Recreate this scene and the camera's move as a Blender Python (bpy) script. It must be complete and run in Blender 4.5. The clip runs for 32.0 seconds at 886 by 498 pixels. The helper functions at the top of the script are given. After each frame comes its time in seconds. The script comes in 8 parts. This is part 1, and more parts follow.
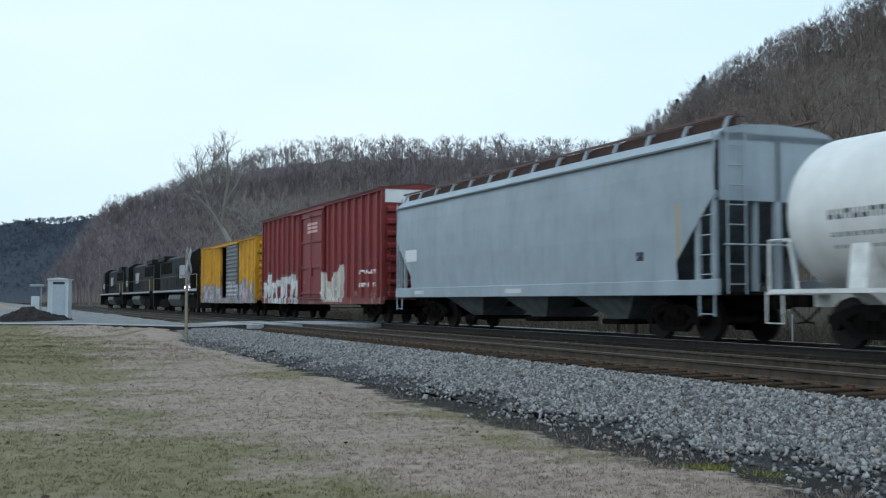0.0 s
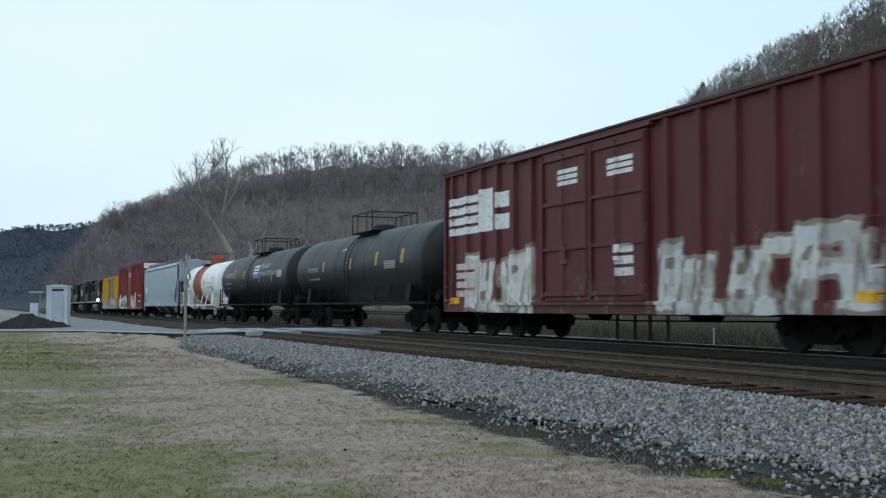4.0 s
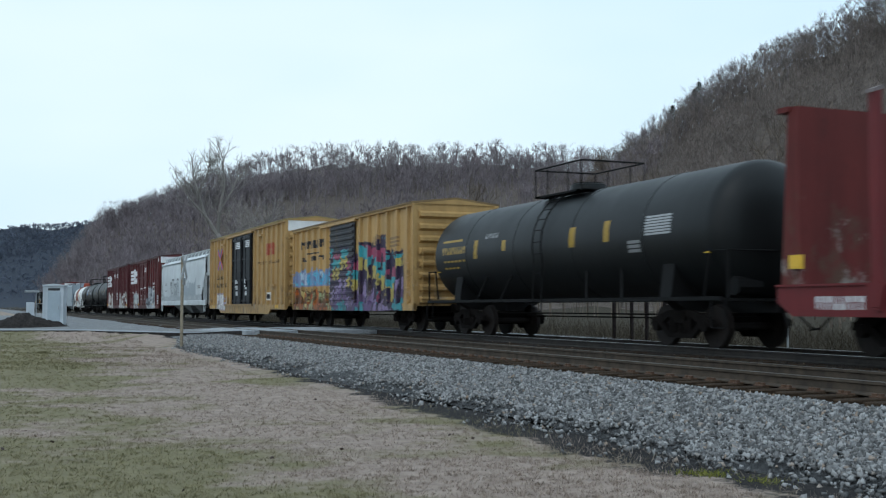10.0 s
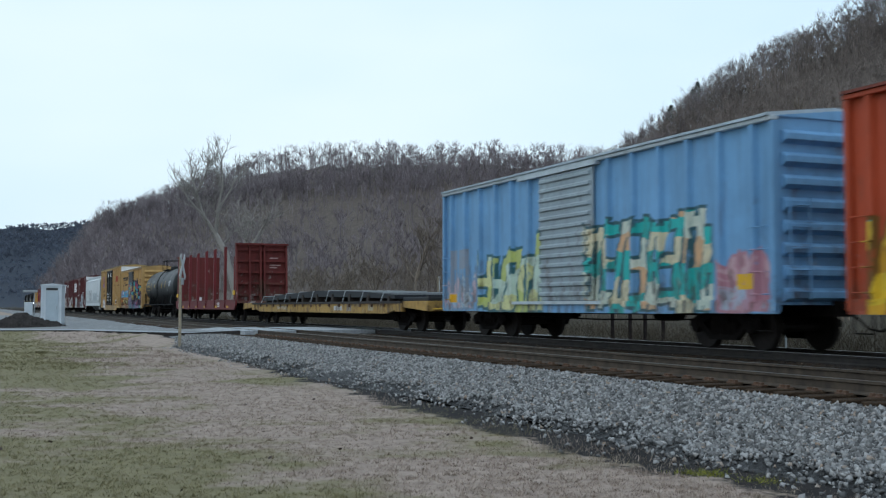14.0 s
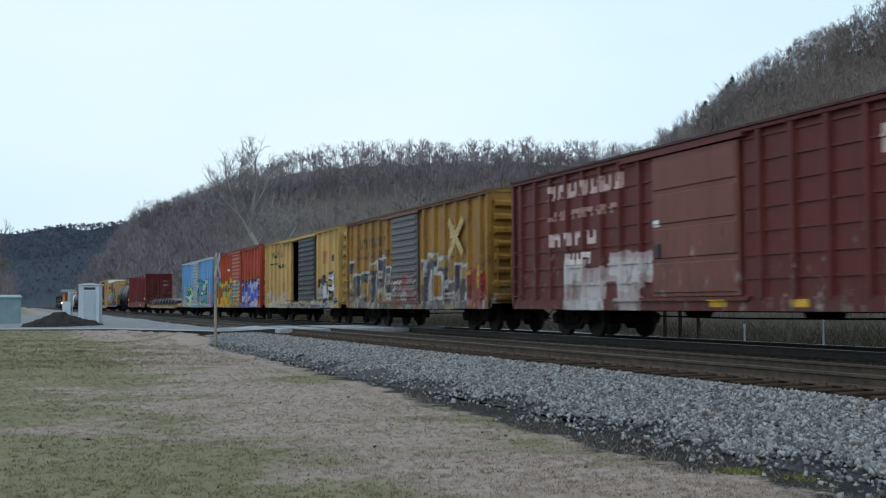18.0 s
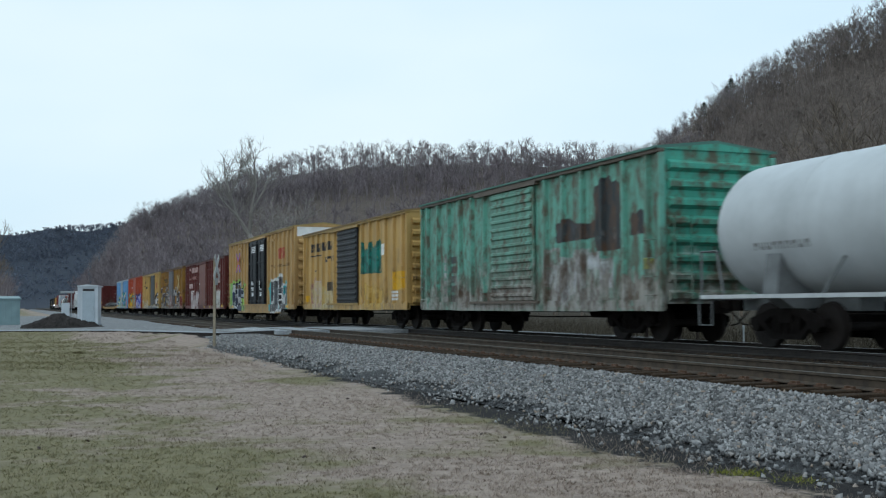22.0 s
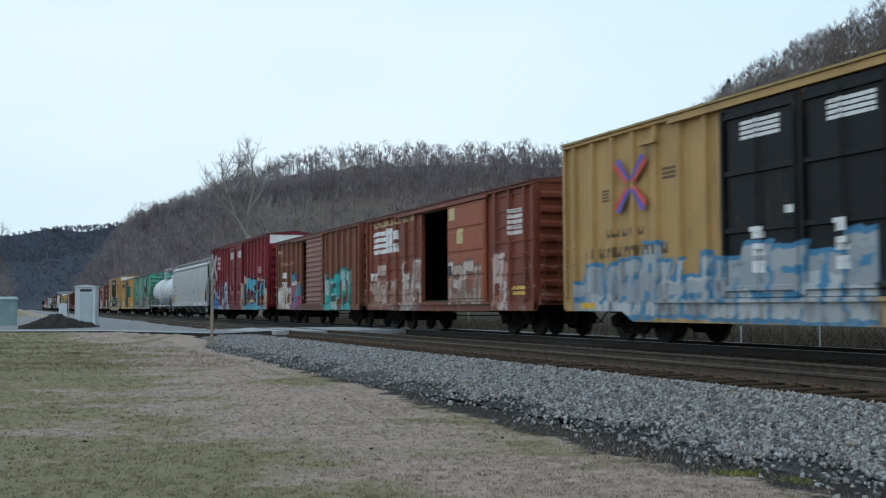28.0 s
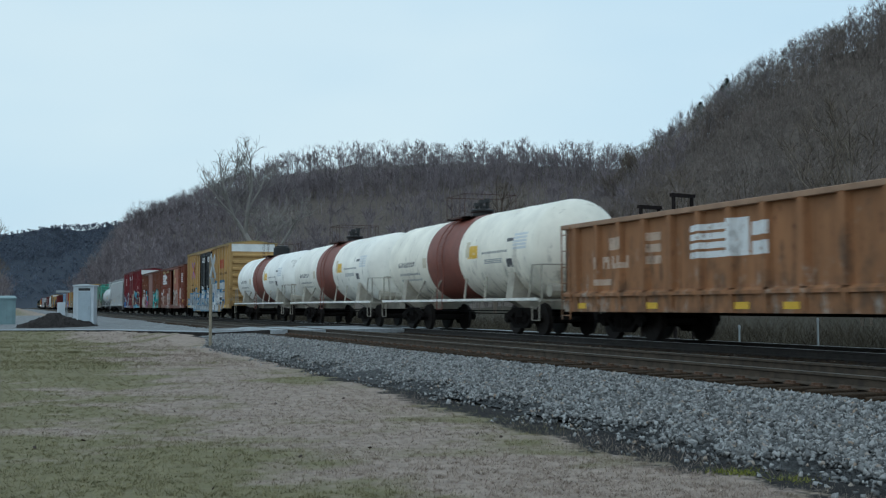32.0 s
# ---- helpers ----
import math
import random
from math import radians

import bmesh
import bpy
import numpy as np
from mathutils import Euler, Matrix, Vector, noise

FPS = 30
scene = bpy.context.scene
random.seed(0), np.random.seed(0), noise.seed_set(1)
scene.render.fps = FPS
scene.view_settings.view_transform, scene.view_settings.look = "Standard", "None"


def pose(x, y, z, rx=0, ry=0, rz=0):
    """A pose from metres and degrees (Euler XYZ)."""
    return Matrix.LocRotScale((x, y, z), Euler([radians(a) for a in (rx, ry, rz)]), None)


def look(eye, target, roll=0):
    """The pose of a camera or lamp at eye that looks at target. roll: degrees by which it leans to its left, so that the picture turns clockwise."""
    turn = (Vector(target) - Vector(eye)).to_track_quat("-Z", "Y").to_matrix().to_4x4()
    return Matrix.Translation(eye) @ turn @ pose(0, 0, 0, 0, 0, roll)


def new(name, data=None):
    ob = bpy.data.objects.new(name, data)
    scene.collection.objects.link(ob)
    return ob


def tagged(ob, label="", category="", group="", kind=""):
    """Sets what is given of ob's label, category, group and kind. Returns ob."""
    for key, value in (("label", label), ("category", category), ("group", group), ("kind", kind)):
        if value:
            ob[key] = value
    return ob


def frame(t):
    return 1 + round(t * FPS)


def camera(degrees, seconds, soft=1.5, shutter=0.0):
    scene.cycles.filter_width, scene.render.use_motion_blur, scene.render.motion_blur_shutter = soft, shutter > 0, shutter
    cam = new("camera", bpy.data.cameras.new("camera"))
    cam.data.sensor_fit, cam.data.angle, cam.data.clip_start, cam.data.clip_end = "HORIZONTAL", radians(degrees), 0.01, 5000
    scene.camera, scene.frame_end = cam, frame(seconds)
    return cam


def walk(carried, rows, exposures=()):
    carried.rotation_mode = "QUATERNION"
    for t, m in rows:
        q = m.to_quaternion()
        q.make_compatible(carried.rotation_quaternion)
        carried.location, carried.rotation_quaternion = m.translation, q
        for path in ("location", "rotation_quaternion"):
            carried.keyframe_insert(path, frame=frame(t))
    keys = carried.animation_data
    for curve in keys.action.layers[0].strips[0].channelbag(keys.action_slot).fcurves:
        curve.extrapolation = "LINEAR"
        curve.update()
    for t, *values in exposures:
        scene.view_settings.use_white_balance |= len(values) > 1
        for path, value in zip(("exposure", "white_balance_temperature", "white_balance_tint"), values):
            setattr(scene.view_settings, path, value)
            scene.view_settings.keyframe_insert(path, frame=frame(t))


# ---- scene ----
import functools

# World: metres, z = 0 at the top of the rails, +y along the track away from the viewer.
EYE = (0.0, 0.0, 0.871)
cam = camera(44.1, 32.0, soft=1.2, shutter=0.25)


def aim(yaw, pitch, roll):
    """The camera's pose: degrees to the right of the track's direction, upwards, and lean."""
    a, b = radians(yaw), radians(pitch)
    way = Vector((math.sin(a) * math.cos(b), math.cos(a) * math.cos(b), math.sin(b)))
    return look(EYE, Vector(EYE) + way * 10, roll)


walk(cam, [
    (0.0, aim(22.676, 2.703, 0.00)),
    (0.5, aim(22.700, 2.793, 0.00)),
    (1.0, aim(22.696, 2.874, 0.00)),
    (1.5, aim(22.696, 2.930, 0.00)),
    (2.0, aim(22.682, 3.016, 0.00)),
    (2.5, aim(22.706, 3.060, 0.00)),
    (3.0, aim(22.712, 3.060, 0.00)),
    (3.5, aim(22.714, 3.063, 0.00)),
    (5.5, aim(22.774, 3.058, 0.00)),
    (6.0, aim(22.783, 3.059, 0.00)),
    (7.0, aim(22.814, 3.059, 0.00)),
    (8.0, aim(22.843, 3.057, 0.00)),
    (9.0, aim(22.867, 3.040, 0.00)),
    (10.0, aim(22.899, 3.025, 0.00)),
    (11.0, aim(22.928, 3.023, 0.00)),
    (12.0, aim(22.947, 3.017, 0.00)),
    (13.0, aim(22.973, 3.016, 0.00)),
    (14.0, aim(22.985, 3.016, 0.00)),
    (14.5, aim(22.989, 3.016, 0.00)),
    (16.5, aim(23.061, 2.971, 0.00)),
    (17.0, aim(22.877, 2.973, -0.20)),
    (17.5, aim(21.892, 2.913, -0.33)),
    (18.0, aim(21.236, 2.910, -0.21)),
    (18.5, aim(21.200, 2.926, -0.21)),
    (19.0, aim(21.213, 2.930, -0.21)),
    (20.0, aim(21.235, 2.949, -0.21)),
    (21.0, aim(21.258, 2.973, -0.21)),
    (22.0, aim(21.282, 2.984, -0.21)),
    (23.0, aim(21.310, 3.010, -0.21)),
    (24.0, aim(21.331, 3.025, -0.21)),
    (25.0, aim(21.347, 3.030, -0.21)),
    (25.5, aim(21.351, 3.027, -0.21)),
    (27.5, aim(21.400, 3.013, -0.21)),
    (28.0, aim(21.406, 3.007, -0.21)),
    (29.0, aim(21.425, 2.984, -0.21)),
    (30.0, aim(21.453, 2.968, -0.21)),
    (31.0, aim(21.462, 2.954, -0.21)),
    (32.0, aim(21.483, 2.956, -0.21)),
], [
    (0.0, 0.00, 5950, 7),
    (1.0, -0.18, 6050, 5),
    (2.0, -0.15, 6050, 4),
    (3.0, -0.05, 6050, 5),
    (7.0, -0.06, 5950, 5),
    (10.0, -0.02, 6000, 8),
    (17.0, -0.04, 6000, 9),
    (20.0, 0.00, 6000, 9),
    (22.0, -0.08, 6100, 7),
    (24.0, -0.18, 6000, 4),
    (25.0, -0.10, 6000, 6),
    (28.0, -0.06, 6050, 8),
    (29.0, -0.02, 6000, 8),
    (30.0, -0.22, 5900, 5),
    (31.0, -0.28, 5800, 3.5),
    (32.0, -0.32, 5800, 3),
])

# ---- light: an overcast late-winter afternoon
world = bpy.data.worlds.new("overcast_sky")
scene.world = world
world.use_nodes = True
wn, wl = world.node_tree.nodes, world.node_tree.links
wn.clear()
sky = wn.new("ShaderNodeTexSky")
sky.sky_type, sky.sun_disc = "NISHITA", False
sky.sun_elevation, sky.sun_rotation = radians(24), radians(250)
sky.dust_density, sky.air_density = 3.0, 1.2
dim = wn.new("ShaderNodeVectorMath")
dim.operation = "SCALE"
dim.inputs["Scale"].default_value = 0.10
cloud_co = wn.new("ShaderNodeTexCoord")
cloud_map = wn.new("ShaderNodeMapping")
cloud_map.inputs["Scale"].default_value = (1.0, 1.0, 2.6)
cloud = wn.new("ShaderNodeTexNoise")
cloud.inputs["Scale"].default_value, cloud.inputs["Detail"].default_value = 1.3, 4.0
cloud_tone = wn.new("ShaderNodeValToRGB")
cloud_tone.color_ramp.elements[0].position, cloud_tone.color_ramp.elements[1].position = 0.3, 0.7
cloud_tone.color_ramp.elements[0].color = (0.66, 0.87, 1.02, 1)
cloud_tone.color_ramp.elements[1].color = (0.92, 1.03, 1.06, 1)
veil = wn.new("ShaderNodeMix")
veil.data_type = "RGBA"
veil.inputs["Factor"].default_value = 0.88
back = wn.new("ShaderNodeBackground")
back.inputs["Strength"].default_value = 1.05
wout = wn.new("ShaderNodeOutputWorld")
wl.new(sky.outputs["Color"], dim.inputs[0])
wl.new(cloud_co.outputs["Generated"], cloud_map.inputs["Vector"])
wl.new(cloud_map.outputs["Vector"], cloud.inputs["Vector"])
wl.new(cloud.outputs["Fac"], cloud_tone.inputs["Fac"])
wl.new(dim.outputs["Vector"], veil.inputs["A"])
wl.new(cloud_tone.outputs["Color"], veil.inputs["B"])
wl.new(veil.outputs["Result"], back.inputs["Color"])
wl.new(back.outputs["Background"], wout.inputs["Surface"])
sun = new("sun", bpy.data.lights.new("sun", "SUN"))
sun.data.energy, sun.data.angle, sun.data.color = 0.5, radians(25), (1.0, 0.97, 0.93)
sun.matrix_world = look((0, 0, 60), (30, 26, 0))
scene.view_settings.exposure = 0.0

# ---- materials


class Tree:
    """Short forms for a material's nodes."""

    def __init__(self, name):
        self.mat = bpy.data.materials.new(name)
        self.mat.use_nodes = True
        self.nt = self.mat.node_tree
        self.shader = self.nt.nodes["Principled BSDF"]
        self.co = self.nt.nodes.new("ShaderNodeTexCoord").outputs["Object"]
        self.axes = None
        self.made = {}

    def put(self, value, socket):
        if isinstance(value, bpy.types.NodeSocket):
            self.nt.links.new(value, socket)
        elif isinstance(value, (tuple, list)) and len(value) == 3 and socket.type == "RGBA":
            socket.default_value = (*value, 1)
        else:
            socket.default_value = value

    def m(self, op, a, b=0.0, c=None):
        n = self.nt.nodes.new("ShaderNodeMath")
        n.operation = op
        self.put(a, n.inputs[0]), self.put(b, n.inputs[1])
        if c is not None:
            self.put(c, n.inputs[2])
        return n.outputs[0]

    def mix(self, f, a, b):
        n = self.nt.nodes.new("ShaderNodeMix")
        n.data_type = "RGBA"
        self.put(f, n.inputs["Factor"])
        self.put(a, n.inputs[6]), self.put(b, n.inputs[7])
        return n.outputs[2]

    def xyz(self):
        if self.axes is None:
            n = self.nt.nodes.new("ShaderNodeSeparateXYZ")
            self.put(self.co, n.inputs[0])
            self.axes = n.outputs
        return self.axes

    def vec(self, x, y, z=0.0):
        n = self.nt.nodes.new("ShaderNodeCombineXYZ")
        for v, s in zip((x, y, z), n.inputs):
            self.put(v, s)
        return n.outputs[0]

    def scaled(self, sx, sy, sz, off=0.0):
        key = ("scaled", sx, sy, sz, off)
        if key in self.made:
            return self.made[key]
        n = self.nt.nodes.new("ShaderNodeMapping")
        self.put(self.co, n.inputs["Vector"])
        n.inputs["Scale"].default_value = (sx, sy, sz)
        n.inputs["Location"].default_value = (off, off * 1.7, off * 0.6)
        self.made[key] = n.outputs[0]
        return n.outputs[0]

    def noise(self, scale, detail=4.0, rough=0.55, vec=None):
        key = ("noise", scale, detail, rough, vec.node.name if vec is not None else "")
        if key in self.made:
            return self.made[key]
        n = self.nt.nodes.new("ShaderNodeTexNoise")
        self.put(vec if vec is not None else self.co, n.inputs["Vector"])
        n.inputs["Scale"].default_value, n.inputs["Detail"].default_value = scale, detail
        n.inputs["Roughness"].default_value = rough
        self.made[key] = n.outputs["Fac"]
        return n.outputs["Fac"]

    def step(self, v, lo, hi):
        n = self.nt.nodes.new("ShaderNodeMapRange")
        self.put(v, n.inputs["Value"])
        n.inputs["From Min"].default_value, n.inputs["From Max"].default_value = lo, hi
        return n.outputs["Result"]

    def ramp(self, v, stops, constant=False):
        n = self.nt.nodes.new("ShaderNodeValToRGB")
        self.put(v, n.inputs["Fac"])
        r = n.color_ramp
        if constant:
            r.interpolation = "CONSTANT"
        while len(r.elements) < len(stops):
            r.elements.new(0.5)
        for e, (p, c) in zip(r.elements, stops):
            e.position, e.color = p, (*c, 1)
        return n.outputs["Color"]

    def voronoi(self, vec, scale, feature="F1", rand=1.0):
        n = self.nt.nodes.new("ShaderNodeTexVoronoi")
        n.feature = feature
        self.put(vec, n.inputs["Vector"])
        n.inputs["Scale"].default_value, n.inputs["Randomness"].default_value = scale, rand
        return n

    def bump(self, height, strength=0.3, distance=0.02):
        n = self.nt.nodes.new("ShaderNodeBump")
        self.put(height, n.inputs["Height"])
        n.inputs["Strength"].default_value, n.inputs["Distance"].default_value = strength, distance
        self.put(n.outputs["Normal"], self.shader.inputs["Normal"])

    def done(self, color, rough=0.6, metal=0.0, spec=0.5):
        self.put(color, self.shader.inputs["Base Color"])
        self.put(rough, self.shader.inputs["Roughness"])
        self.put(metal, self.shader.inputs["Metallic"])
        self.put(spec, self.shader.inputs["Specular IOR Level"])
        return self.mat

    def inside(self, y0, y1, z0, z1):
        """1 within a rectangle on a car's side: y along the car, z up."""
        _, y, z = self.xyz()
        return self.m("MULTIPLY", self.m("COMPARE", y, (y0 + y1) / 2, abs(y1 - y0) / 2), self.m("COMPARE", z, (z0 + z1) / 2, (z1 - z0) / 2))


def plain(name, color, rough=0.6, metal=0.0, vary=0.18, scale=3.0, bump=0.0, spec=0.5, fine=30.0):
    t = Tree(name)
    dark, light = tuple(c * (1 - vary) for c in color), tuple(min(1, c * (1 + vary)) for c in color)
    col = t.mix(t.step(t.noise(scale, 5), 0.3, 0.7), dark, light)
    col = t.mix(t.m("MULTIPLY", t.step(t.noise(fine, 3), 0.45, 0.75), 0.35), col, tuple(c * 0.6 for c in color))
    if bump:
        t.bump(t.noise(fine, 4), bump, 0.02)
    return t.done(col, rough, metal, spec)


STEEL_DARK = plain("grimy_running_gear", (0.009, 0.0075, 0.007), 0.95, 0.0, 0.35, 4, 0.3, 0.08)
WHEEL = plain("worn_wheel_steel", (0.014, 0.011, 0.01), 0.75, 0.0, 0.35, 8, 0.0, 0.2)
RUST = plain("rusty_steel", (0.10, 0.055, 0.033), 0.85, 0.0, 0.3, 6, 0.3)
BLACK_STEEL = plain("black_painted_steel", (0.018, 0.018, 0.02), 0.5, 0.0, 0.3, 5)
GREY_STEEL = plain("grey_painted_steel", (0.30, 0.32, 0.33), 0.55, 0.0, 0.15, 4)
LIGHT_GREY = plain("pale_grey_paint", (0.46, 0.48, 0.49), 0.55, 0.0, 0.12, 2)
WHITE_PAINT = plain("dirty_white_paint", (0.72, 0.73, 0.73), 0.5, 0.0, 0.1, 2)
YELLOW_MARK = plain("yellow_reflective_paint", (0.70, 0.43, 0.03), 0.5, 0.0, 0.1, 6)
DOOR_BLACK = plain("black_door_paint", (0.025, 0.027, 0.033), 0.5, 0.0, 0.35, 3)
WEATHERED_WOOD = plain("weathered_grey_wood", (0.27, 0.23, 0.17), 0.9, 0.0, 0.25, 6, 0.4)
INSIDE_WOOD = plain("dark_car_lining", (0.06, 0.045, 0.03), 0.9)


def greenness(t):
    """Where the lawn has greened: uneven bands and patches, more of them away from the track."""
    x, y, _ = t.xyz()
    patch = t.noise(0.5, 5, 0.62, t.scaled(0.75, 1.0, 1.0, 4.3))
    broad = t.noise(0.16, 2, 0.5, t.scaled(0.7, 1.0, 1.0, 9.1))
    lean = t.m("SUBTRACT", t.m("MULTIPLY", t.step(x, 4.4, 1.2), 0.125), 0.035)
    both = t.m("ADD", t.m("ADD", t.m("MULTIPLY", patch, 0.65), t.m("MULTIPLY", broad, 0.35)), lean)
    return t.step(both, 0.475, 0.555)


def soil(t):
    """Bare black cinders between the lawn and the ballast, ragged and broken."""
    x, y, _ = t.xyz()
    ragged = t.m("MULTIPLY", t.m("SUBTRACT", t.noise(0.8, 7, 0.7), 0.5), 3.0)
    near = t.m("MULTIPLY", t.step(y, 22.0, 9.0), 0.35)
    far = t.m("MULTIPLY", t.step(y, 20.0, 44.0), -1.2)
    return t.step(t.m("ADD", t.m("ADD", x, ragged), t.m("ADD", near, far)), 6.30, 6.5)


def lawn_material():
    t = Tree("dormant_winter_grass")
    tan = t.mix(t.step(t.noise(4.0, 7, 0.7), 0.32, 0.68), (0.222, 0.174, 0.145), (0.372, 0.299, 0.252))
    green = t.mix(t.step(t.noise(6.0, 6, 0.7), 0.32, 0.68), (0.097, 0.095, 0.038), (0.180, 0.170, 0.070))
    col = t.mix(t.m("MULTIPLY", greenness(t), 0.72), tan, green)
    bare = t.step(t.noise(1.5, 8, 0.75), 0.56, 0.66)
    col = t.mix(t.m("MULTIPLY", bare, 0.4), col, (0.14, 0.11, 0.09))
    fleck = t.step(t.noise(11, 4, 0.7), 0.62, 0.7)
    col = t.mix(t.m("MULTIPLY", fleck, 0.35), col, (0.075, 0.06, 0.045))
    dirt = t.mix(t.step(t.noise(7, 6, 0.7), 0.3, 0.7), (0.008, 0.0075, 0.008), (0.038, 0.034, 0.033))
    col = t.mix(soil(t), col, dirt)
    t.bump(t.noise(16, 5, 0.7), 0.5, 0.04)
    return t.done(col, 0.95, 0.0, 0.15)


def blade_material():
    t = Tree("grass_blades")
    g = t.nt.nodes.new("ShaderNodeNewGeometry").outputs["Random Per Island"]
    tuft = t.step(t.noise(8.0, 3, 0.7), 0.33, 0.67)
    tone = t.m("ADD", t.m("MULTIPLY", g, 0.45), t.m("MULTIPLY", tuft, 0.55))
    tan = t.ramp(tone, [(0.0, (0.132, 0.10, 0.077)), (0.5, (0.315, 0.252, 0.212)), (1.0, (0.49, 0.41, 0.35))])
    green = t.ramp(tone, [(0.0, (0.076, 0.080, 0.027)), (1.0, (0.250, 0.236, 0.096))])
    return t.done(t.mix(t.m("MULTIPLY", greenness(t), 0.72), tan, green), 0.9, 0.0, 0.15)


def stone_material(name, lo, hi):
    t = Tree(name)
    g = t.nt.nodes.new("ShaderNodeNewGeometry").outputs["Random Per Island"]
    col = t.ramp(g, [(0.0, lo), (0.55, tuple((a + b) / 2 for a, b in zip(lo, hi))), (0.95, hi), (1.0, (0.36, 0.27, 0.2))])
    col = t.mix(t.m("MULTIPLY", t.noise(60, 4), 0.4), col, tuple(c * 0.5 for c in lo))
    t.bump(t.noise(90, 3), 0.4, 0.01)
    return t.done(col, 0.95, 0.0, 0.1)


def ground_layer(name, lo, hi, scale, bump, rough=0.95):
    t = Tree(name)
    col = t.mix(t.step(t.noise(scale, 6, 0.65), 0.3, 0.7), lo, hi)
    col = t.mix(t.step(t.noise(scale * 9, 4, 0.7), 0.4, 0.75), col, tuple(c * 0.55 for c in lo))
    t.bump(t.noise(scale * 12, 4, 0.7), bump, 0.05)
    return t.done(col, rough, 0.0, 0.1)


LAWN = lawn_material()
BLADES = blade_material()
STONES = stone_material("grey_ballast_stone", (0.088, 0.088, 0.089), (0.48, 0.475, 0.47))
BALLAST = ground_layer("ballast_bed", (0.06, 0.06, 0.062), (0.24, 0.24, 0.243), 14, 1.0)
CINDER = ground_layer("black_cinder_soil", (0.018, 0.016, 0.016), (0.075, 0.065, 0.06), 3.0, 0.8)
GRAVEL = ground_layer("pale_gravel", (0.17, 0.175, 0.18), (0.33, 0.335, 0.34), 2.0, 0.4)
CONCRETE = ground_layer("crossing_surface", (0.29, 0.31, 0.33), (0.43, 0.45, 0.47), 1.2, 0.15)
LITTER = ground_layer("leaf_litter_slope", (0.078, 0.064, 0.056), (0.205, 0.170, 0.148), 0.55, 0.6)
# far ridge floor: the blue of distance haze is put into its colour
HAZED_FLOOR = ground_layer("distant_hazed_floor", (0.038, 0.045, 0.060), (0.068, 0.079, 0.102), 0.25, 0.5)
TRACK_BED = ground_layer("dark_track_bed", (0.024, 0.020, 0.018), (0.062, 0.052, 0.045), 6.0, 0.8)
STONES_DARK = stone_material("dark_ballast_stone", (0.022, 0.019, 0.018), (0.085, 0.073, 0.064))
STONES_RUST = stone_material("rust_stained_ballast_stone", (0.07, 0.046, 0.03), (0.30, 0.215, 0.15))
WEED_SOIL = ground_layer("weedy_bank", (0.045, 0.039, 0.029), (0.088, 0.075, 0.056), 0.8, 0.6)
RUST_BED = ground_layer("rust_stained_stone", (0.05, 0.03, 0.02), (0.16, 0.09, 0.052), 12.0, 0.9)
TIE = ground_layer("creosoted_tie_wood", (0.03, 0.022, 0.016), (0.095, 0.064, 0.042), 9.0, 0.5)


def bark(name, lo, hi):
    t = Tree(name)
    g = t.nt.nodes.new("ShaderNodeNewGeometry").outputs["Random Per Island"]
    big = t.step(t.noise(0.035, 3), 0.35, 0.65)
    col = t.mix(g, lo, hi)
    col = t.mix(t.m("MULTIPLY", big, 0.45), col, tuple(c * 0.62 for c in lo))
    return t.done(col, 0.95, 0.0, 0.1)


BARK_NEAR = bark("bare_tree_bark", (0.085, 0.068, 0.055), (0.27, 0.222, 0.18))
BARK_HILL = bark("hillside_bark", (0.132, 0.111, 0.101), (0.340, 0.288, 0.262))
# cooler than the hillside bark: some distance haze is in this colour
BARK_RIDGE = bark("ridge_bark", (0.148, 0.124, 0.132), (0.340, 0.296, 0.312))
# far ridge trees: bark tinted blue for the haze in front of them
BARK_HAZED = bark("distant_hazed_bark", (0.105, 0.122, 0.162), (0.205, 0.23, 0.29))
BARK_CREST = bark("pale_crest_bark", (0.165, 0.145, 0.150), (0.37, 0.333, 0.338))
BARK_PALE = bark("pale_sycamore_bark", (0.20, 0.184, 0.168), (0.385, 0.358, 0.335))
NEEDLES = bark("evergreen_needles", (0.012, 0.022, 0.014), (0.03, 0.045, 0.026))
MOSS_GREEN = bark("moss_green", (0.10, 0.11, 0.02), (0.30, 0.30, 0.06))
WEEDS = bark("dry_weed_stems", (0.036, 0.030, 0.022), (0.105, 0.088, 0.064))


def rail_material(name, dark, light, head, gloss):
    t = Tree(name)
    _, _, z = t.xyz()
    rust = t.mix(t.step(t.noise(6, 5), 0.3, 0.7), dark, light)
    top = t.step(z, -0.006, -0.001)
    rough = t.m("SUBTRACT", 0.85, t.m("MULTIPLY", top, gloss))
    return t.done(t.mix(top, rust, head), rough, t.m("MULTIPLY", top, 0.9))


RAIL = rail_material("rusty_rail_steel", (0.034, 0.025, 0.018), (0.082, 0.060, 0.041), (0.13, 0.118, 0.105), 0.3)
RAIL_DARK = rail_material("oily_rail_steel", (0.012, 0.010, 0.009), (0.03, 0.024, 0.02), (0.45, 0.45, 0.46), 0.5)

# ---- mesh helpers


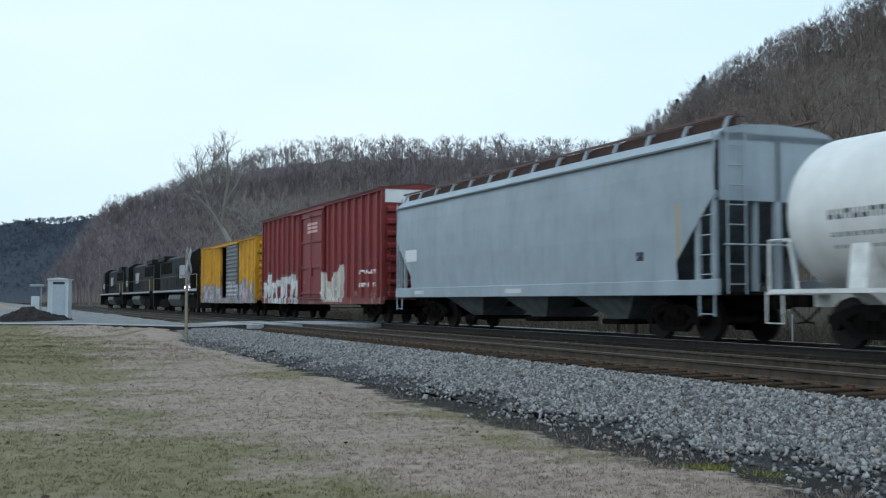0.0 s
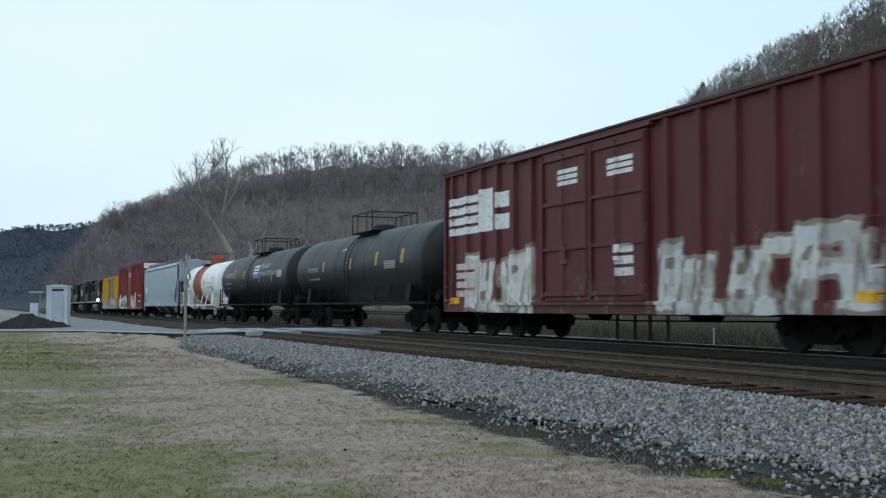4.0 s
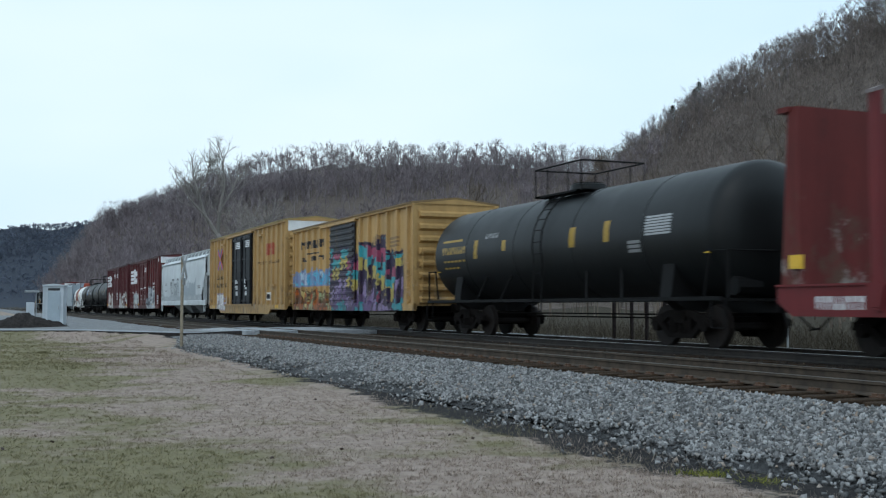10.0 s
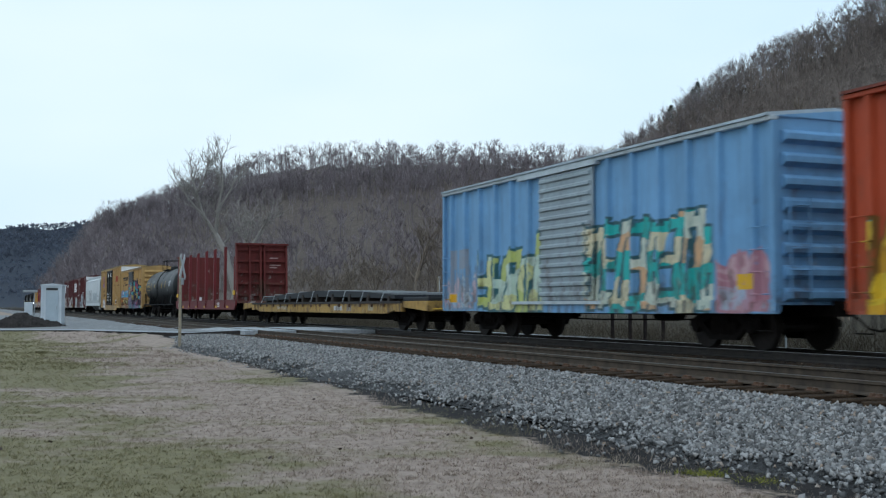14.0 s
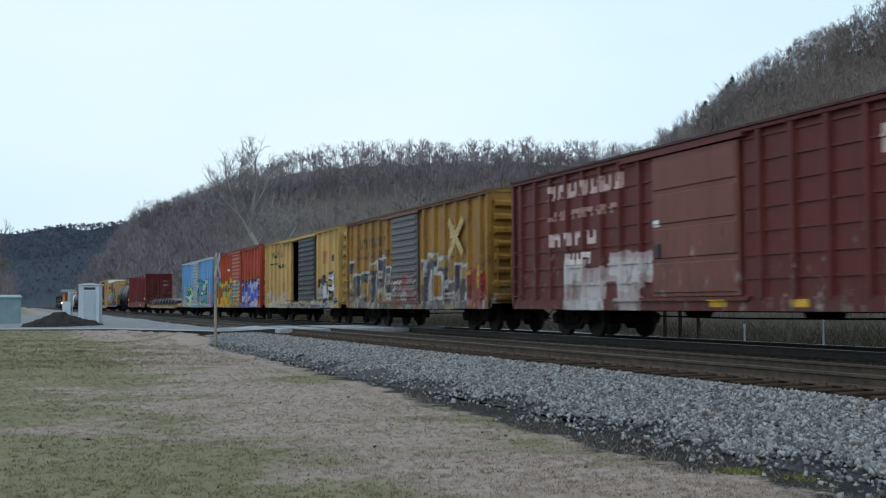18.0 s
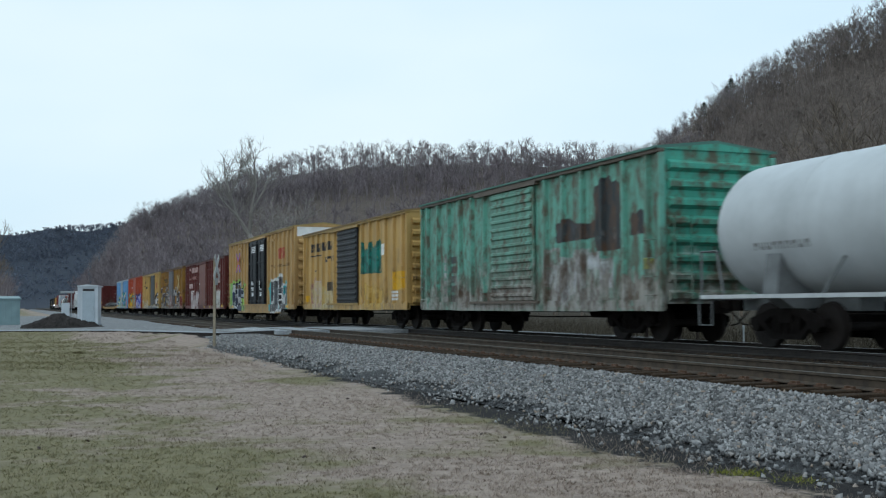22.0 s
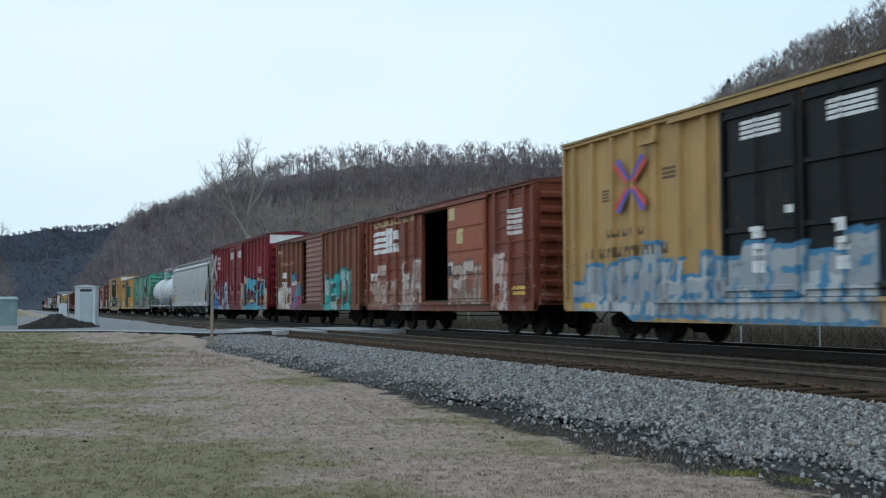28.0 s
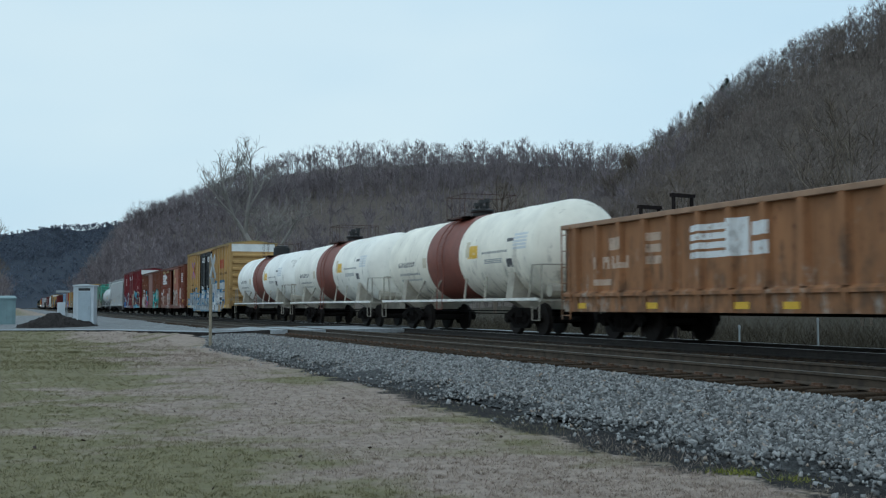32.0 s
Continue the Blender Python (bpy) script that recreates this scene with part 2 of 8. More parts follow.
class Shape:
    """Collects plain solids into one mesh."""

    def __init__(self):
        self.v, self.f = [], []

    def add(self, verts, faces):
        n = len(self.v)
        self.v += [tuple(p) for p in verts]
        self.f += [tuple(n + i for i in f) for f in faces]
        return self

    def box(self, x0, x1, y0, y1, z0, z1):
        p = [(x, y, z) for x in (x0, x1) for y in (y0, y1) for z in (z0, z1)]
        return self.add(p, [(0, 1, 3, 2), (4, 6, 7, 5), (0, 4, 5, 1), (2, 3, 7, 6), (0, 2, 6, 4), (1, 5, 7, 3)])

    def prism(self, profile, a, b, axis="y"):
        """A closed outline, pushed from a to b along an axis; the outline is in the other two axes, in order."""
        n = len(profile)
        put = {"x": lambda u, w, s: (s, u, w), "y": lambda u, w, s: (u, s, w), "z": lambda u, w, s: (u, w, s)}[axis]
        p = [put(u, w, s) for s in (a, b) for u, w in profile]
        sides = [(i, (i + 1) % n, n + (i + 1) % n, n + i) for i in range(n)]
        return self.add(p, sides + [tuple(range(n))[::-1], tuple(range(n, 2 * n))])

    def rod(self, a, b, r, n=6, r2=None):
        a, b = Vector(a), Vector(b)
        d = (b - a).normalized()
        u = d.orthogonal().normalized()
        w = d.cross(u)
        r2 = r if r2 is None else r2
        p = [a + (u * math.cos(k * math.tau / n) + w * math.sin(k * math.tau / n)) * r for k in range(n)]
        p += [b + (u * math.cos(k * math.tau / n) + w * math.sin(k * math.tau / n)) * r2 for k in range(n)]
        return self.add(p, [(i, (i + 1) % n, n + (i + 1) % n, n + i) for i in range(n)] + [tuple(range(n))[::-1], tuple(range(n, 2 * n))])

    def path(self, points, r, n=5):
        """One tube that bends at each point."""
        q = [Vector(p) for p in points]
        up, rings = None, []
        for k, c in enumerate(q):
            d = (q[min(k + 1, len(q) - 1)] - q[max(k - 1, 0)]).normalized()
            u = d.orthogonal().normalized() if up is None else (up - d * up.dot(d)).normalized()
            up, w = u, d.cross(u)
            rings += [c + (u * math.cos(i * math.tau / n) + w * math.sin(i * math.tau / n)) * r for i in range(n)]
        f = [(k * n + i, k * n + (i + 1) % n, (k + 1) * n + (i + 1) % n, (k + 1) * n + i) for k in range(len(q) - 1) for i in range(n)]
        m = (len(q) - 1) * n
        return self.add(rings, f + [tuple(range(n))[::-1], tuple(range(m, m + n))])

    def lathe(self, profile, center, n=24, axis="y"):
        """Turns (along, radius) pairs round an axis through center."""
        cx, cy, cz = center
        p = []
        for s, r in profile:
            for k in range(n):
                c, q = r * math.cos(k * math.tau / n), r * math.sin(k * math.tau / n)
                p.append({"y": (cx + c, cy + s, cz + q), "x": (cx + s, cy + c, cz + q), "z": (cx + c, cy + q, cz + s)}[axis])
        f = []
        for j in range(len(profile) - 1):
            for k in range(n):
                k2 = (k + 1) % n
                f.append((j * n + k, j * n + k2, (j + 1) * n + k2, (j + 1) * n + k))
        m = (len(profile) - 1) * n
        f += [tuple(range(n))[::-1], tuple(range(m, m + n))]
        return self.add(p, f)

    def mesh(self, name, bevel=0.0, smooth=False):
        me = bpy.data.meshes.new(name)
        me.from_pydata(self.v, [], self.f)
        bm = bmesh.new()
        bm.from_mesh(me)
        bmesh.ops.recalc_face_normals(bm, faces=bm.faces)
        if bevel:
            bmesh.ops.bevel(bm, geom=bm.edges[:], offset=bevel, segments=1, affect="EDGES", clamp_overlap=True)
        bm.to_mesh(me)
        bm.free()
        if smooth:
            me.shade_smooth()
            me.set_sharp_from_angle(angle=radians(35))
        return me


def part(name, shape, material, parent, label="", bevel=0.0, smooth=False):
    """One mesh object under a thing or a part."""
    me = shape.mesh(name, bevel, smooth) if isinstance(shape, Shape) else shape
    if material is not None and not me.materials:
        me.materials.append(material)
    ob = new(name, me)
    ob.parent = parent
    return tagged(ob, label)


def thing(name, shape, material, label, category, group="", kind="", at=(0, 0, 0), bevel=0.0, smooth=False):
    ob = new(name, shape.mesh(name, bevel, smooth) if isinstance(shape, Shape) else shape)
    if material is not None and ob.data is not None and not ob.data.materials:
        ob.data.materials.append(material)
    ob.location = at
    return tagged(ob, label, category, group, kind)


def array_mesh(name, verts, tris, material):
    me = bpy.data.meshes.new(name)
    me.vertices.add(len(verts))
    me.vertices.foreach_set("co", np.ascontiguousarray(verts, dtype=np.float32).ravel())
    me.loops.add(len(tris) * 3)
    me.loops.foreach_set("vertex_index", np.ascontiguousarray(tris, dtype=np.int32).ravel())
    me.polygons.add(len(tris))
    me.polygons.foreach_set("loop_start", np.arange(0, len(tris) * 3, 3, dtype=np.int32))
    me.update(calc_edges=True)
    me.materials.append(material)
    return me


# ---- the lie of the land

RAILS_X = (9.65, 11.155, 14.28, 15.785)
CROSS_Y = (40.2, 47.0)


def at_bearing(deg, dist):
    return np.array((math.sin(radians(deg)) * dist, math.cos(radians(deg)) * dist))


# crests: bearing from the track's direction, distance, height of the ground
CRESTS = (
    ([(60, 430, 154), (50, 430, 126), (45.5, 430, 108), (42, 430, 96.5), (38.5, 440, 87), (36.2, 450, 78), (34.9, 450, 72), (32.6, 455, 59.5), (31.1, 455, 50), (29.5, 455, 41), (27, 455, 22), (24, 455, 6)], 340),
    ([(34, 720, 90), (29.3, 720, 92.5), (25.2, 720, 98), (19.3, 740, 98.5), (16.3, 760, 98.5), (13.8, 780, 97), (12.0, 800, 92), (9.6, 830, 76), (8.0, 860, 57), (7.0, 880, 45), (5.4, 900, 31), (3.5, 930, 17), (2.0, 950, 2)], 400),
    ([(13, 1750, 155), (9.8, 1750, 150), (8.1, 1750, 145), (7.0, 1750, 140), (5.4, 1760, 132), (4, 1780, 126), (0, 1820, 122), (-5, 1850, 122), (-12, 1900, 124), (-22, 1900, 105)], 620),
)


def crest_height(x, y):
    """Each hill falls away from the nearest point of its crest."""
    best = np.zeros_like(x)
    for points, width in CRESTS:
        q = [(*at_bearing(b, d), h) for b, d, h in points]
        top = max(h for _, _, h in points)
        near, high = np.full(x.shape, 1e9), np.zeros_like(x)
        for (ax, ay, ah), (bx, by, bh) in zip(q, q[1:]):
            dx, dy = bx - ax, by - ay
            s = np.clip(((x - ax) * dx + (y - ay) * dy) / (dx * dx + dy * dy), 0, 1)
            d = np.hypot(x - ax - s * dx, y - ay - s * dy)
            closer = d < near
            near, high = np.where(closer, d, near), np.where(closer, ah + s * (bh - ah), high)
        if width == 400:
            high = high * np.clip((np.degrees(np.arctan2(x, y)) - 0.5) / 5.0, 0, 1)
        best = np.maximum(best, high * np.clip(1 - near / (width * np.clip(high / top, 0.01, 1) ** 0.7), 0, 1) ** 1.7)
    return best


def wave(x, y, f, seed):
    return np.sin(x * f + seed) * np.cos(y * f * 1.31 + seed * 2.1) + 0.5 * np.sin((x + y) * f * 2.3 + seed * 3.3)


def ground_z(x, y):
    x, y = np.asarray(x, float), np.asarray(y, float)
    z = np.full(x.shape, -0.75)
    z = z + np.where(np.hypot(x, y) < 60, 0.022 * wave(x, y, 0.7, 1.0), 0.0)
    z = np.where(x > 7.2, -0.75 - 0.35 * np.clip((x - 7.2) / 1.5, 0, 1), z)
    z = np.where(x > 19.5, -0.75 + 0.5 * np.clip((x - 21.0) / 12, 0, 1) - 0.35 * np.clip((21 - x) / 2, 0, 1), z)
    # the lawn climbs gently to the edge of the gravel lot
    edge_y = np.interp(x, (-60, -12, 1.1, 4.45, 8.35, 9.1), (85, 73, 64.4, 58.5, 48.2, 41.0))
    edge_z = np.interp(x, (-60, -12, 1.1, 4.45, 8.35), (-0.55, -0.5, -0.42, -0.33, -0.28))
    gap = edge_y - y
    near = np.clip(1 - gap / 9.0, 0, 1)
    climb = np.where(gap >= 0, near * near * (3 - 2 * near) * (edge_z + 0.72), np.clip(1 + gap / 1.5, 0, 1) * (edge_z + 0.72))
    z = np.where((x < 8.3) & (x > -60) & (gap > -1.5), z + climb, z)
    hill = crest_height(x, y)
    rough = 1.4 * wave(x, y, 0.021, 2.0) * np.clip(hill / 30, 0, 1)
    return z + hill + rough


def spaced(limits):
    out = []
    for a, b, s in limits:
        out += list(np.arange(a, b, s))
    return np.array(out + [limits[-1][1]])


gx = spaced([(-3800, -600, 200), (-600, -60, 60), (-60, -14, 4), (-14, 24, 0.5), (24, 60, 3), (60, 700, 16), (700, 1500, 50), (1500, 3800, 230)])
gy = spaced([(-3800, -400, 340), (-400, -20, 38), (-20, 0, 2), (0, 50, 0.5), (50, 92, 1), (92, 110, 3), (110, 1000, 18), (1000, 2300, 40), (2300, 3800, 150)])
GX, GY = np.meshgrid(gx, gy, indexing="ij")
gv = np.stack([GX, GY, ground_z(GX, GY)], -1).reshape(-1, 3)
i, j = np.meshgrid(np.arange(len(gx) - 1), np.arange(len(gy) - 1), indexing="ij")
a = (i * len(gy) + j).ravel()
tri = np.concatenate([np.stack([a, a + len(gy), a + len(gy) + 1], 1), np.stack([a, a + len(gy) + 1, a + 1], 1)])
me = array_mesh("ground", gv, tri, LAWN)
me.materials.append(LITTER), me.materials.append(WEED_SOIL), me.materials.append(HAZED_FLOOR)
mid = gv[tri].mean(1)
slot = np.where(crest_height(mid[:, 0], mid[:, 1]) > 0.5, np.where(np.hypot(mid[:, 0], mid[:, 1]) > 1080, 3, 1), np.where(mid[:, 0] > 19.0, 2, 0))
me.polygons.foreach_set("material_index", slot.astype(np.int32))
me.shade_smooth()
tagged(new("ground", me), "dormant tan and green lawn running out to wooded hills", "ground", kind="structure")


def strip(name, material, label, xs, zs, y0, y1, step, uneven, category):
    """A long bed: a cross-section, carried along the track with uneven edges."""
    ys = np.arange(y0, y1 + step, step)
    rng = np.random.default_rng(len(name))
    v = np.zeros((len(ys), len(xs), 3))
    v[:, :, 0] = np.array(xs)[None] + uneven * np.interp(ys, ys[::4], rng.normal(0, 1, len(ys[::4])))[:, None] * np.linspace(1, 0, len(xs))[None] ** 8
    v[:, :, 1] = ys[:, None]
    v[:, :, 2] = np.array(zs)[None] + rng.normal(0, 0.012, (len(ys), len(xs)))
    n = len(xs)
    i, j = np.meshgrid(np.arange(len(ys) - 1), np.arange(n - 1), indexing="ij")
    a = (i * n + j).ravel()
    t = np.concatenate([np.stack([a, a + 1, a + n + 1], 1), np.stack([a, a + n + 1, a + n], 1)])
    me = array_mesh(name, v.reshape(-1, 3), t, material)
    return tagged(new(name, me), label, category, kind="structure")


strip("ballast", BALLAST, "grey crushed stone ballast bed under both tracks", (7.2, 7.4, 8.3, 8.85, 9.0, 9.4, 11.2, 12.7, 14.2, 15.8, 17.2, 18.2, 19.6), (-0.76, -0.69, -0.39, -0.245, -0.275, -0.285, -0.275, -0.27, -0.2, -0.2, -0.22, -0.5, -1.0), -60, 48, 0.8, 0.16, "ballast")
strip("far_ballast", GRAVEL, "pale crushed stone bed beyond the crossing", (6.75, 7.4, 8.3, 9.0, 9.3, 9.4, 11.2, 12.7, 14.2, 15.8, 17.2, 18.2, 19.6), (-0.79, -0.55, -0.36, -0.205, -0.180, -0.235, -0.235, -0.24, -0.2, -0.2, -0.22, -0.5, -1.0), 48, 760, 0.8, 0.16, "ballast")


strip("track_bed", TRACK_BED, "dark stone between the rails", (9.62, 9.72, 10.4, 11.1, 12.0, 13.4, 14.3, 15.0, 15.8, 16.9), (-0.205, -0.182, -0.180, -0.182, -0.19, -0.19, -0.182, -0.180, -0.182, -0.22), -60, 760, 0.8, 0.0, "ballast")

strip("rust_stained_bed", RUST_BED, "rust-stained stone along the foot of the rail", (8.86, 9.1, 9.4, 9.62), (-0.27, -0.258, -0.255, -0.255), -20, 48, 0.8, 0.0, "ballast")


# ---- tracks: rails on ties


def rail_profile(x):
    half = [(0.037, 0.0), (0.037, -0.035), (0.012, -0.05), (0.01, -0.13), (0.07, -0.155), (0.07, -0.17)]
    return [(x + u, w) for u, w in half] + [(x - u, w) for u, w in reversed(half)]


tie_mesh = Shape().box(-1.45, 1.3, -0.115, 0.115, -0.36, -0.17).mesh("tie", 0.012)
tie_mesh.materials.append(TIE)
plate_mesh = Shape().box(-0.18, 0.18, -0.095, 0.095, -0.172, -0.155).box(-0.165, -0.115, -0.075, -0.03, -0.17, -0.125).box(-0.165, -0.115, 0.03, 0.075, -0.17, -0.125).mesh("tie_plate")
plate_mesh.materials.append(RUST)
for name, xs, label in (("near_track", RAILS_X[:2], "empty railway track of rusty rails on worn wooden ties"), ("far_track", RAILS_X[2:], "railway track of rusty rails that carries the train")):
    c = sum(xs) / 2
    track = tagged(new(name), label, "railway track", kind="structure")
    for x in xs:
        part("rail", Shape().prism(rail_profile(x), -60, 760), RAIL if x < 12 else RAIL_DARK, track, "brown rusty rail with a polished head", smooth=True)
    for k in range(150 if name == "near_track" else 110):
        tie = new("tie", tie_mesh)
        tie.parent, tie.location = track, (c + random.uniform(-0.05, 0.05), 3.0 + k * 0.515 + random.uniform(-0.03, 0.03), random.uniform(-0.008, 0.004))
        tie.rotation_euler = (0, 0, random.uniform(-0.02, 0.02))
        if name == "near_track" and k < 75:
            for x in xs[:1]:
                p = new("tie_plate", plate_mesh)
                p.parent, p.location = track, (x, tie.location.y, 0)
    rest = Shape()
    for k in range(260):
        y = 3.0 + (150 if name == "near_track" else 110) * 0.515 + k * 0.515
        rest.box(c - 1.3, c + 1.3, y - 0.11, y + 0.11, -0.36, -0.186)
    for k in range(60):
        rest.box(c - 1.3, c + 1.3, 2.4 - k * 0.515, 2.62 - k * 0.515, -0.36, -0.186)
    tagged(part("distant_ties", rest, TIE, track), kind="stuff")


# ---- stones, as one heap of angular pieces


def scatter_stones(name, count, seed, place, size, label, material=STONES):
    rng = np.random.default_rng(seed)
    # broken blocks: a wedge of six corners with flat faces
    base = np.array([(-1, -0.8, -0.7), (1, -0.7, -0.6), (0.1, 1, -0.7), (-0.8, -0.7, 0.7), (0.8, -0.5, 0.6), (0, 0.8, 0.5)], float)
    tri = np.array([(0, 2, 1), (3, 4, 5), (0, 1, 4), (0, 4, 3), (1, 2, 5), (1, 5, 4), (2, 0, 3), (2, 3, 5)])
    p = place(rng, count)
    s = rng.uniform(*size, (count, 1, 1)) * rng.uniform(0.45, 1.25, (count, 1, 3))
    v = base[None] * s * rng.uniform(0.7, 1.25, (count, 6, 3)) + rng.normal(0, 0.12, (count, 6, 3)) * s
    q = rng.normal(size=(count, 4))
    q /= np.linalg.norm(q, axis=1, keepdims=True)
    w, x, y, z = q.T
    R = np.stack([1 - 2 * (y * y + z * z), 2 * (x * y - z * w), 2 * (x * z + y * w), 2 * (x * y + z * w), 1 - 2 * (x * x + z * z), 2 * (y * z - x * w), 2 * (x * z - y * w), 2 * (y * z + x * w), 1 - 2 * (x * x + y * y)], -1).reshape(-1, 3, 3)
    v = np.einsum("nij,nkj->nki", R, v) + p[:, None]
    t = (tri[None] + (np.arange(count) * 6)[:, None, None]).reshape(-1, 3)
    return tagged(new(name, array_mesh(name, v.reshape(-1, 3), t, material)), label, "gravel", kind="stuff")


def stone_edge(y):
    """The ragged foot of the ballast."""
    return 7.28 + 0.24 * np.clip((y - 11) / 9, 0, 1) + 0.14 * np.sin(y * 1.7) + 0.11 * np.sin(y * 4.3 + 1.0) + 0.07 * np.sin(y * 9.1 + 2.0)


def shoulder(rng, n):
    y = 6.0 + 42 * rng.random(n) ** 1.5
    foot = stone_edge(y)
    x = foot + (8.97 - foot) * rng.random(n) ** 0.9
    edge = rng.random(n) < 0.022
    x = np.where(edge, foot - np.abs(rng.normal(0, 0.35, n)), x)
    z = np.interp(x, (5.9, 6.95, 7.4, 8.3, 8.85, 9.0, 9.3), (-0.745, -0.745, -0.66, -0.38, -0.235, -0.26, -0.26)) + rng.uniform(-0.012, 0.026, n)
    return np.stack([x, y, z], 1)


def rail_foot(rng, n):
    """Rust-stained chips between the tie ends."""
    y = 6.0 + 42 * rng.random(n) ** 1.5
    x = rng.uniform(8.86, 9.6, n)
    return np.stack([x, y, np.full(n, -0.252) + rng.uniform(-0.01, 0.02, n)], 1)


def between(rng, n):
    y = 6.0 + 60 * rng.random(n) ** 1.5
    x = np.where(rng.random(n) < 0.5, rng.uniform(9.75, 11.0, n), rng.uniform(11.3, 14.1, n))
    return np.stack([x, y, np.full(n, -0.19) + rng.uniform(-0.02, 0.02, n)], 1)


scatter_stones("ballast_stones", 80000, 5, shoulder, (0.019, 0.041), "loose grey crushed stones on the ballast shoulder")
scatter_stones("track_stones", 14000, 6, between, (0.02, 0.038), "dark crushed stones between the rails", STONES_DARK)
scatter_stones("rail_foot_stones", 12000, 7, rail_foot, (0.015, 0.032), "rust-stained crushed stones between the tie ends", STONES_RUST)


# ---- grass


def scatter_blades(name, count, seed, place, height, width, material, label):
    rng = np.random.default_rng(seed)
    p = place(rng, count)
    ang = rng.uniform(0, math.tau, count)
    h, w = rng.uniform(*height, count), rng.uniform(*width, count)
    lean = rng.normal(0, 0.7, (count, 2)) * h[:, None]
    side = np.stack([np.cos(ang) * w, np.sin(ang) * w, np.zeros(count)], 1)
    top = p + np.concatenate([lean, h[:, None]], 1)
    v = np.stack([p - side, p + side, top], 1).reshape(-1, 3)
    return tagged(new(name, array_mesh(name, v, np.arange(count * 3).reshape(-1, 3), material)), label, "grass", kind="stuff")


def lawn_spots(rng, n):
    """Small tufts: eight blades about each middle."""
    k = n // 8
    y = 6.5 + 32 * rng.random(k) ** 1.7
    x = -0.42 * y + rng.random(k) * (6.15 + 0.42 * y)
    x, y = np.repeat(x, 8) + rng.normal(0, 0.022, k * 8), np.repeat(y, 8) + rng.normal(0, 0.022, k * 8)
    return np.stack([x, y, ground_z(x, y) - 0.004], 1)


def far_lawn_spots(rng, n):
    k = n // 8
    y = rng.uniform(30, 66, k)
    x = -0.1 * y + rng.random(k) * (6.3 + 0.1 * y)
    keep = y < np.interp(x, (-12, 1.1, 4.45, 8.35), (72, 63.6, 57.6, 47.5))
    x, y = np.where(keep, x, 2.0), np.where(keep, y, 40.0)
    x, y = np.repeat(x, 8) + rng.normal(0, 0.06, k * 8), np.repeat(y, 8) + rng.normal(0, 0.06, k * 8)
    return np.stack([x, y, ground_z(x, y) - 0.004], 1)


def edge_spots(rng, n):
    y = 7.0 + 45 * rng.random(n) ** 1.6
    x = rng.normal(6.35, 0.3, n)
    return np.stack([x, y, np.full(n, -0.765)], 1)


def moss_spots(rng, n):
    k = rng.random(n) < 0.65
    return np.stack([np.where(k, MOSS[0][0], MOSS[1][0]) + rng.normal(0, 0.13, n), np.where(k, MOSS[0][1], MOSS[1][1]) + rng.normal(0, 0.13, n), np.full(n, -0.755)], 1)


scatter_blades("lawn_grass", 300000, 11, lawn_spots, (0.012, 0.045), (0.0025, 0.006), BLADES, "short dormant grass blades, tan with green patches")
scatter_blades("far_lawn_grass", 40000, 14, far_lawn_spots, (0.03, 0.09), (0.006, 0.014), BLADES, "short dormant grass towards the gravel lot")
MOSS = ((6.4, 8.75), (6.62, 8.15))
scatter_blades("moss_tuft", 700, 13, moss_spots, (0.02, 0.07), (0.004, 0.009), MOSS_GREEN, "yellow-green moss and weeds in the dark soil")
scatter_blades("edge_grass", 5000, 12, edge_spots, (0.03, 0.10), (0.002, 0.005), BLADES, "straggly dead grass along the cinder verge")


# ---- bare trees


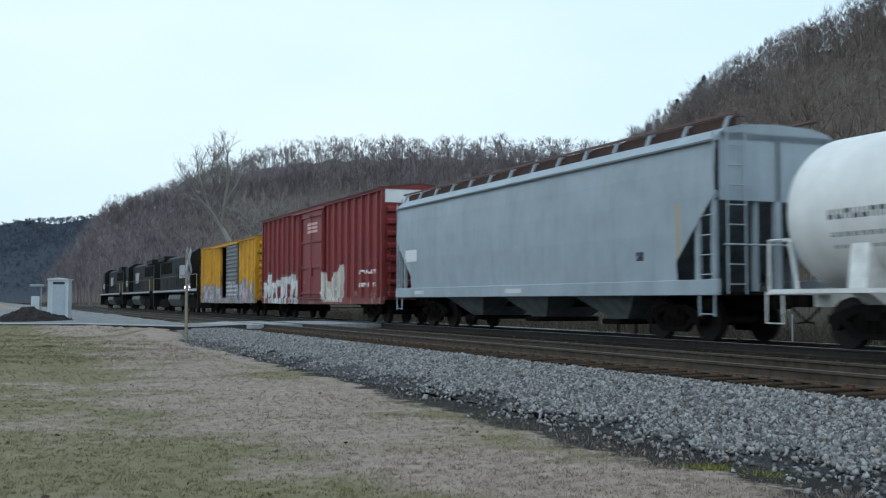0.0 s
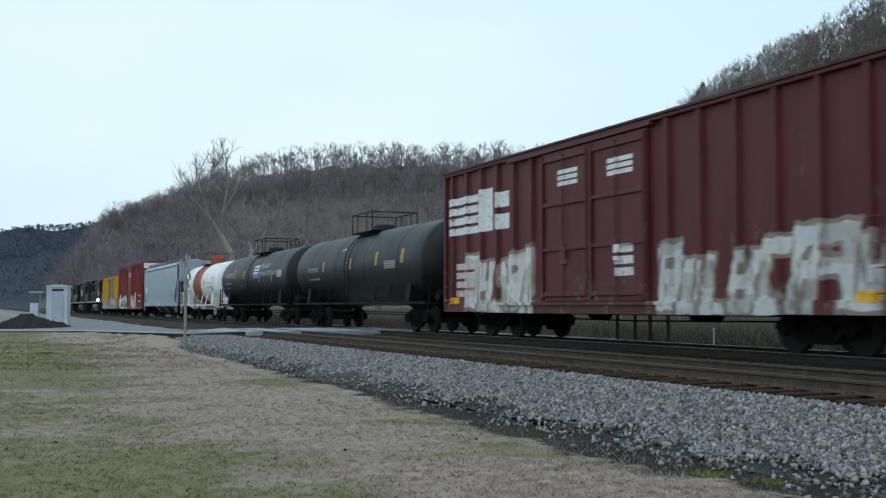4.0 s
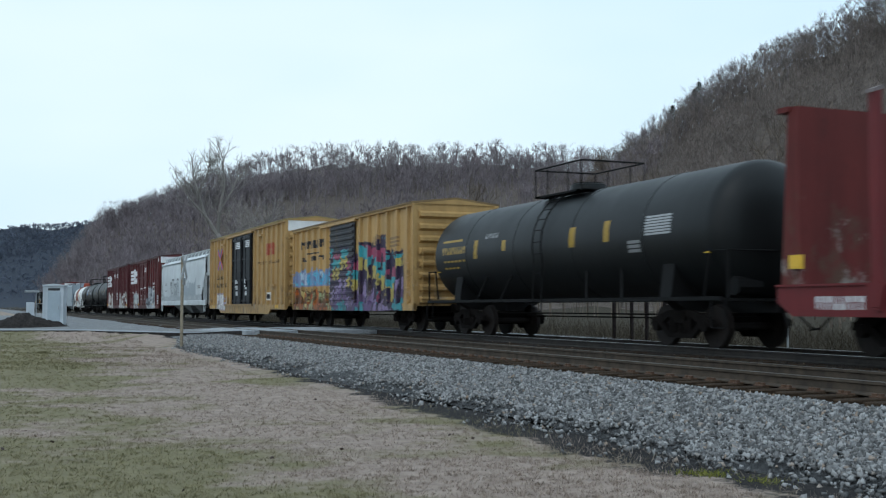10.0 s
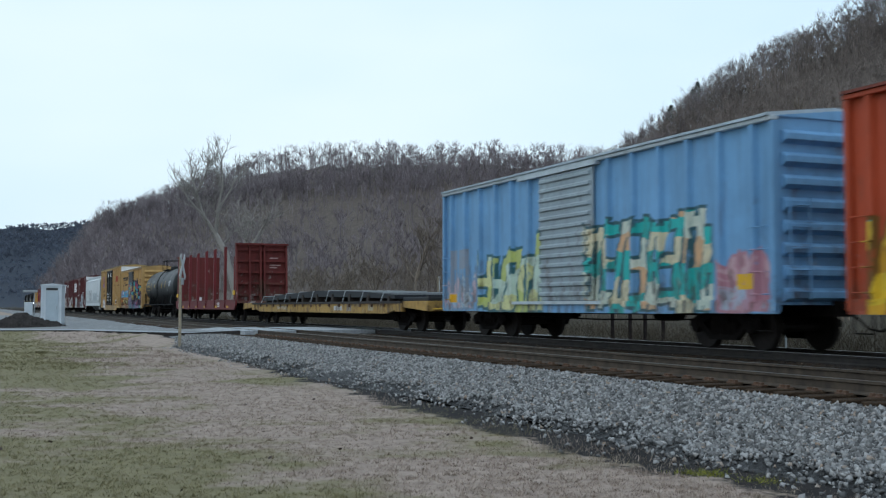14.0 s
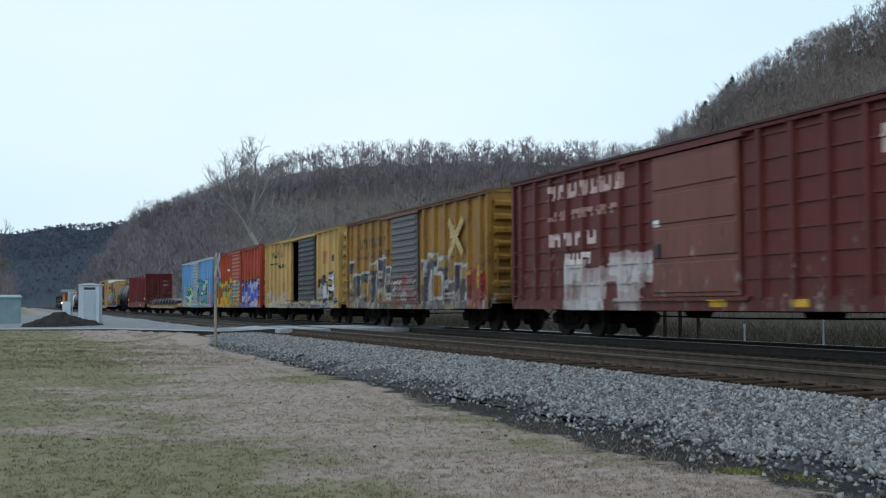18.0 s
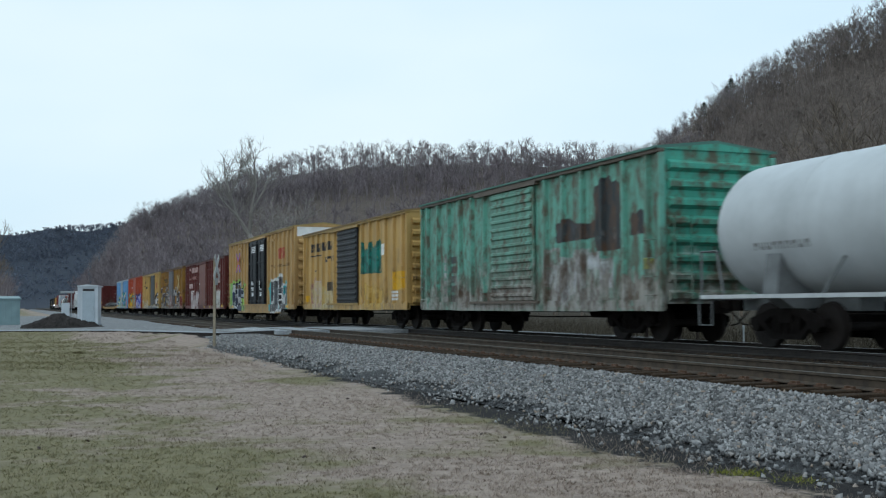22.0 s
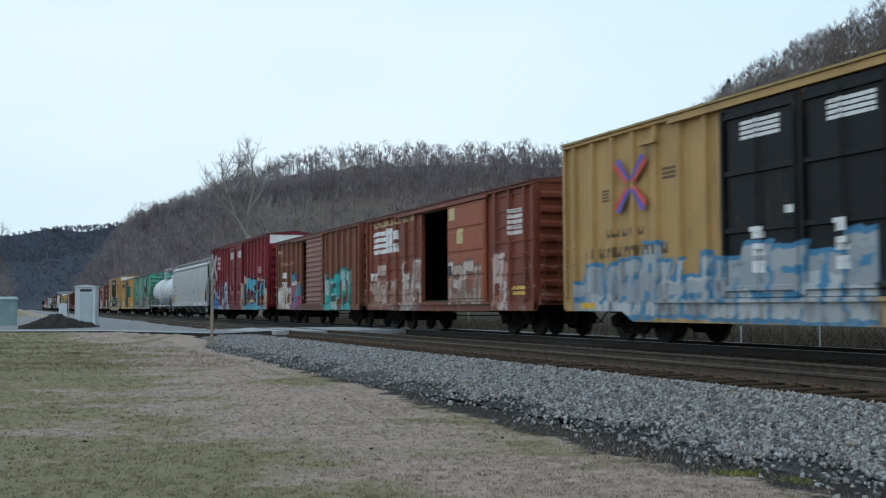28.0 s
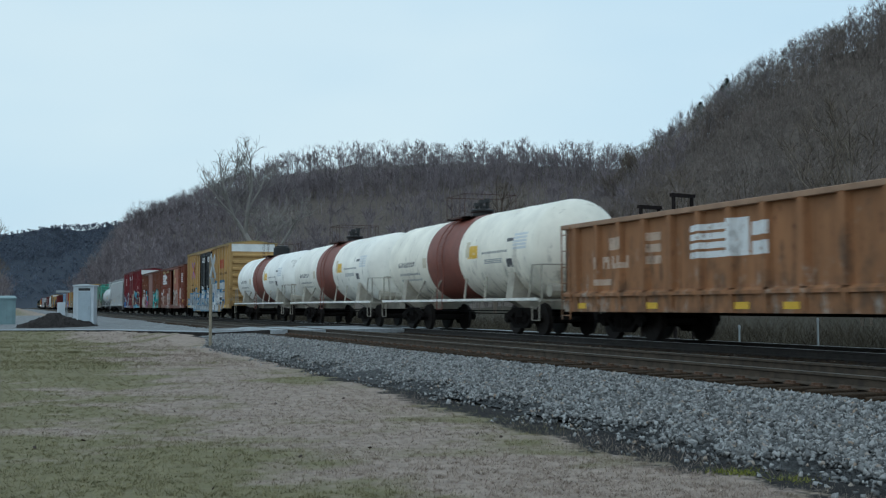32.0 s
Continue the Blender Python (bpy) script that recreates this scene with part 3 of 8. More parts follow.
def tree_template(seed, depth, twigs, trunk_r, spread, sides, lean=0.0, fork=0.38, fine=0.0012, bent=True):
    """Unit-height bare tree: tapered limbs and thin twigs. Returns vertices and triangles."""
    rng = random.Random(seed)
    V, T = [], []

    def limb(a, b, r0, r1, n):
        d = (b - a).normalized()
        u = d.orthogonal().normalized()
        w = d.cross(u)
        k0 = len(V)
        for c, r in ((a, r0), (b, r1)):
            for k in range(n):
                V.append(c + (u * math.cos(k * math.tau / n) + w * math.sin(k * math.tau / n)) * r)
        for k in range(n):
            k2 = (k + 1) % n
            T.append((k0 + k, k0 + k2, k0 + n + k2)), T.append((k0 + k, k0 + n + k2, k0 + n + k))

    def twig(a, b, r):
        s = (b - a).cross(Vector((rng.uniform(-1, 1), rng.uniform(-1, 1), rng.uniform(-1, 1)))).normalized() * r
        k0 = len(V)
        V.extend((a - s, a + s, b))
        T.append((k0, k0 + 1, k0 + 2))

    def grow(a, way, length, r, level):
        bend = Vector((rng.uniform(-1, 1), rng.uniform(-1, 1), rng.uniform(-0.2, 0.5))) * 0.16
        m = a + way * length * 0.55
        b = m + (way + bend).normalized() * length * 0.45
        n = sides if level < 2 else 3
        if not bent and level > 1:
            twig(a, b, max(r, fine))
        elif bent:
            limb(a, m, r, r * 0.8, n), limb(m, b, r * 0.8, r * 0.55, n)
        else:
            limb(a, b, r, r * 0.55, n)
        if level >= depth:
            for _ in range(twigs):
                s = a.lerp(b, rng.uniform(0.15, 1.0))
                d = (way + Vector((rng.uniform(-1, 1), rng.uniform(-1, 1), rng.uniform(-0.35, 0.9)))).normalized()
                twig(s, s + d * length * rng.uniform(0.5, 1.1), max(r * 0.32, fine))
            return
        for k in range(rng.choice((2, 3, 3)) + (1 if level == 0 else 0)):
            turn = Vector((rng.uniform(-1, 1), rng.uniform(-1, 1), rng.uniform(-0.1, 0.7))).normalized()
            d = (way * (1.0 if k else 1.5) + turn * spread * (1.0 if k else 0.5)).normalized()
            s = b if k < 2 else m.lerp(b, rng.random())
            grow(s, d, length * rng.uniform(0.55, 0.8), r * (0.62 if k else 0.74), level + 1)

    grow(Vector((0, 0, 0)), Vector((lean, 0.1 * lean, 1)).normalized(), fork, trunk_r, 0)
    v = np.array([tuple(p) for p in V])
    v /= max(v[:, 2].max(), 0.2)
    return v, np.array(T)


def woods(name, spots, heights, templates, seed, material, label, sink=0.25):
    rng = np.random.default_rng(seed)
    vs, ts, n = [], [], 0
    for (x, y, z), h in zip(spots, heights):
        v, t = templates[rng.integers(len(templates))]
        c, s = math.cos(a := rng.uniform(0, math.tau)), math.sin(a)
        k = np.array((h * rng.uniform(0.8, 1.2),) * 2)
        vx, vy = v[:, 0] * k[0], v[:, 1] * k[1]
        vs.append(np.stack([x + vx * c - vy * s, y + vx * s + vy * c, z - sink + v[:, 2] * h], 1))
        ts.append(t + n)
        n += len(v)
    me = array_mesh(name, np.concatenate(vs), np.concatenate(ts), material)
    return tagged(new(name, me), label, "trees", kind="stuff")


def polar_spots(seed, n, b0, b1, d0, d1, low=0.5):
    rng = np.random.default_rng(seed)
    b, d = np.radians(rng.uniform(b0, b1, n)), np.sqrt(rng.uniform(d0 ** 2, d1 ** 2, n))
    x, y = np.sin(b) * d, np.cos(b) * d
    h = crest_height(x, y)
    keep = h > low
    x, y = x[keep], y[keep]
    return np.stack([x, y, ground_z(x, y)], 1)


T_NEAR = [tree_template(s, 4, 6, 0.008, 0.75, 3, fork=0.32, fine=0.0017) for s in range(5)]
T_HILL = [tree_template(20 + s, 3, 6, 0.009, 0.85, 3, fork=0.2 + 0.03 * s, fine=0.0030, bent=False) for s in range(7)]
T_FAR = [tree_template(40 + s, 2, 10, 0.010, 0.9, 3, fork=0.24 + 0.02 * s, fine=0.0042, bent=False) for s in range(6)]
T_CREST = [tree_template(120 + s, 3, 8, 0.0075, 0.62, 3, fork=0.36 + 0.03 * s, fine=0.0015, bent=False) for s in range(6)]
T_BRUSH = [tree_template(60 + s, 2, 12, 0.012, 1.1, 3, fork=0.14, fine=0.0045, bent=False) for s in range(4)]
T_DISTANT = [tree_template(80 + s, 2, 6, 0.012, 1.2, 3, fork=0.16, fine=0.011, bent=False) for s in range(5)]

rng = np.random.default_rng(77)
sp = np.concatenate([polar_spots(1, 3000, 23, 53, 160, 475), polar_spots(31, 800, 25, 53, 400, 460)])
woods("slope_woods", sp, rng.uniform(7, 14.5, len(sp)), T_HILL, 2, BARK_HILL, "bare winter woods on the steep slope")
sp = polar_spots(34, 1100, 24.5, 53, 405, 480, 6)
woods("slope_crest_trees", sp, rng.uniform(10, 17, len(sp)), T_CREST, 22, BARK_CREST, "pale slender bare trees along the crest of the slope")
sp = np.concatenate([polar_spots(35, 350, 26, 53, 415, 455, 8), polar_spots(36, 700, 24, 53, 200, 430, 3)])
woods("slope_brush", sp, rng.uniform(3, 6.5, len(sp)), T_BRUSH, 12, BARK_HILL, "bare brush and saplings along the slope")
belt = polar_spots(38, 420, -2.5, 10, 330, 620, -1)
belt = belt[np.abs(belt[:, 0] - 13) > 15]
sp = np.concatenate([belt, polar_spots(3, 2400, 2.5, 34, 330, 870, 6), polar_spots(33, 500, 5.5, 34, 660, 700, 16)])
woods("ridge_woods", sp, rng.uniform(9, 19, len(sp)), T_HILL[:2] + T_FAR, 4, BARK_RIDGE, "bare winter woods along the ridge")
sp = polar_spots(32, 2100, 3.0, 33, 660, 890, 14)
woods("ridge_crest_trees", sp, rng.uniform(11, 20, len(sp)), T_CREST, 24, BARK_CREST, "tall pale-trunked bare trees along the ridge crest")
sp = np.concatenate([polar_spots(37, 500, 5.5, 34, 650, 740, 16), polar_spots(5, 1500, -2.5, 10.5, 1250, 1640, 10), polar_spots(6, 2600, -2.5, 10.5, 1640, 1800, 60)])
far = np.hypot(sp[:, 0], sp[:, 1]) > 1000
sp_near, sp_far = sp[~far], sp[far]
woods("ridge_brush", sp_near, rng.uniform(4, 8, len(sp_near)), T_BRUSH, 14, BARK_RIDGE, "bare brush along the ridge")
woods("distant_woods", sp_far, rng.uniform(5, 11, len(sp_far)), T_DISTANT, 6, BARK_HAZED, "far bare woods on a low ridge", 3.0)
# the belt of trees on the flat behind the tracks
n = 200
y = 20 + 330 * rng.random(n) ** 1.3
x = 33 + 45 * rng.random(n) + y * 0.10
sp = np.stack([x, y, ground_z(x, y)], 1)
woods("track_woods", sp, rng.uniform(7, 13, n), T_NEAR, 8, BARK_NEAR, "bare trees and saplings behind the tracks")


def weed_spots(rng, n):
    y = 8 + 110 * rng.random(n) ** 1.3
    x = 20.8 + 9 * rng.random(n) ** 1.3
    return np.stack([x, y, ground_z(x, y) - 0.03], 1)


scatter_blades("bank_weeds", 26000, 21, weed_spots, (0.35, 1.25), (0.006, 0.014), WEEDS, "dry tan weeds on the bank behind the tracks")


def single_tree(name, seed, at, height, material, label, lean=0.0, spread=0.8, depth=5, slim=1.0, twigs=3):
    v, t = tree_template(seed, depth, twigs, 0.014, spread, 6, lean, 0.34)
    v[:, :2] *= slim
    cut = 2 * 2 * 6
    root = tagged(new(name), label, "tree")
    root.location = at
    part("trunk", array_mesh("trunk", v[:24] * height, t[:cut], material), None, root)
    part("crown", array_mesh("crown", v * height, t[cut:], material), None, root, "spreading crown of bare limbs and twigs")
    return root


def limbed_tree(name, seed, at, limbs, material, label):
    """A tree on chosen main limbs: each a bent tapering line of (across, up) with its girth; twigs grow off them."""
    rng = random.Random(seed)
    root = tagged(new(name), label, "tree")
    root.location = at
    trunk, crown = Shape(), Shape()

    def limb(shape, pts, r0, r1):
        for k in range(len(pts) - 1):
            a, b = (r0 + (r1 - r0) * (k + i) / (len(pts) - 1) for i in (0, 1))
            shape.rod(pts[k], pts[k + 1], a * 1.2, 6 if r0 > 0.1 else 4 if r0 > 0.04 else 3, b * 1.2)

    def branch(a, way, length, r, level):
        pts, d = [a], way
        for _ in range(3):
            d = (d + Vector((rng.uniform(-1, 1), rng.uniform(-1, 1), rng.uniform(-0.35, 0.6))) * 0.28).normalized()
            pts.append(pts[-1] + d * length / 3)
        limb(crown, pts, r, r * 0.45)
        if level < 3:
            for k in range(5 if level == 1 else 4):
                s = rng.uniform(0.3, 3.0)
                i = min(int(s), 2)
                turn = Vector((rng.uniform(-1, 1), rng.uniform(-1, 1), rng.uniform(-0.4, 0.8))).normalized()
                branch(pts[i].lerp(pts[i + 1], s - i), (d + turn * 1.0).normalized(), length * rng.uniform(0.4, 0.7), max(r * 0.5, 0.018), level + 1)

    for k, (line, r0, r1) in enumerate(limbs):
        depth = rng.uniform(-0.5, 0.5)
        pts = [Vector((u, depth * k * (w - line[0][1]) * 0.12, w)) for u, w in line]
        limb(trunk if k == 0 else crown, pts, r0, r1)
        if k:
            for q in range(len(pts) - 1):
                d = (pts[q + 1] - pts[q]).normalized()
                for _ in range(5):
                    turn = Vector((rng.uniform(-1, 1), rng.uniform(-1, 1), rng.uniform(-0.1, 0.7))).normalized()
                    branch(pts[q].lerp(pts[q + 1], rng.uniform(0.2, 1.0)), (d * 0.7 + turn).normalized(), rng.uniform(1.6, 3.4), r1 * 0.55 + 0.012, 1)
            branch(pts[-1], d, 2.4, r1, 1)
    part("trunk", trunk, material, root)
    part("crown", crown, material, root, "spreading crown of bare limbs and twigs")
    return root


px, py = at_bearing(12.45, 150)
limbed_tree("sycamore_tree", 139, (px, py, -0.9), [
    (((0, 0), (-0.7, 4), (-1.9, 9), (-3.3, 11.5)), 0.42, 0.28),
    (((-3.3, 11.5), (-5.0, 14), (-5.9, 17), (-6.6, 19.4)), 0.24, 0.08),
    (((-5.0, 14), (-7.0, 16), (-7.9, 17.6)), 0.14, 0.06),
    (((-3.3, 11.5), (-3.1, 14.5), (-2.6, 18), (-2.9, 21.4)), 0.23, 0.07),
    (((-3.1, 14.5), (-1.4, 17.5), (-0.9, 19.2)), 0.14, 0.06),
    (((-5.9, 17), (-4.7, 19.2), (-4.5, 20.8)), 0.12, 0.05),
    (((-2.4, 10), (-0.9, 11.8), (0.2, 12.5)), 0.12, 0.05),
], BARK_PALE, "tall pale-barked bare sycamore leaning behind the track")
px, py = at_bearing(11.9, 120)
limbed_tree("sycamore_tree", 105, (px, py, -0.9), [
    (((0, 0), (0.8, 4), (1.9, 7.6)), 0.26, 0.18),
    (((1.9, 7.6), (3.2, 9.6), (4.3, 11.4)), 0.16, 0.06),
    (((1.9, 7.6), (1.7, 9.4), (2.3, 11.2)), 0.10, 0.04),
], BARK_PALE, "smaller pale-barked bare tree leaning over")
for bearing, dist, high, seed in ((31.4, 440, 22, 111), (30.5, 436, 21, 112), (32.2, 442, 20, 113), (30.0, 438, 19, 124), (31.0, 446, 23, 125), (31.8, 436, 21, 126), (24.2, 140, 18, 114), (25.6, 150, 14, 115), (21.5, 130, 13, 116), (36.5, 110, 14, 117), (40, 95, 13, 118), (43, 90, 12, 119), (28.5, 120, 12, 120), (34, 130, 14, 122), (38, 140, 15, 123)):
    px, py = at_bearing(bearing, dist)
    tagged(single_tree("bare_tree", seed, (px, py, float(ground_z(px, py)) - 0.1), high, BARK_NEAR, "bare grey-brown hardwood tree in the belt behind the tracks" if dist < 300 else "tall bare tree at the foot of the ridge line"), group="bare trees behind the tracks")
for bearing, dist, high, seed in ((-1.8, 160, 14, 131), (-2.6, 150, 12, 132), (-1.0, 190, 11, 133)):
    px, py = at_bearing(bearing, dist)
    tagged(single_tree("bare_tree", seed, (px, py, -0.9), high, BARK_NEAR, "bare tree beside the small building"), group="bare trees by the lot")


def evergreen(at, height, seed):
    rng = random.Random(seed)
    root = tagged(new("pine_tree"), "dark ragged evergreen rising above the bare ridge", "tree", "pines on the ridge")
    root.location = at
    part("trunk", Shape().rod((0, 0, 0), (0, 0, height * 0.93), 0.2, 6, 0.04), BARK_NEAR, root)
    v, t = [], []
    for k in range(900):
        s = rng.uniform(0.3, 1.0)
        r = (1.06 - s) ** 0.7 * height * 0.27 * rng.uniform(0.25, 1.0)
        a = rng.choice((0.3, 1.6, 2.7, 3.9, 5.2)) + rng.gauss(0, 0.5)
        c = Vector((math.cos(a) * r, math.sin(a) * r, s * height - r * 0.25))
        for _ in range(3):
            d = Vector((rng.uniform(-1, 1), rng.uniform(-1, 1), rng.uniform(-0.6, 0.6))) * 0.55
            e = d.orthogonal().normalized() * 0.12
            n = len(v)
            v += [tuple(c - e), tuple(c + e), tuple(c + d)]
            t.append((n, n + 1, n + 2))
    part("crown", array_mesh("crown", np.array(v), np.array(t), NEEDLES), None, root, "sparse dark green needles")


for bearing, dist, high, seed in ((34.85, 440, 16, 1), (36.2, 438, 16, 2), (35.95, 448, 14, 3)):
    px, py = at_bearing(bearing, dist)
    evergreen((px, py, float(ground_z(px, py)) - 0.3), high, seed)


# ---- crossing, lot and the small things beside the track


def flat_patch(name, outline, z, material, label, category, thick=0.12):
    s = Shape()
    n = len(outline)
    s.add([(x, y, zz) for x, y, zz in outline] + [(x, y, zz - thick) for x, y, zz in outline], [tuple(range(n)), tuple(range(2 * n - 1, n - 1, -1))] + [(i, n + i, n + (i + 1) % n, (i + 1) % n) for i in range(n)])
    return thing(name, s, material, label, category, kind="structure")


lot = Shape()
near = [(9.1, 41.0, -0.03), (8.35, 48.2, -0.28), (4.45, 58.5, -0.33), (1.1, 64.4, -0.42), (-12, 73, -0.5), (-60, 85, -0.55)]
far = [(9.1, 47.3, -0.05), (8.9, 54.0, -0.22), (7.9, 68, -0.38), (7.4, 110, -0.42), (4, 180, -0.45), (-60, 190, -0.5)]
k = len(near)
lot.add(near + far + [(x, y, z - 0.6) for x, y, z in near + far], [(i, i + 1, k + i + 1, k + i) for i in range(k - 1)] + [(2 * k + i, 2 * k + i + 1, i + 1, i) for i in range(k - 1)] + [(3 * k + i, k + i, k + i + 1, 3 * k + i + 1) for i in range(k - 1)])
lot_ob = thing("gravel_lot", lot, GRAVEL, "grey gravel lot beside the tracks", "gravel lot", kind="structure")
lot_ob.data.materials.append(CINDER)
for k, f in enumerate(lot_ob.data.polygons):
    f.material_index = 1 if k >= len(near) - 1 else 0
lane = Shape()
inner = [(x + dx, y + dy, z + 0.012) for (x, y, z), dx, dy in zip(near, (0, 0.35, 0.8, 0.9, 0.8, 0.6), (5.5, 2.4, 2.4, 2.6, 3, 3))]
lane.add([(x, y, z + 0.012) for x, y, z in near] + inner, [(i, i + 1, len(near) + i + 1, len(near) + i) for i in range(len(near) - 1)])
thing("lot_lane", lane, CONCRETE, "pale worn lane along the edge of the gravel lot", "road", kind="structure")
y0, y1 = CROSS_Y
road = tagged(new("crossing_road"), "pale worn road surface that crosses the tracks", "road", kind="structure")
for x0, z0, x1, z1 in ((9.1, -0.03, 9.58, -0.012), (9.76, -0.02, 11.05, -0.02), (11.25, -0.02, 14.2, -0.02), (14.39, -0.02, 15.68, -0.02), (15.88, -0.015, 18.6, -0.15), (18.6, -0.15, 27.0, -0.55)):
    part("road_panel", Shape().prism([(x0, z0 - 0.15), (x1, z1 - 0.15), (x1, z1), (x0, z0)], y0, y1), CONCRETE, road)
flat_patch("access_road", [(21.8, 26, -0.62), (24.0, 26, -0.62), (27, 47, -0.6), (27, 80, -0.6), (23, 80, -0.6), (23, 47, -0.58)], 0, GRAVEL, "pale gravel track on the far side", "gravel road")


SIGN_GREY = plain("weathered_sign_paint", (0.42, 0.43, 0.44), 0.6, 0.0, 0.25, 5)


def crossbuck(at, turn, label):
    root = tagged(new("crossing_sign"), label, "railway sign", "crossing signs")
    root.location, root.rotation_euler = at, (0, 0, turn)
    part("post", Shape().box(-0.06, 0.06, -0.05, 0.05, -0.1, 3.45), WEATHERED_WOOD, root, "weathered timber post", 0.008)
    for s, y in ((1, -0.075), (-1, -0.10)):
        b = Shape()
        d, w = Vector((s, 0, 1)).normalized(), Vector((-1, 0, s)).normalized()
        c = Vector((0, y, 3.05))
        q = [c + d * i + w * j for i, j in ((-0.62, -0.11), (0.62, -0.11), (0.62, 0.11), (-0.62, 0.11))]
        b.add([tuple(p) for p in q] + [(p.x, p.y + 0.02, p.z) for p in q], [(0, 1, 2, 3), (7, 6, 5, 4), (0, 4, 5, 1), (1, 5, 6, 2), (2, 6, 7, 3), (3, 7, 4, 0)])
        part("sign_blade", b, SIGN_GREY, root, "greyed white crossbuck blade")
    part("track_plate", Shape().box(-0.22, 0.22, -0.08, -0.06, 2.35, 2.62), GREY_STEEL, root, "small grey plate")


crossbuck((7.27, 43.49, -0.62), radians(68), "weathered crossbuck sign on a wooden post, seen nearly edge on")
crossbuck((28.9, 69.0, -0.62), radians(74), "white crossbuck sign on the far side of the tracks")

CAB_WHITE = plain("chalky_white_metal", (0.50, 0.54, 0.58), 0.5, 0.0, 0.08, 1.5)
CAB_DOOR = plain("pale_grey_door", (0.36, 0.42, 0.47), 0.5, 0.0, 0.08, 2)
hut = tagged(new("signal_hut"), "tall white metal crossing equipment hut on the gravel", "equipment hut")
hut.location, hut.rotation_euler, hut.scale = (4.75, 80.0, -0.36), (0, 0, radians(-14)), (0.86, 0.9, 0.93)
part("body", Shape().box(-0.75, 0.75, -0.8, 0.8, 0.05, 2.85), CAB_WHITE, hut, "", 0.03)
part("roof", Shape().prism([(-0.85, 2.85), (0.85, 2.85), (0.85, 2.93), (0, 3.02), (-0.85, 2.93)], -0.9, 0.9), CAB_WHITE, hut, "shallow white roof", 0.01)
hd = part("door", Shape().box(-0.42, 0.55, -0.84, -0.8, 0.25, 2.45), CAB_DOOR, hut, "pale grey door", 0.01)
part("door_handle", Shape().box(0.40, 0.46, -0.88, -0.84, 1.15, 1.4), GREY_STEEL, hd)
part("vent", Shape().box(-0.4, 0.5, -0.83, -0.8, 2.52, 2.7), BLACK_STEEL, hut, "dark vent slot")
part("corner_post", Shape().box(-0.79, -0.70, -0.86, -0.78, 0.0, 2.9), CAB_WHITE, hut)
part("corner_post", Shape().box(0.70, 0.79, -0.86, -0.78, 0.0, 2.9), CAB_WHITE, hut)
part("plinth", Shape().box(-0.85, 0.85, -0.9, 0.9, -0.2, 0.05), CONCRETE, hut)
box = tagged(new("relay_cabinet"), "small white relay cabinet with a flat hood on a post", "equipment box")
box.location = (4.25, 108.0, -0.42)
part("body", Shape().box(-0.35, 0.35, -0.3, 0.3, 0.0, 1.7), CAB_WHITE, box, "", 0.03)
part("mast", Shape().rod((0.5, 0, 0), (0.5, 0, 2.6), 0.05), GREY_STEEL, box)
part("hood", Shape().box(-0.5, 0.75, -0.4, 0.4, 2.6, 2.8), GREY_STEEL, box, "grey hood", 0.03)

# dark heap of soil
rng = np.random.default_rng(9)
hx, hy = np.meshgrid(np.linspace(-3.6, 3.6, 46), np.linspace(-2.2, 2.2, 30), indexing="ij")
r = np.hypot(hx / 3.3, hy / 2.0)
hz = 1.0 * np.clip(1 - r, 0, 1) ** 0.8 * (1 - 0.28 * np.clip(hx / 3.3, -1, 1)) + 0.05 * rng.normal(size=hx.shape) * (r < 1) + 0.08 * wave(hx, hy, 2.1, 3) * (r < 0.95)
hv = np.stack([hx, hy, hz - 0.06], -1).reshape(-1, 3)
i, j = np.meshgrid(np.arange(45), np.arange(29), indexing="ij")
a = (i * 30 + j).ravel()
heap = array_mesh("soil_mound", hv, np.concatenate([np.stack([a, a + 30, a + 31], 1), np.stack([a, a + 31, a + 1], 1)]), CINDER)
ob = tagged(new("soil_mound", heap), "dark heap of cinders and soil on the gravel", "soil heap")
ob.location, ob.scale = (2.75, 73.0, -0.42), (0.78, 0.9, 0.95)

TEAL_WALL = plain("pale_teal_siding", (0.20, 0.285, 0.30), 0.6, 0.0, 0.15, 1.0)
shed = tagged(new("storage_shed"), "pale teal metal storage shed at the edge of the lot", "shed")
shed.location, shed.rotation_euler, shed.scale = (-1.95, 90, -0.47), (0, 0, radians(8)), (0.92, 0.9, 0.85)
part("wall", Shape().box(-2.6, 2.2, -1.3, 1.3, 0.0, 2.3), TEAL_WALL, shed, "", 0.02)
part("roof", Shape().prism([(-1.4, 2.3), (1.4, 2.3), (1.4, 2.4), (0, 2.6), (-1.4, 2.4)], -2.7, 2.3, "x"), TEAL_WALL, shed)
for k in range(11):
    part("wall_rib", Shape().box(-2.5 + k * 0.45, -2.44 + k * 0.45, -1.34, -1.3, 0.05, 2.3), TEAL_WALL, shed)
part("wall_rib", Shape().box(2.2, 2.24, -1.25, -1.19, 0.05, 2.3), TEAL_WALL, shed)

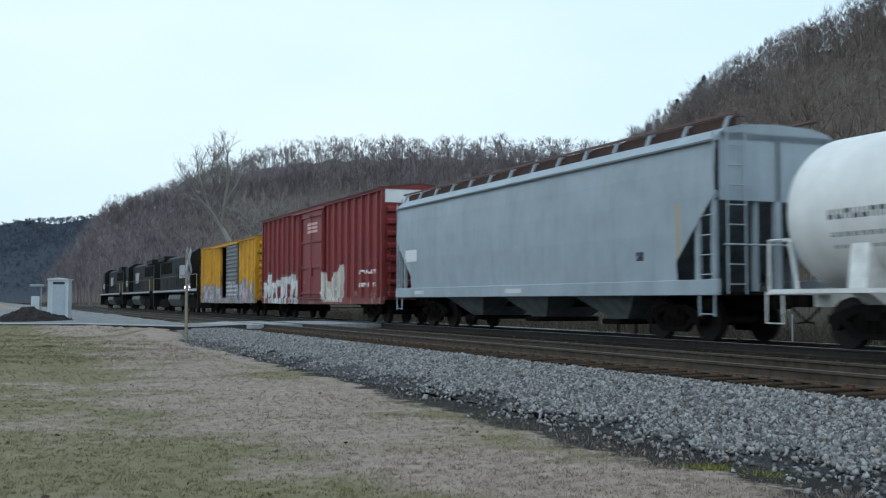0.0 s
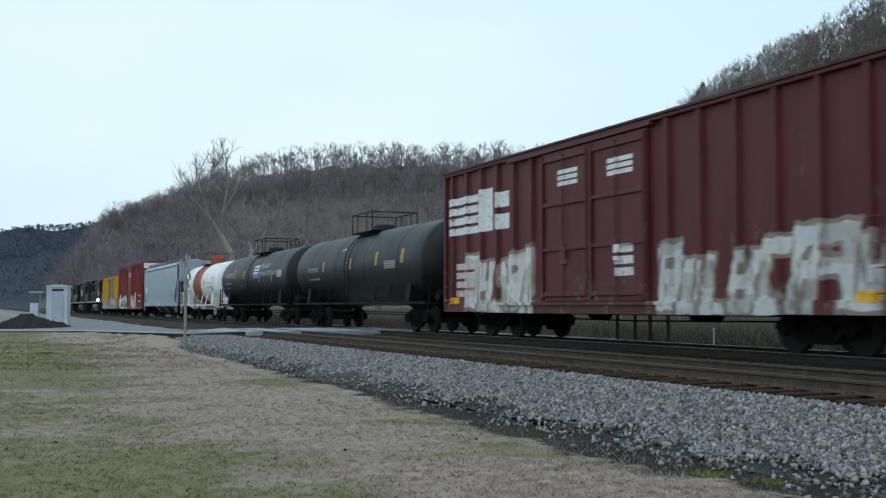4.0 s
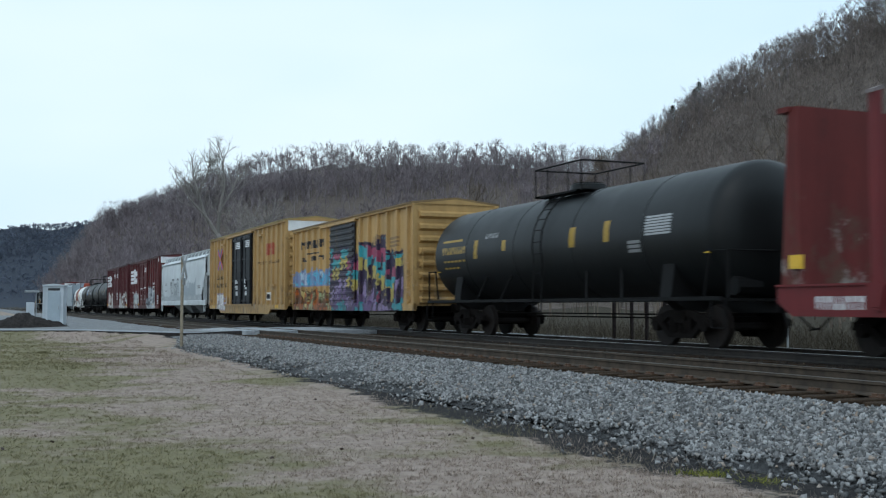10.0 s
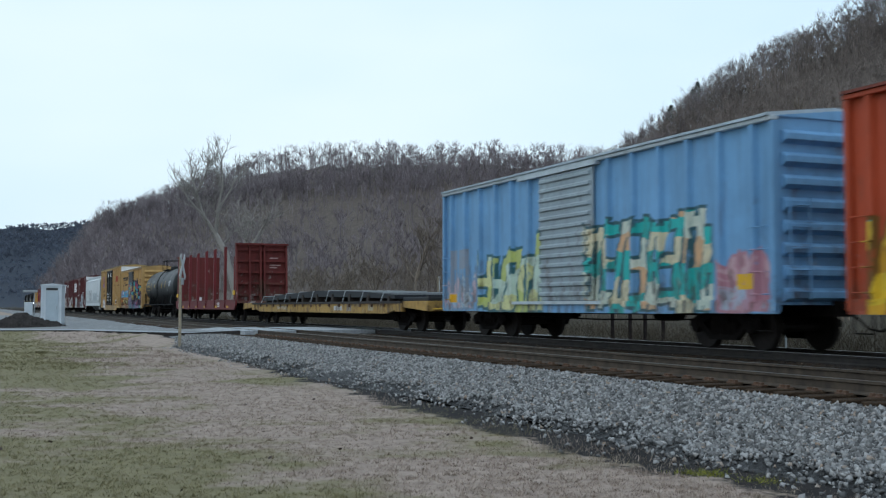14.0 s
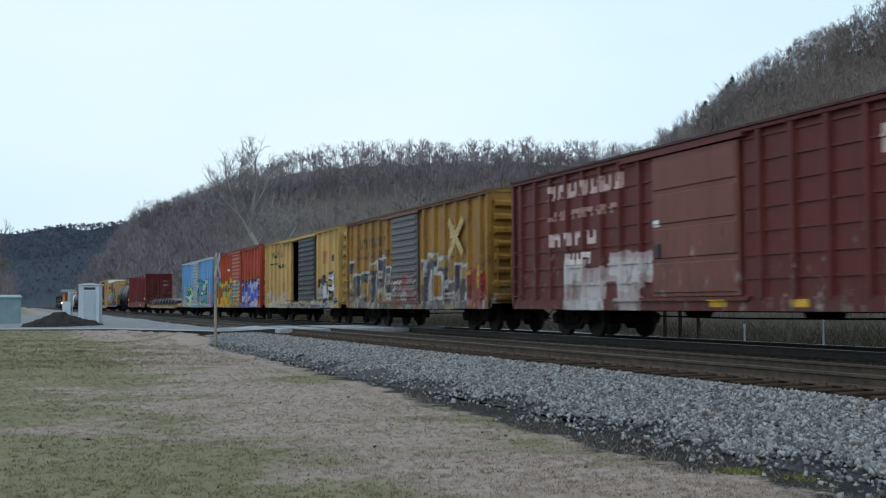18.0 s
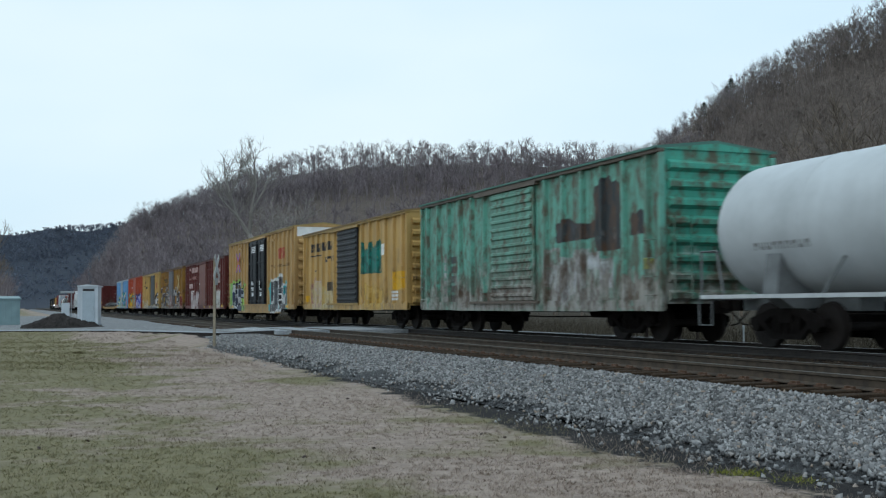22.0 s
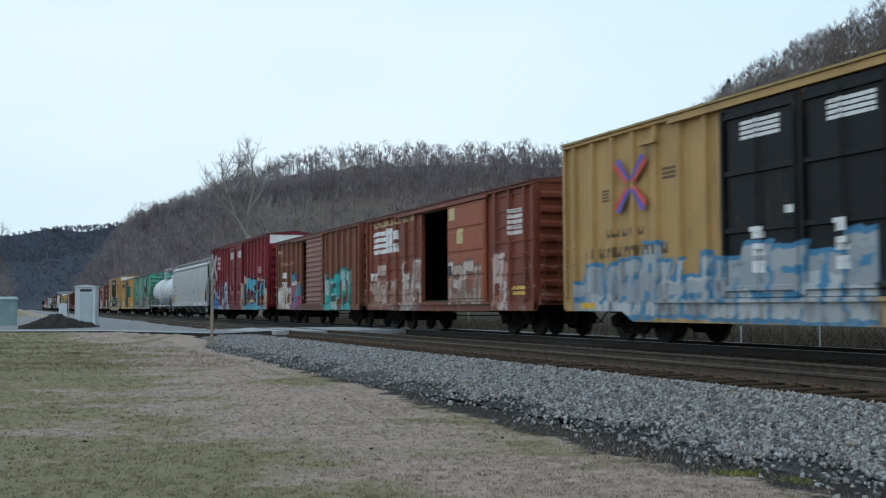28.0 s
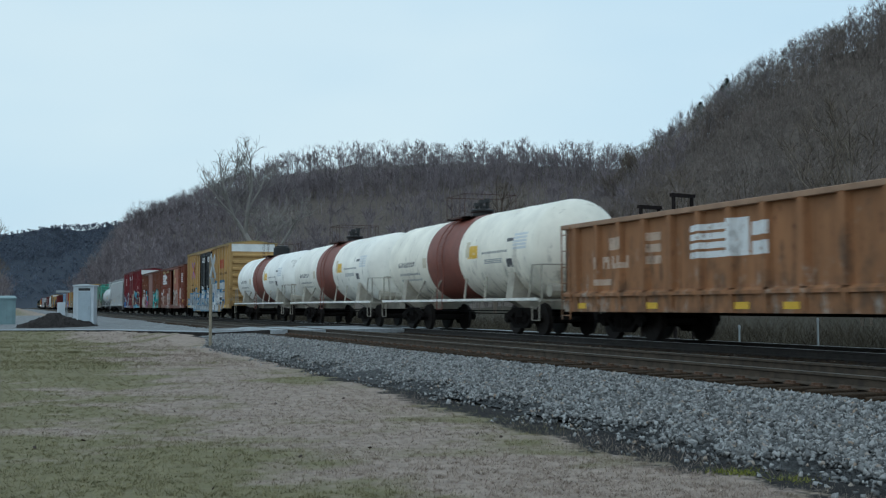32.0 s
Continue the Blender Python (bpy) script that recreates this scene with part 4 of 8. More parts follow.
FRAME_BROWN = plain("rust_brown_frame", (0.020, 0.015, 0.015), 0.9, 0.0, 0.3, 5, 0.0, 0.1)
for x, y, top, w, turn in ((22.0, 34.9, 4.55, 0.9, 12), (22.0, 32.75, 4.78, 0.9, 12)):
    fr = tagged(new("steel_frame"), "tall narrow rusty steel portal frame standing by the track", "steel frame", "portal frames")
    fr.location, fr.rotation_euler = (x, y, -0.7), (0, 0, radians(turn))
    h = top + 0.7
    for s in (-1, 1):
        part("upright", Shape().box(s * w / 2 - 0.045, s * w / 2 + 0.045, -0.05, 0.05, 0, h - 0.1), FRAME_BROWN, fr)
    part("head_beam", Shape().box(-w / 2 - 0.1, w / 2 + 0.1, -0.09, 0.09, h - 0.12, h), FRAME_BROWN, fr)
for x, y, h in ((18.6, 21.9, 1.15), (19.6, 26.4, 0.9)):
    thing("marker_post", Shape().box(-0.028, 0.028, -0.015, 0.015, 0, h).box(-0.034, 0.034, -0.02, 0.02, h - 0.12, h - 0.02), GREY_STEEL, "slim pale marker post beside the track", "marker post", "marker posts", at=(x, y, -0.62), bevel=0.006)

DRY_LEAF = plain("dark_dead_leaf", (0.045, 0.025, 0.018), 0.8)
random.seed(4)
for k in range(26):
    y = random.uniform(7.5, 20)
    x = random.uniform(-0.2 * y, 5.9)
    s = random.uniform(0.02, 0.045)
    q = Shape().add([(-s, 0, 0.012), (0, -s * 0.5, 0.0), (s, 0, 0.02), (0, s * 0.5, 0.03), (-s, 0, 0.016), (0, -s * 0.5, 0.004), (s, 0, 0.024), (0, s * 0.5, 0.034)], [(0, 1, 2, 3), (7, 6, 5, 4)])
    lf = thing("dead_leaf", q, DRY_LEAF, "dark curled dead leaf lying on the lawn", "leaf", "dead leaves", at=(x, y, float(ground_z(x, y)) + 0.01))
    lf.rotation_euler = (0, 0, random.uniform(0, 6))

# ---- rolling stock: car space has y forwards, x across, z up from the rail; its near side is -x

SPEED = 16.55
TRACK_X = 15.03
CARS = []  # (root, place of the middle along the track at 0 s)
WHEELSETS = []


def letters(t, col, marks):
    """Painted marks: (y0, y1, z0, z1, colour, count): count bars across; a negative count: bars stacked upwards."""
    wear = t.step(t.noise(9, 3), 0.25, 0.42)
    _, y, z = t.xyz()
    for y0, y1, z0, z1, ink, count in marks:
        mask = t.m("MULTIPLY", t.inside(y0, y1, z0, z1), wear)
        if count:
            k = count / (y1 - y0) if count > 0 else -count / (z1 - z0)
            u = t.m("MULTIPLY_ADD", y if count > 0 else z, k, -k * (y0 if count > 0 else z0))
            f = t.m("FRACT", u)
            mask = t.m("MULTIPLY", mask, t.m("LESS_THAN", f, 0.7))
            if count > 0 and z1 - z0 > 0.14:
                # the open part of each character: a slot in its upper or lower half
                n = t.nt.nodes.new("ShaderNodeTexWhiteNoise")
                n.noise_dimensions = "2D"
                t.put(t.vec(t.m("FLOOR", u), y0 * 3.7), n.inputs["Vector"])
                tall = t.m("MULTIPLY_ADD", z, 1 / (z1 - z0), -z0 / (z1 - z0))
                place = t.m("MULTIPLY_ADD", t.m("ROUND", n.outputs["Value"]), 0.5, 0.25)
                slot = t.m("MULTIPLY", t.m("COMPARE", f, 0.35, 0.15), t.m("COMPARE", tall, place, 0.3))
                mask = t.m("MULTIPLY", mask, t.m("SUBTRACT", 1.0, slot))
        col = t.mix(mask, col, ink)
    return col


def sprayed(t, col, tags):
    """Graffiti: (y0, y1, z0, z1, seed, colours, outline, letter size): bulging blocks of paint with outlines."""
    wob = t.m("MULTIPLY", t.m("SUBTRACT", t.noise(1.6, 2), 0.5), 0.5)
    sway = t.m("MULTIPLY", t.m("SUBTRACT", t.noise(1.1, 2, 0.5, t.scaled(1, 1, 1, 7.7)), 0.5), 1.3)
    lift = t.m("MULTIPLY", t.m("SUBTRACT", t.noise(1.3, 2, 0.5, t.scaled(1, 1, 1, 2.9)), 0.5), 1.3)
    _, y, z = t.xyz()
    for y0, y1, z0, z1, seed, inks, edge, size in tags:
        # an uneven upper line, higher and lower from letter to letter
        jag = t.noise(1.0, 2, 0.6, t.vec(float(seed), t.m("MULTIPLY", y, 1.5 / size), t.m("MULTIPLY", z, 0.25)))
        up = t.m("SUBTRACT", z, t.m("MULTIPLY", t.m("SUBTRACT", jag, 0.62), (z1 - z0) * 1.1))
        dy = t.m("SUBTRACT", (y1 - y0) / 2, t.m("ABSOLUTE", t.m("SUBTRACT", t.m("ADD", y, wob), (y0 + y1) / 2)))
        dz = t.m("MINIMUM", t.m("SUBTRACT", z1, up), t.m("SUBTRACT", t.m("ADD", z, t.m("MULTIPLY", wob, 0.3)), z0))
        depth = t.m("MINIMUM", dy, dz)
        area = t.step(depth, 0.0, 0.03)
        v = t.vec(t.m("MULTIPLY", t.m("ADD", t.m("ADD", y, t.m("MULTIPLY", z, 0.18)), sway), 1.35 / size), t.m("MULTIPLY", t.m("ADD", z, lift), 0.7 / size), float(seed))
        cell = t.voronoi(v, 1.0, "F1", 0.8)
        tone = t.m("FRACT", t.m("MULTIPLY", t.m("ADD", cell.outputs["Color"], t.m("MULTIPLY", wob, 0.22)), 3.7))
        spray = t.ramp(tone, [(k / len(inks), c) for k, c in enumerate(inks)], True)
        spray = t.mix(t.m("MULTIPLY", t.step(t.noise(5, 3), 0.4, 0.7), 0.3), spray, tuple(0.5 * (a + b) for a, b in zip(inks[0], edge)))
        rim = t.voronoi(v, 1.0, "DISTANCE_TO_EDGE", 0.8)
        spray = t.mix(t.step(rim.outputs["Distance"], 0.085, 0.05), spray, edge)
        inner = t.voronoi(v, 2.3, "DISTANCE_TO_EDGE", 0.9)
        spray = t.mix(t.m("MULTIPLY", t.step(inner.outputs["Distance"], 0.05, 0.02), 0.7), spray, edge)
        spray = t.mix(t.step(depth, 0.10, 0.06), spray, edge)
        fade = t.m("MULTIPLY", area, t.step(t.noise(3.3, 5), 0.22, 0.36))
        col = t.mix(fade, col, spray)
    return col


BLOTS = {3, 12, 52, 53, 63, 64, 94, 113, 114, 121, 122, 123, 124, 125, 132, 133, 134, 135, 136, 143, 144, 222, 223}


def lettered(t, col, tag):
    """Sprayed block shapes side by side, built of upright and level strokes with rounded joints, filled and outlined."""
    y0, y1, z0, z1, seed, inks, edge, size = tag
    w = 1.05 * size
    tall = (z1 - z0) / w
    _, y, z = t.xyz()
    wob = t.m("MULTIPLY", t.m("SUBTRACT", t.noise(1.7, 2, 0.5, t.scaled(1, 1, 1, seed * 0.37)), 0.5), 0.42)
    s = t.m("DIVIDE", t.m("ADD", t.m("ADD", t.m("SUBTRACT", y, y0), wob), t.m("MULTIPLY", t.m("SUBTRACT", z, z0), 0.2)), w)
    cell, f = t.m("FLOOR", s), t.m("FRACT", s)
    n = t.nt.nodes.new("ShaderNodeTexWhiteNoise")
    n.noise_dimensions = "2D"
    t.put(t.vec(cell, float(seed)), n.inputs["Vector"])
    sep = t.nt.nodes.new("ShaderNodeSeparateXYZ")
    t.put(n.outputs["Color"], sep.inputs[0])
    r, g, b = sep.outputs
    v = t.m("DIVIDE", t.m("SUBTRACT", z, z0), z1 - z0)
    v = t.m("SUBTRACT", t.m("DIVIDE", v, t.m("ADD", t.m("MULTIPLY", g, 0.35), 0.80)), t.m("MULTIPLY", t.m("SUBTRACT", r, 0.5), 0.1))
    lean = t.m("MULTIPLY", t.m("SUBTRACT", b, 0.5), t.m("MULTIPLY", t.m("SUBTRACT", v, 0.5), 0.55))
    fat = min(0.15, 0.17 * tall)

    def stroke(across, along, length, off):
        d = t.m("MAXIMUM", t.m("SUBTRACT", t.m("ABSOLUTE", across), fat), t.m("SUBTRACT", t.m("ABSOLUTE", along), length))
        return t.m("MULTIPLY_ADD", off, 5.0, d)

    level = t.m("MULTIPLY", t.m("SUBTRACT", v, 0.5), tall)
    parts = [stroke(t.m("SUBTRACT", t.m("ADD", f, lean), 0.22), level, 0.47 * tall, t.m("GREATER_THAN", b, 0.88)),
             stroke(t.m("SUBTRACT", t.m("SUBTRACT", f, lean), 0.78), level, 0.47 * tall, t.m("LESS_THAN", b, 0.2))]
    for at, off in ((0.87, t.m("LESS_THAN", g, 0.35)), (0.5, t.m("LESS_THAN", r, 0.35)), (0.13, t.m("GREATER_THAN", g, 0.72))):
        parts.append(stroke(t.m("MULTIPLY", t.m("SUBTRACT", v, at), tall), t.m("SUBTRACT", f, 0.5), 0.42, off))
    d = functools.reduce(lambda a, c: t.m("SMOOTH_MIN", a, c, 0.05), parts)
    d = t.m("ADD", d, t.m("MULTIPLY", t.m("SUBTRACT", t.noise(3.5, 3, 0.5, t.scaled(1, 1, 1, seed * 0.11)), 0.5), 0.22))
    side = t.step(t.m("MINIMUM", t.m("SUBTRACT", y, y0), t.m("SUBTRACT", y1, y)), 0.0, 0.1)
    worn = t.m("MULTIPLY", side, t.step(t.noise(3.3, 6, 0.65), 0.26, 0.40))
    tone = t.m("FRACT", t.m("ADD", t.m("MULTIPLY", v, 0.75), t.m("ADD", r, t.m("MULTIPLY", wob, 0.6))))
    fill = t.ramp(tone, [(k / len(inks), c) for k, c in enumerate(inks)], True)
    fill = t.mix(t.m("MULTIPLY", t.step(t.noise(4, 4, 0.6), 0.4, 0.7), 0.3), fill, tuple(0.5 * (a + c) for a, c in zip(inks[0], edge)))
    col = t.mix(t.m("MULTIPLY", worn, t.step(d, 0.15, 0.12)), col, edge)
    return t.mix(t.m("MULTIPLY", worn, t.step(d, 0.04, 0.01)), col, fill)


def paint(name, color, marks=(), tags=(), rust=0.25, rust_color=(0.10, 0.05, 0.03), rough=0.5, seed=0.0, grime=0.35, worn=0.0, foot=0.8):
    t = Tree(name)
    streak = t.noise(1.0, 5, 0.6, t.scaled(2.0, 3.0, 0.22, seed))
    blotch = t.noise(0.8, 5, 0.6, t.scaled(1, 1, 1, seed + 3))
    col = t.mix(t.step(blotch, 0.3, 0.7), tuple(c * 0.84 for c in color), tuple(min(1, c * 1.12) for c in color))
    col = t.mix(t.m("MULTIPLY", t.step(streak, 0.48, 0.75), grime), col, tuple(c * 0.45 for c in color))
    for tag in tags:
        col = sprayed(t, col, [tag]) if tag[4] in BLOTS or tag[4] == 51 else lettered(t, col, tag)
        if tag[4] == 51:
            col = lettered(t, col, tag[:4] + (55, [(0.03, 0.02, 0.05), (0.05, 0.28, 0.32), (0.13, 0.08, 0.19), (0.28, 0.21, 0.38), (0.03, 0.02, 0.05), (0.48, 0.38, 0.10), (0.06, 0.32, 0.36), (0.32, 0.06, 0.12)], (0.03, 0.02, 0.045), 1.0))
    col = letters(t, col, marks)
    spots = t.noise(2.4, 8, 0.72, t.scaled(1, 1.3, 0.6, seed + 9))
    col = t.mix(t.m("MULTIPLY", t.step(spots, 0.72 - rust * 0.45, 0.80 - rust * 0.35), 0.85), col, rust_color)
    if worn:
        # dirt thrown up from below, chalky scuffs and runs of rust from the seams
        _, y, z = t.xyz()
        rise = t.m("MULTIPLY", t.step(z, foot + 2.2, foot), 0.20 * worn)
        splash = t.m("ADD", t.noise(1.5, 8, 0.72, t.scaled(1, 2.6, 0.8, seed + 21)), rise)
        col = t.mix(t.m("MULTIPLY", t.step(splash, 0.60, 0.74), 0.75), col, (0.085, 0.06, 0.043))
        chalk = t.m("ADD", t.noise(1.9, 7, 0.7, t.scaled(1, 2.0, 0.9, seed + 33)), t.m("MULTIPLY", rise, 0.8))
        col = t.mix(t.m("MULTIPLY", t.step(chalk, 0.66, 0.78), 0.55), col, (0.46, 0.46, 0.43))
        run = t.m("ADD", t.noise(1.0, 6, 0.7, t.scaled(1, 7.5, 0.28, seed + 47)), 0.09 * worn)
        col = t.mix(t.m("MULTIPLY", t.step(run, 0.66, 0.80), 0.6), col, rust_color)
    t.bump(t.noise(7, 3), 0.06, 0.02)
    return t.done(col, t.m("ADD", rough, t.m("MULTIPLY", t.m("SUBTRACT", blotch, 0.5), 0.25)), 0.0, 0.22)


# running gear, shared by all cars
def wheel_mesh():
    s = Shape()
    for x in (-0.72, 0.72):
        g = -1 if x > 0 else 1
        s.lathe([(-0.07, 0.2), (-0.065, 0.42), (-0.068, 0.45), (0.03, 0.457), (0.045, 0.482), (0.065, 0.478), (0.07, 0.2)] if g > 0 else [(-0.07, 0.2), (-0.065, 0.478), (-0.045, 0.482), (-0.03, 0.457), (0.068, 0.45), (0.065, 0.42), (0.07, 0.2)], (x, 0, 0), 20, "x")
        for k in range(3):
            a = k * math.tau / 3
            s.rod((x - 0.075 * (1 if x > 0 else -1) * -1, 0.3 * math.cos(a), 0.3 * math.sin(a)), (x + 0.005, 0.3 * math.cos(a), 0.3 * math.sin(a)), 0.035, 5)
    s.rod((-1.02, 0, 0), (1.02, 0, 0), 0.085, 10)
    me = s.mesh("wheelset", 0, True)
    me.materials.append(WHEEL)
    return me


def frame_mesh(base):
    """A cast side frame with its arch, spring pocket and axle boxes."""
    h = base / 2
    s = Shape()
    for x in (-1.06, 0.94):
        top = [(-h - 0.22, 0.46), (-h - 0.2, 0.60), (-0.42, 0.80), (0.42, 0.80), (h + 0.2, 0.60), (h + 0.22, 0.46), (h - 0.14, 0.46), (0.4, 0.66), (-0.4, 0.66), (-h + 0.14, 0.46)]
        low = [(-h + 0.12, 0.48), (-0.44, 0.20), (0.44, 0.20), (h - 0.12, 0.48), (h - 0.26, 0.52), (0.36, 0.30), (-0.36, 0.30), (-h + 0.26, 0.52)]
        s.prism(top, x, x + 0.12, "x").prism(low, x, x + 0.12, "x")
        for y in (-0.38, 0.30):
            s.box(x + 0.01, x + 0.11, y, y + 0.08, 0.25, 0.72)
        for y in (-0.2, 0.0, 0.2):
            s.rod((x + 0.06, y, 0.30), (x + 0.06, y, 0.56), 0.075, 8)
        for y in (-h, h):
            s.rod((x - 0.03 if x < 0 else x + 0.0, y, 0.457), (x + 0.12 if x < 0 else x + 0.15, y, 0.457), 0.12, 10)
    s.box(-1.1, 1.1, -0.2, 0.2, 0.52, 0.74)
    for y in (-0.55, 0.45):
        s.box(-0.66, 0.66, y, y + 0.1, 0.34, 0.62)
    s.box(-0.5, 0.5, -h, h, 0.5, 0.66)
    me = s.mesh("bogie", 0, False)
    me.materials.append(STEEL_DARK)
    return me


def coupler_mesh():
    s = Shape().box(-0.08, 0.08, 0.0, 0.62, 0.80, 0.95).box(-0.17, 0.10, 0.58, 0.86, 0.74, 1.02).box(0.08, 0.19, 0.56, 0.74, 0.76, 1.0)
    s.path([(-0.3, 0.1, 0.75), (-0.32, 0.5, 0.45), (-0.2, 0.9, 0.42)], 0.025)
    me = s.mesh("coupler", 0.015)
    me.materials.append(STEEL_DARK)
    return me


WHEEL_ME, BOGIE_ME, COUPLER_ME = wheel_mesh(), frame_mesh(1.78), coupler_mesh()


def rung_mesh(width, name="rung"):
    h = width / 2
    me = Shape().path([(0, -h, 0), (-0.07, -h, 0), (-0.07, h, 0), (0, h, 0)], 0.013, 5).mesh(name)
    return me


def running_gear(root, length, inset, axles=2, gap=0.45):
    for s in (1, -1):
        bogie = part("bogie", BOGIE_ME, None, root)
        bogie.location = (0, s * (length / 2 - inset), 0)
        offs = (-0.89, 0.89) if axles == 2 else (-2.0, -0.15, 1.7)
        for y in offs:
            w = part("wheelset", WHEEL_ME, None, bogie)
            w.matrix_parent_inverse = Matrix.Translation((0, y, 0.457))
            WHEELSETS.append(w)
        c = part("coupler", COUPLER_ME, None, root)
        c.location, c.rotation_euler = (0, s * (length / 2 - 0.62 + gap), 0), (0, 0, 0 if s > 0 else math.pi)


def car_root(name, front, rear, label, category, group="cars of the freight train"):
    root = tagged(new(name), label, category, group)
    root.location = (TRACK_X, (front + rear) / 2, 0)
    CARS.append((root, (front + rear) / 2))
    return root


def both_sides(name, shape, material, root, label="", bevel=0.0, far=True):
    ob = part(name, shape, material, root, label, bevel)
    if far:
        o2 = part(name, ob.data, None, root, label)
        o2.rotation_euler = (0, 0, math.pi)
    return ob


def boxcar(name, front, rear, top, color, label, doors, pitch=0.98, marks=(), tags=(), door_color=None, door_kind="louvre", opening=None,
           white_end=False, rows=0, rust=0.25, rust_color=(0.10, 0.05, 0.03), seed=0.0, belly=0.0, roof_color=None, end_color=None, door_tags=True, extra=None, edge=None, worn=0.6):
    """doors: list of (y0, y1) door leaves; opening: (y0, y1) of an open doorway; rows: pressed lines across the panels."""
    root = car_root(name, front, rear, label, "boxcar")
    L = front - rear
    h = L / 2
    body = paint(name + "_paint", color, marks, tags, rust, rust_color, 0.5, seed, 0.5, worn)
    dmat = body if door_color is None else paint(name + "_door_paint", door_color, [m for m in marks if m[5] is not None], tags if door_tags else (), rust * 0.8, rust_color, 0.5, seed + 5, 0.35, worn * (1.2 if sum(door_color) > 0.08 else 0.3))
    roof_mat = plain(name + "_roof", roof_color or tuple(c * 0.42 for c in color), 0.6, 0.0, 0.25, 1.5)
    end_mat = body if end_color is None else paint(name + "_end", end_color, (), (), rust, rust_color, 0.5, seed + 2, 0.5, worn)
    hi = top - 0.14
    lo_y, hi_y = min(d[0] for d in doors), max(d[1] for d in doors)
    if opening:
        lo_y, hi_y = min(lo_y, opening[0]), max(hi_y, opening[1])
    hole = opening or None
    # walls: the near one is left open at an open doorway
    spans = [(-h + 0.04, h - 0.04)] if not hole else [(-h + 0.04, hole[0]), (hole[1], h - 0.04)]
    for y0, y1 in spans:
        part("side_wall", Shape().box(-1.50, -1.44, y0, y1, 0.98, hi), body, root)
    if hole:
        part("door_header", Shape().box(-1.50, -1.44, hole[0], hole[1], hi - 0.12, hi), body, root)
        part("door_jamb", Shape().box(-1.53, -1.40, hole[1] - 0.05, hole[1] + 0.05, 1.0, hi), body, root)
        part("lining", Shape().box(1.30, 1.40, -h + 0.1, h - 0.1, 1.05, hi), INSIDE_WOOD, root, "dark interior lining")
    part("side_wall", Shape().box(1.44, 1.50, -h + 0.04, h - 0.04, 0.98, hi), body, root)
    part("floor", Shape().box(-1.44, 1.44, -h + 0.05, h - 0.05, 0.95, 1.08), INSIDE_WOOD, root)
    # upright posts outside the panels
    posts = []
    for a, b in ((hi_y + 0.12, h - 0.1), (-h + 0.1, lo_y - 0.12)):
        n = max(1, round((b - a) / pitch))
        posts += [a + (b - a) * (k + 0.5) / n for k in range(n)]
    for y in posts:
        rib = [(-1.50, y - 0.085), (-1.605, y - 0.055), (-1.605, y + 0.055), (-1.50, y + 0.085)]
        both_sides("side_post", Shape().prism(rib, 0.95, hi, "z"), body, root)
    for y in (h - 0.06, -h + 0.06):
        both_sides("corner_post", Shape().box(-1.60, -1.45, y - 0.06, y + 0.06, 0.78, hi), body, root, bevel=0.01)
    for k in range(rows):
        z = 1.35 + (hi - 1.5) * k / max(1, rows - 1) if rows > 1 else 2.5
        for y0, y1 in ((hi_y + 0.1, h - 0.12), (-h + 0.12, lo_y - 0.1)):
            both_sides("panel_seam", Shape().box(-1.535, -1.50, y0, y1, z, z + 0.05), body, root)
    edge_mat = body if edge is None else plain(name + "_edge", edge, 0.6)
    both_sides("top_chord", Shape().box(-1.62, -1.45, -h, h, hi, top - 0.052), edge_mat, root, bevel=0.012)
    # side sill, deeper between the bogies where the car has a fishbelly
    b = h - 3.4
    sill = [(-h, 1.0), (-h, 0.74), (-b - 0.5, 0.74), (-b, 0.72 - belly), (b, 0.72 - belly), (b + 0.5, 0.74), (h, 0.74), (h, 1.0)]
    both_sides("side_sill", Shape().prism(sill, -1.57, -1.49, "x"), body, root)
    # doors
    for y0, y1 in doors:
        door = part("door", Shape().box(-1.60, -1.53, y0 + 0.02, y1 - 0.02, 1.02, hi - 0.1), dmat, root, "", 0.012)
        far = part("door", Shape().box(1.53, 1.58, y0 + 0.02, y1 - 0.02, 1.02, hi - 0.1), dmat, root)
        if door_kind == "louvre":
            n = 13
            for k in range(n):
                z = 1.12 + (hi - 1.42) * k / (n - 1)
                part("door_rib", Shape().prism([(-1.60, z), (-1.655, z + 0.03), (-1.655, z + 0.09), (-1.60, z + 0.13)], y0 + 0.1, y1 - 0.1), dmat, door)
        elif door_kind == "plug":
            for k in range(4):
                z = 1.15 + (hi - 1.5) * k / 3
                part("door_bar", Shape().box(-1.655, -1.60, y0 + 0.13, y1 - 0.13, z, z + 0.11), dmat, door, "", 0.01)
            for y in (y0 + 0.03, y1 - 0.13):
                part("door_stile", Shape().box(-1.66, -1.60, y, y + 0.10, 1.06, hi - 0.16), dmat, door, "", 0.01)
            for y in (y0 + 0.10, y1 - 0.14, (y0 + y1) / 2):
                part("lock_rod", Shape().rod((-1.66, y, 1.05), (-1.66, y, hi - 0.2), 0.022), dmat, door)
            part("lock_box", Shape().box(-1.69, -1.60, (y0 + y1) / 2 - 0.12, (y0 + y1) / 2 + 0.12, 1.95, 2.45), dmat, door, "", 0.01)
        else:
            for k in range(4):
                z = 1.05 + (hi - 1.2) * k / 4
                part("door_panel", Shape().box(-1.63, -1.60, y0 + 0.08, y1 - 0.08, z + 0.06, z + (hi - 1.2) / 4 - 0.05), dmat, door, "", 0.015)
            part("handle", Shape().box(-1.67, -1.63, y1 - 0.4, y1 - 0.2, 1.9, 2.2), BLACK_STEEL, door)
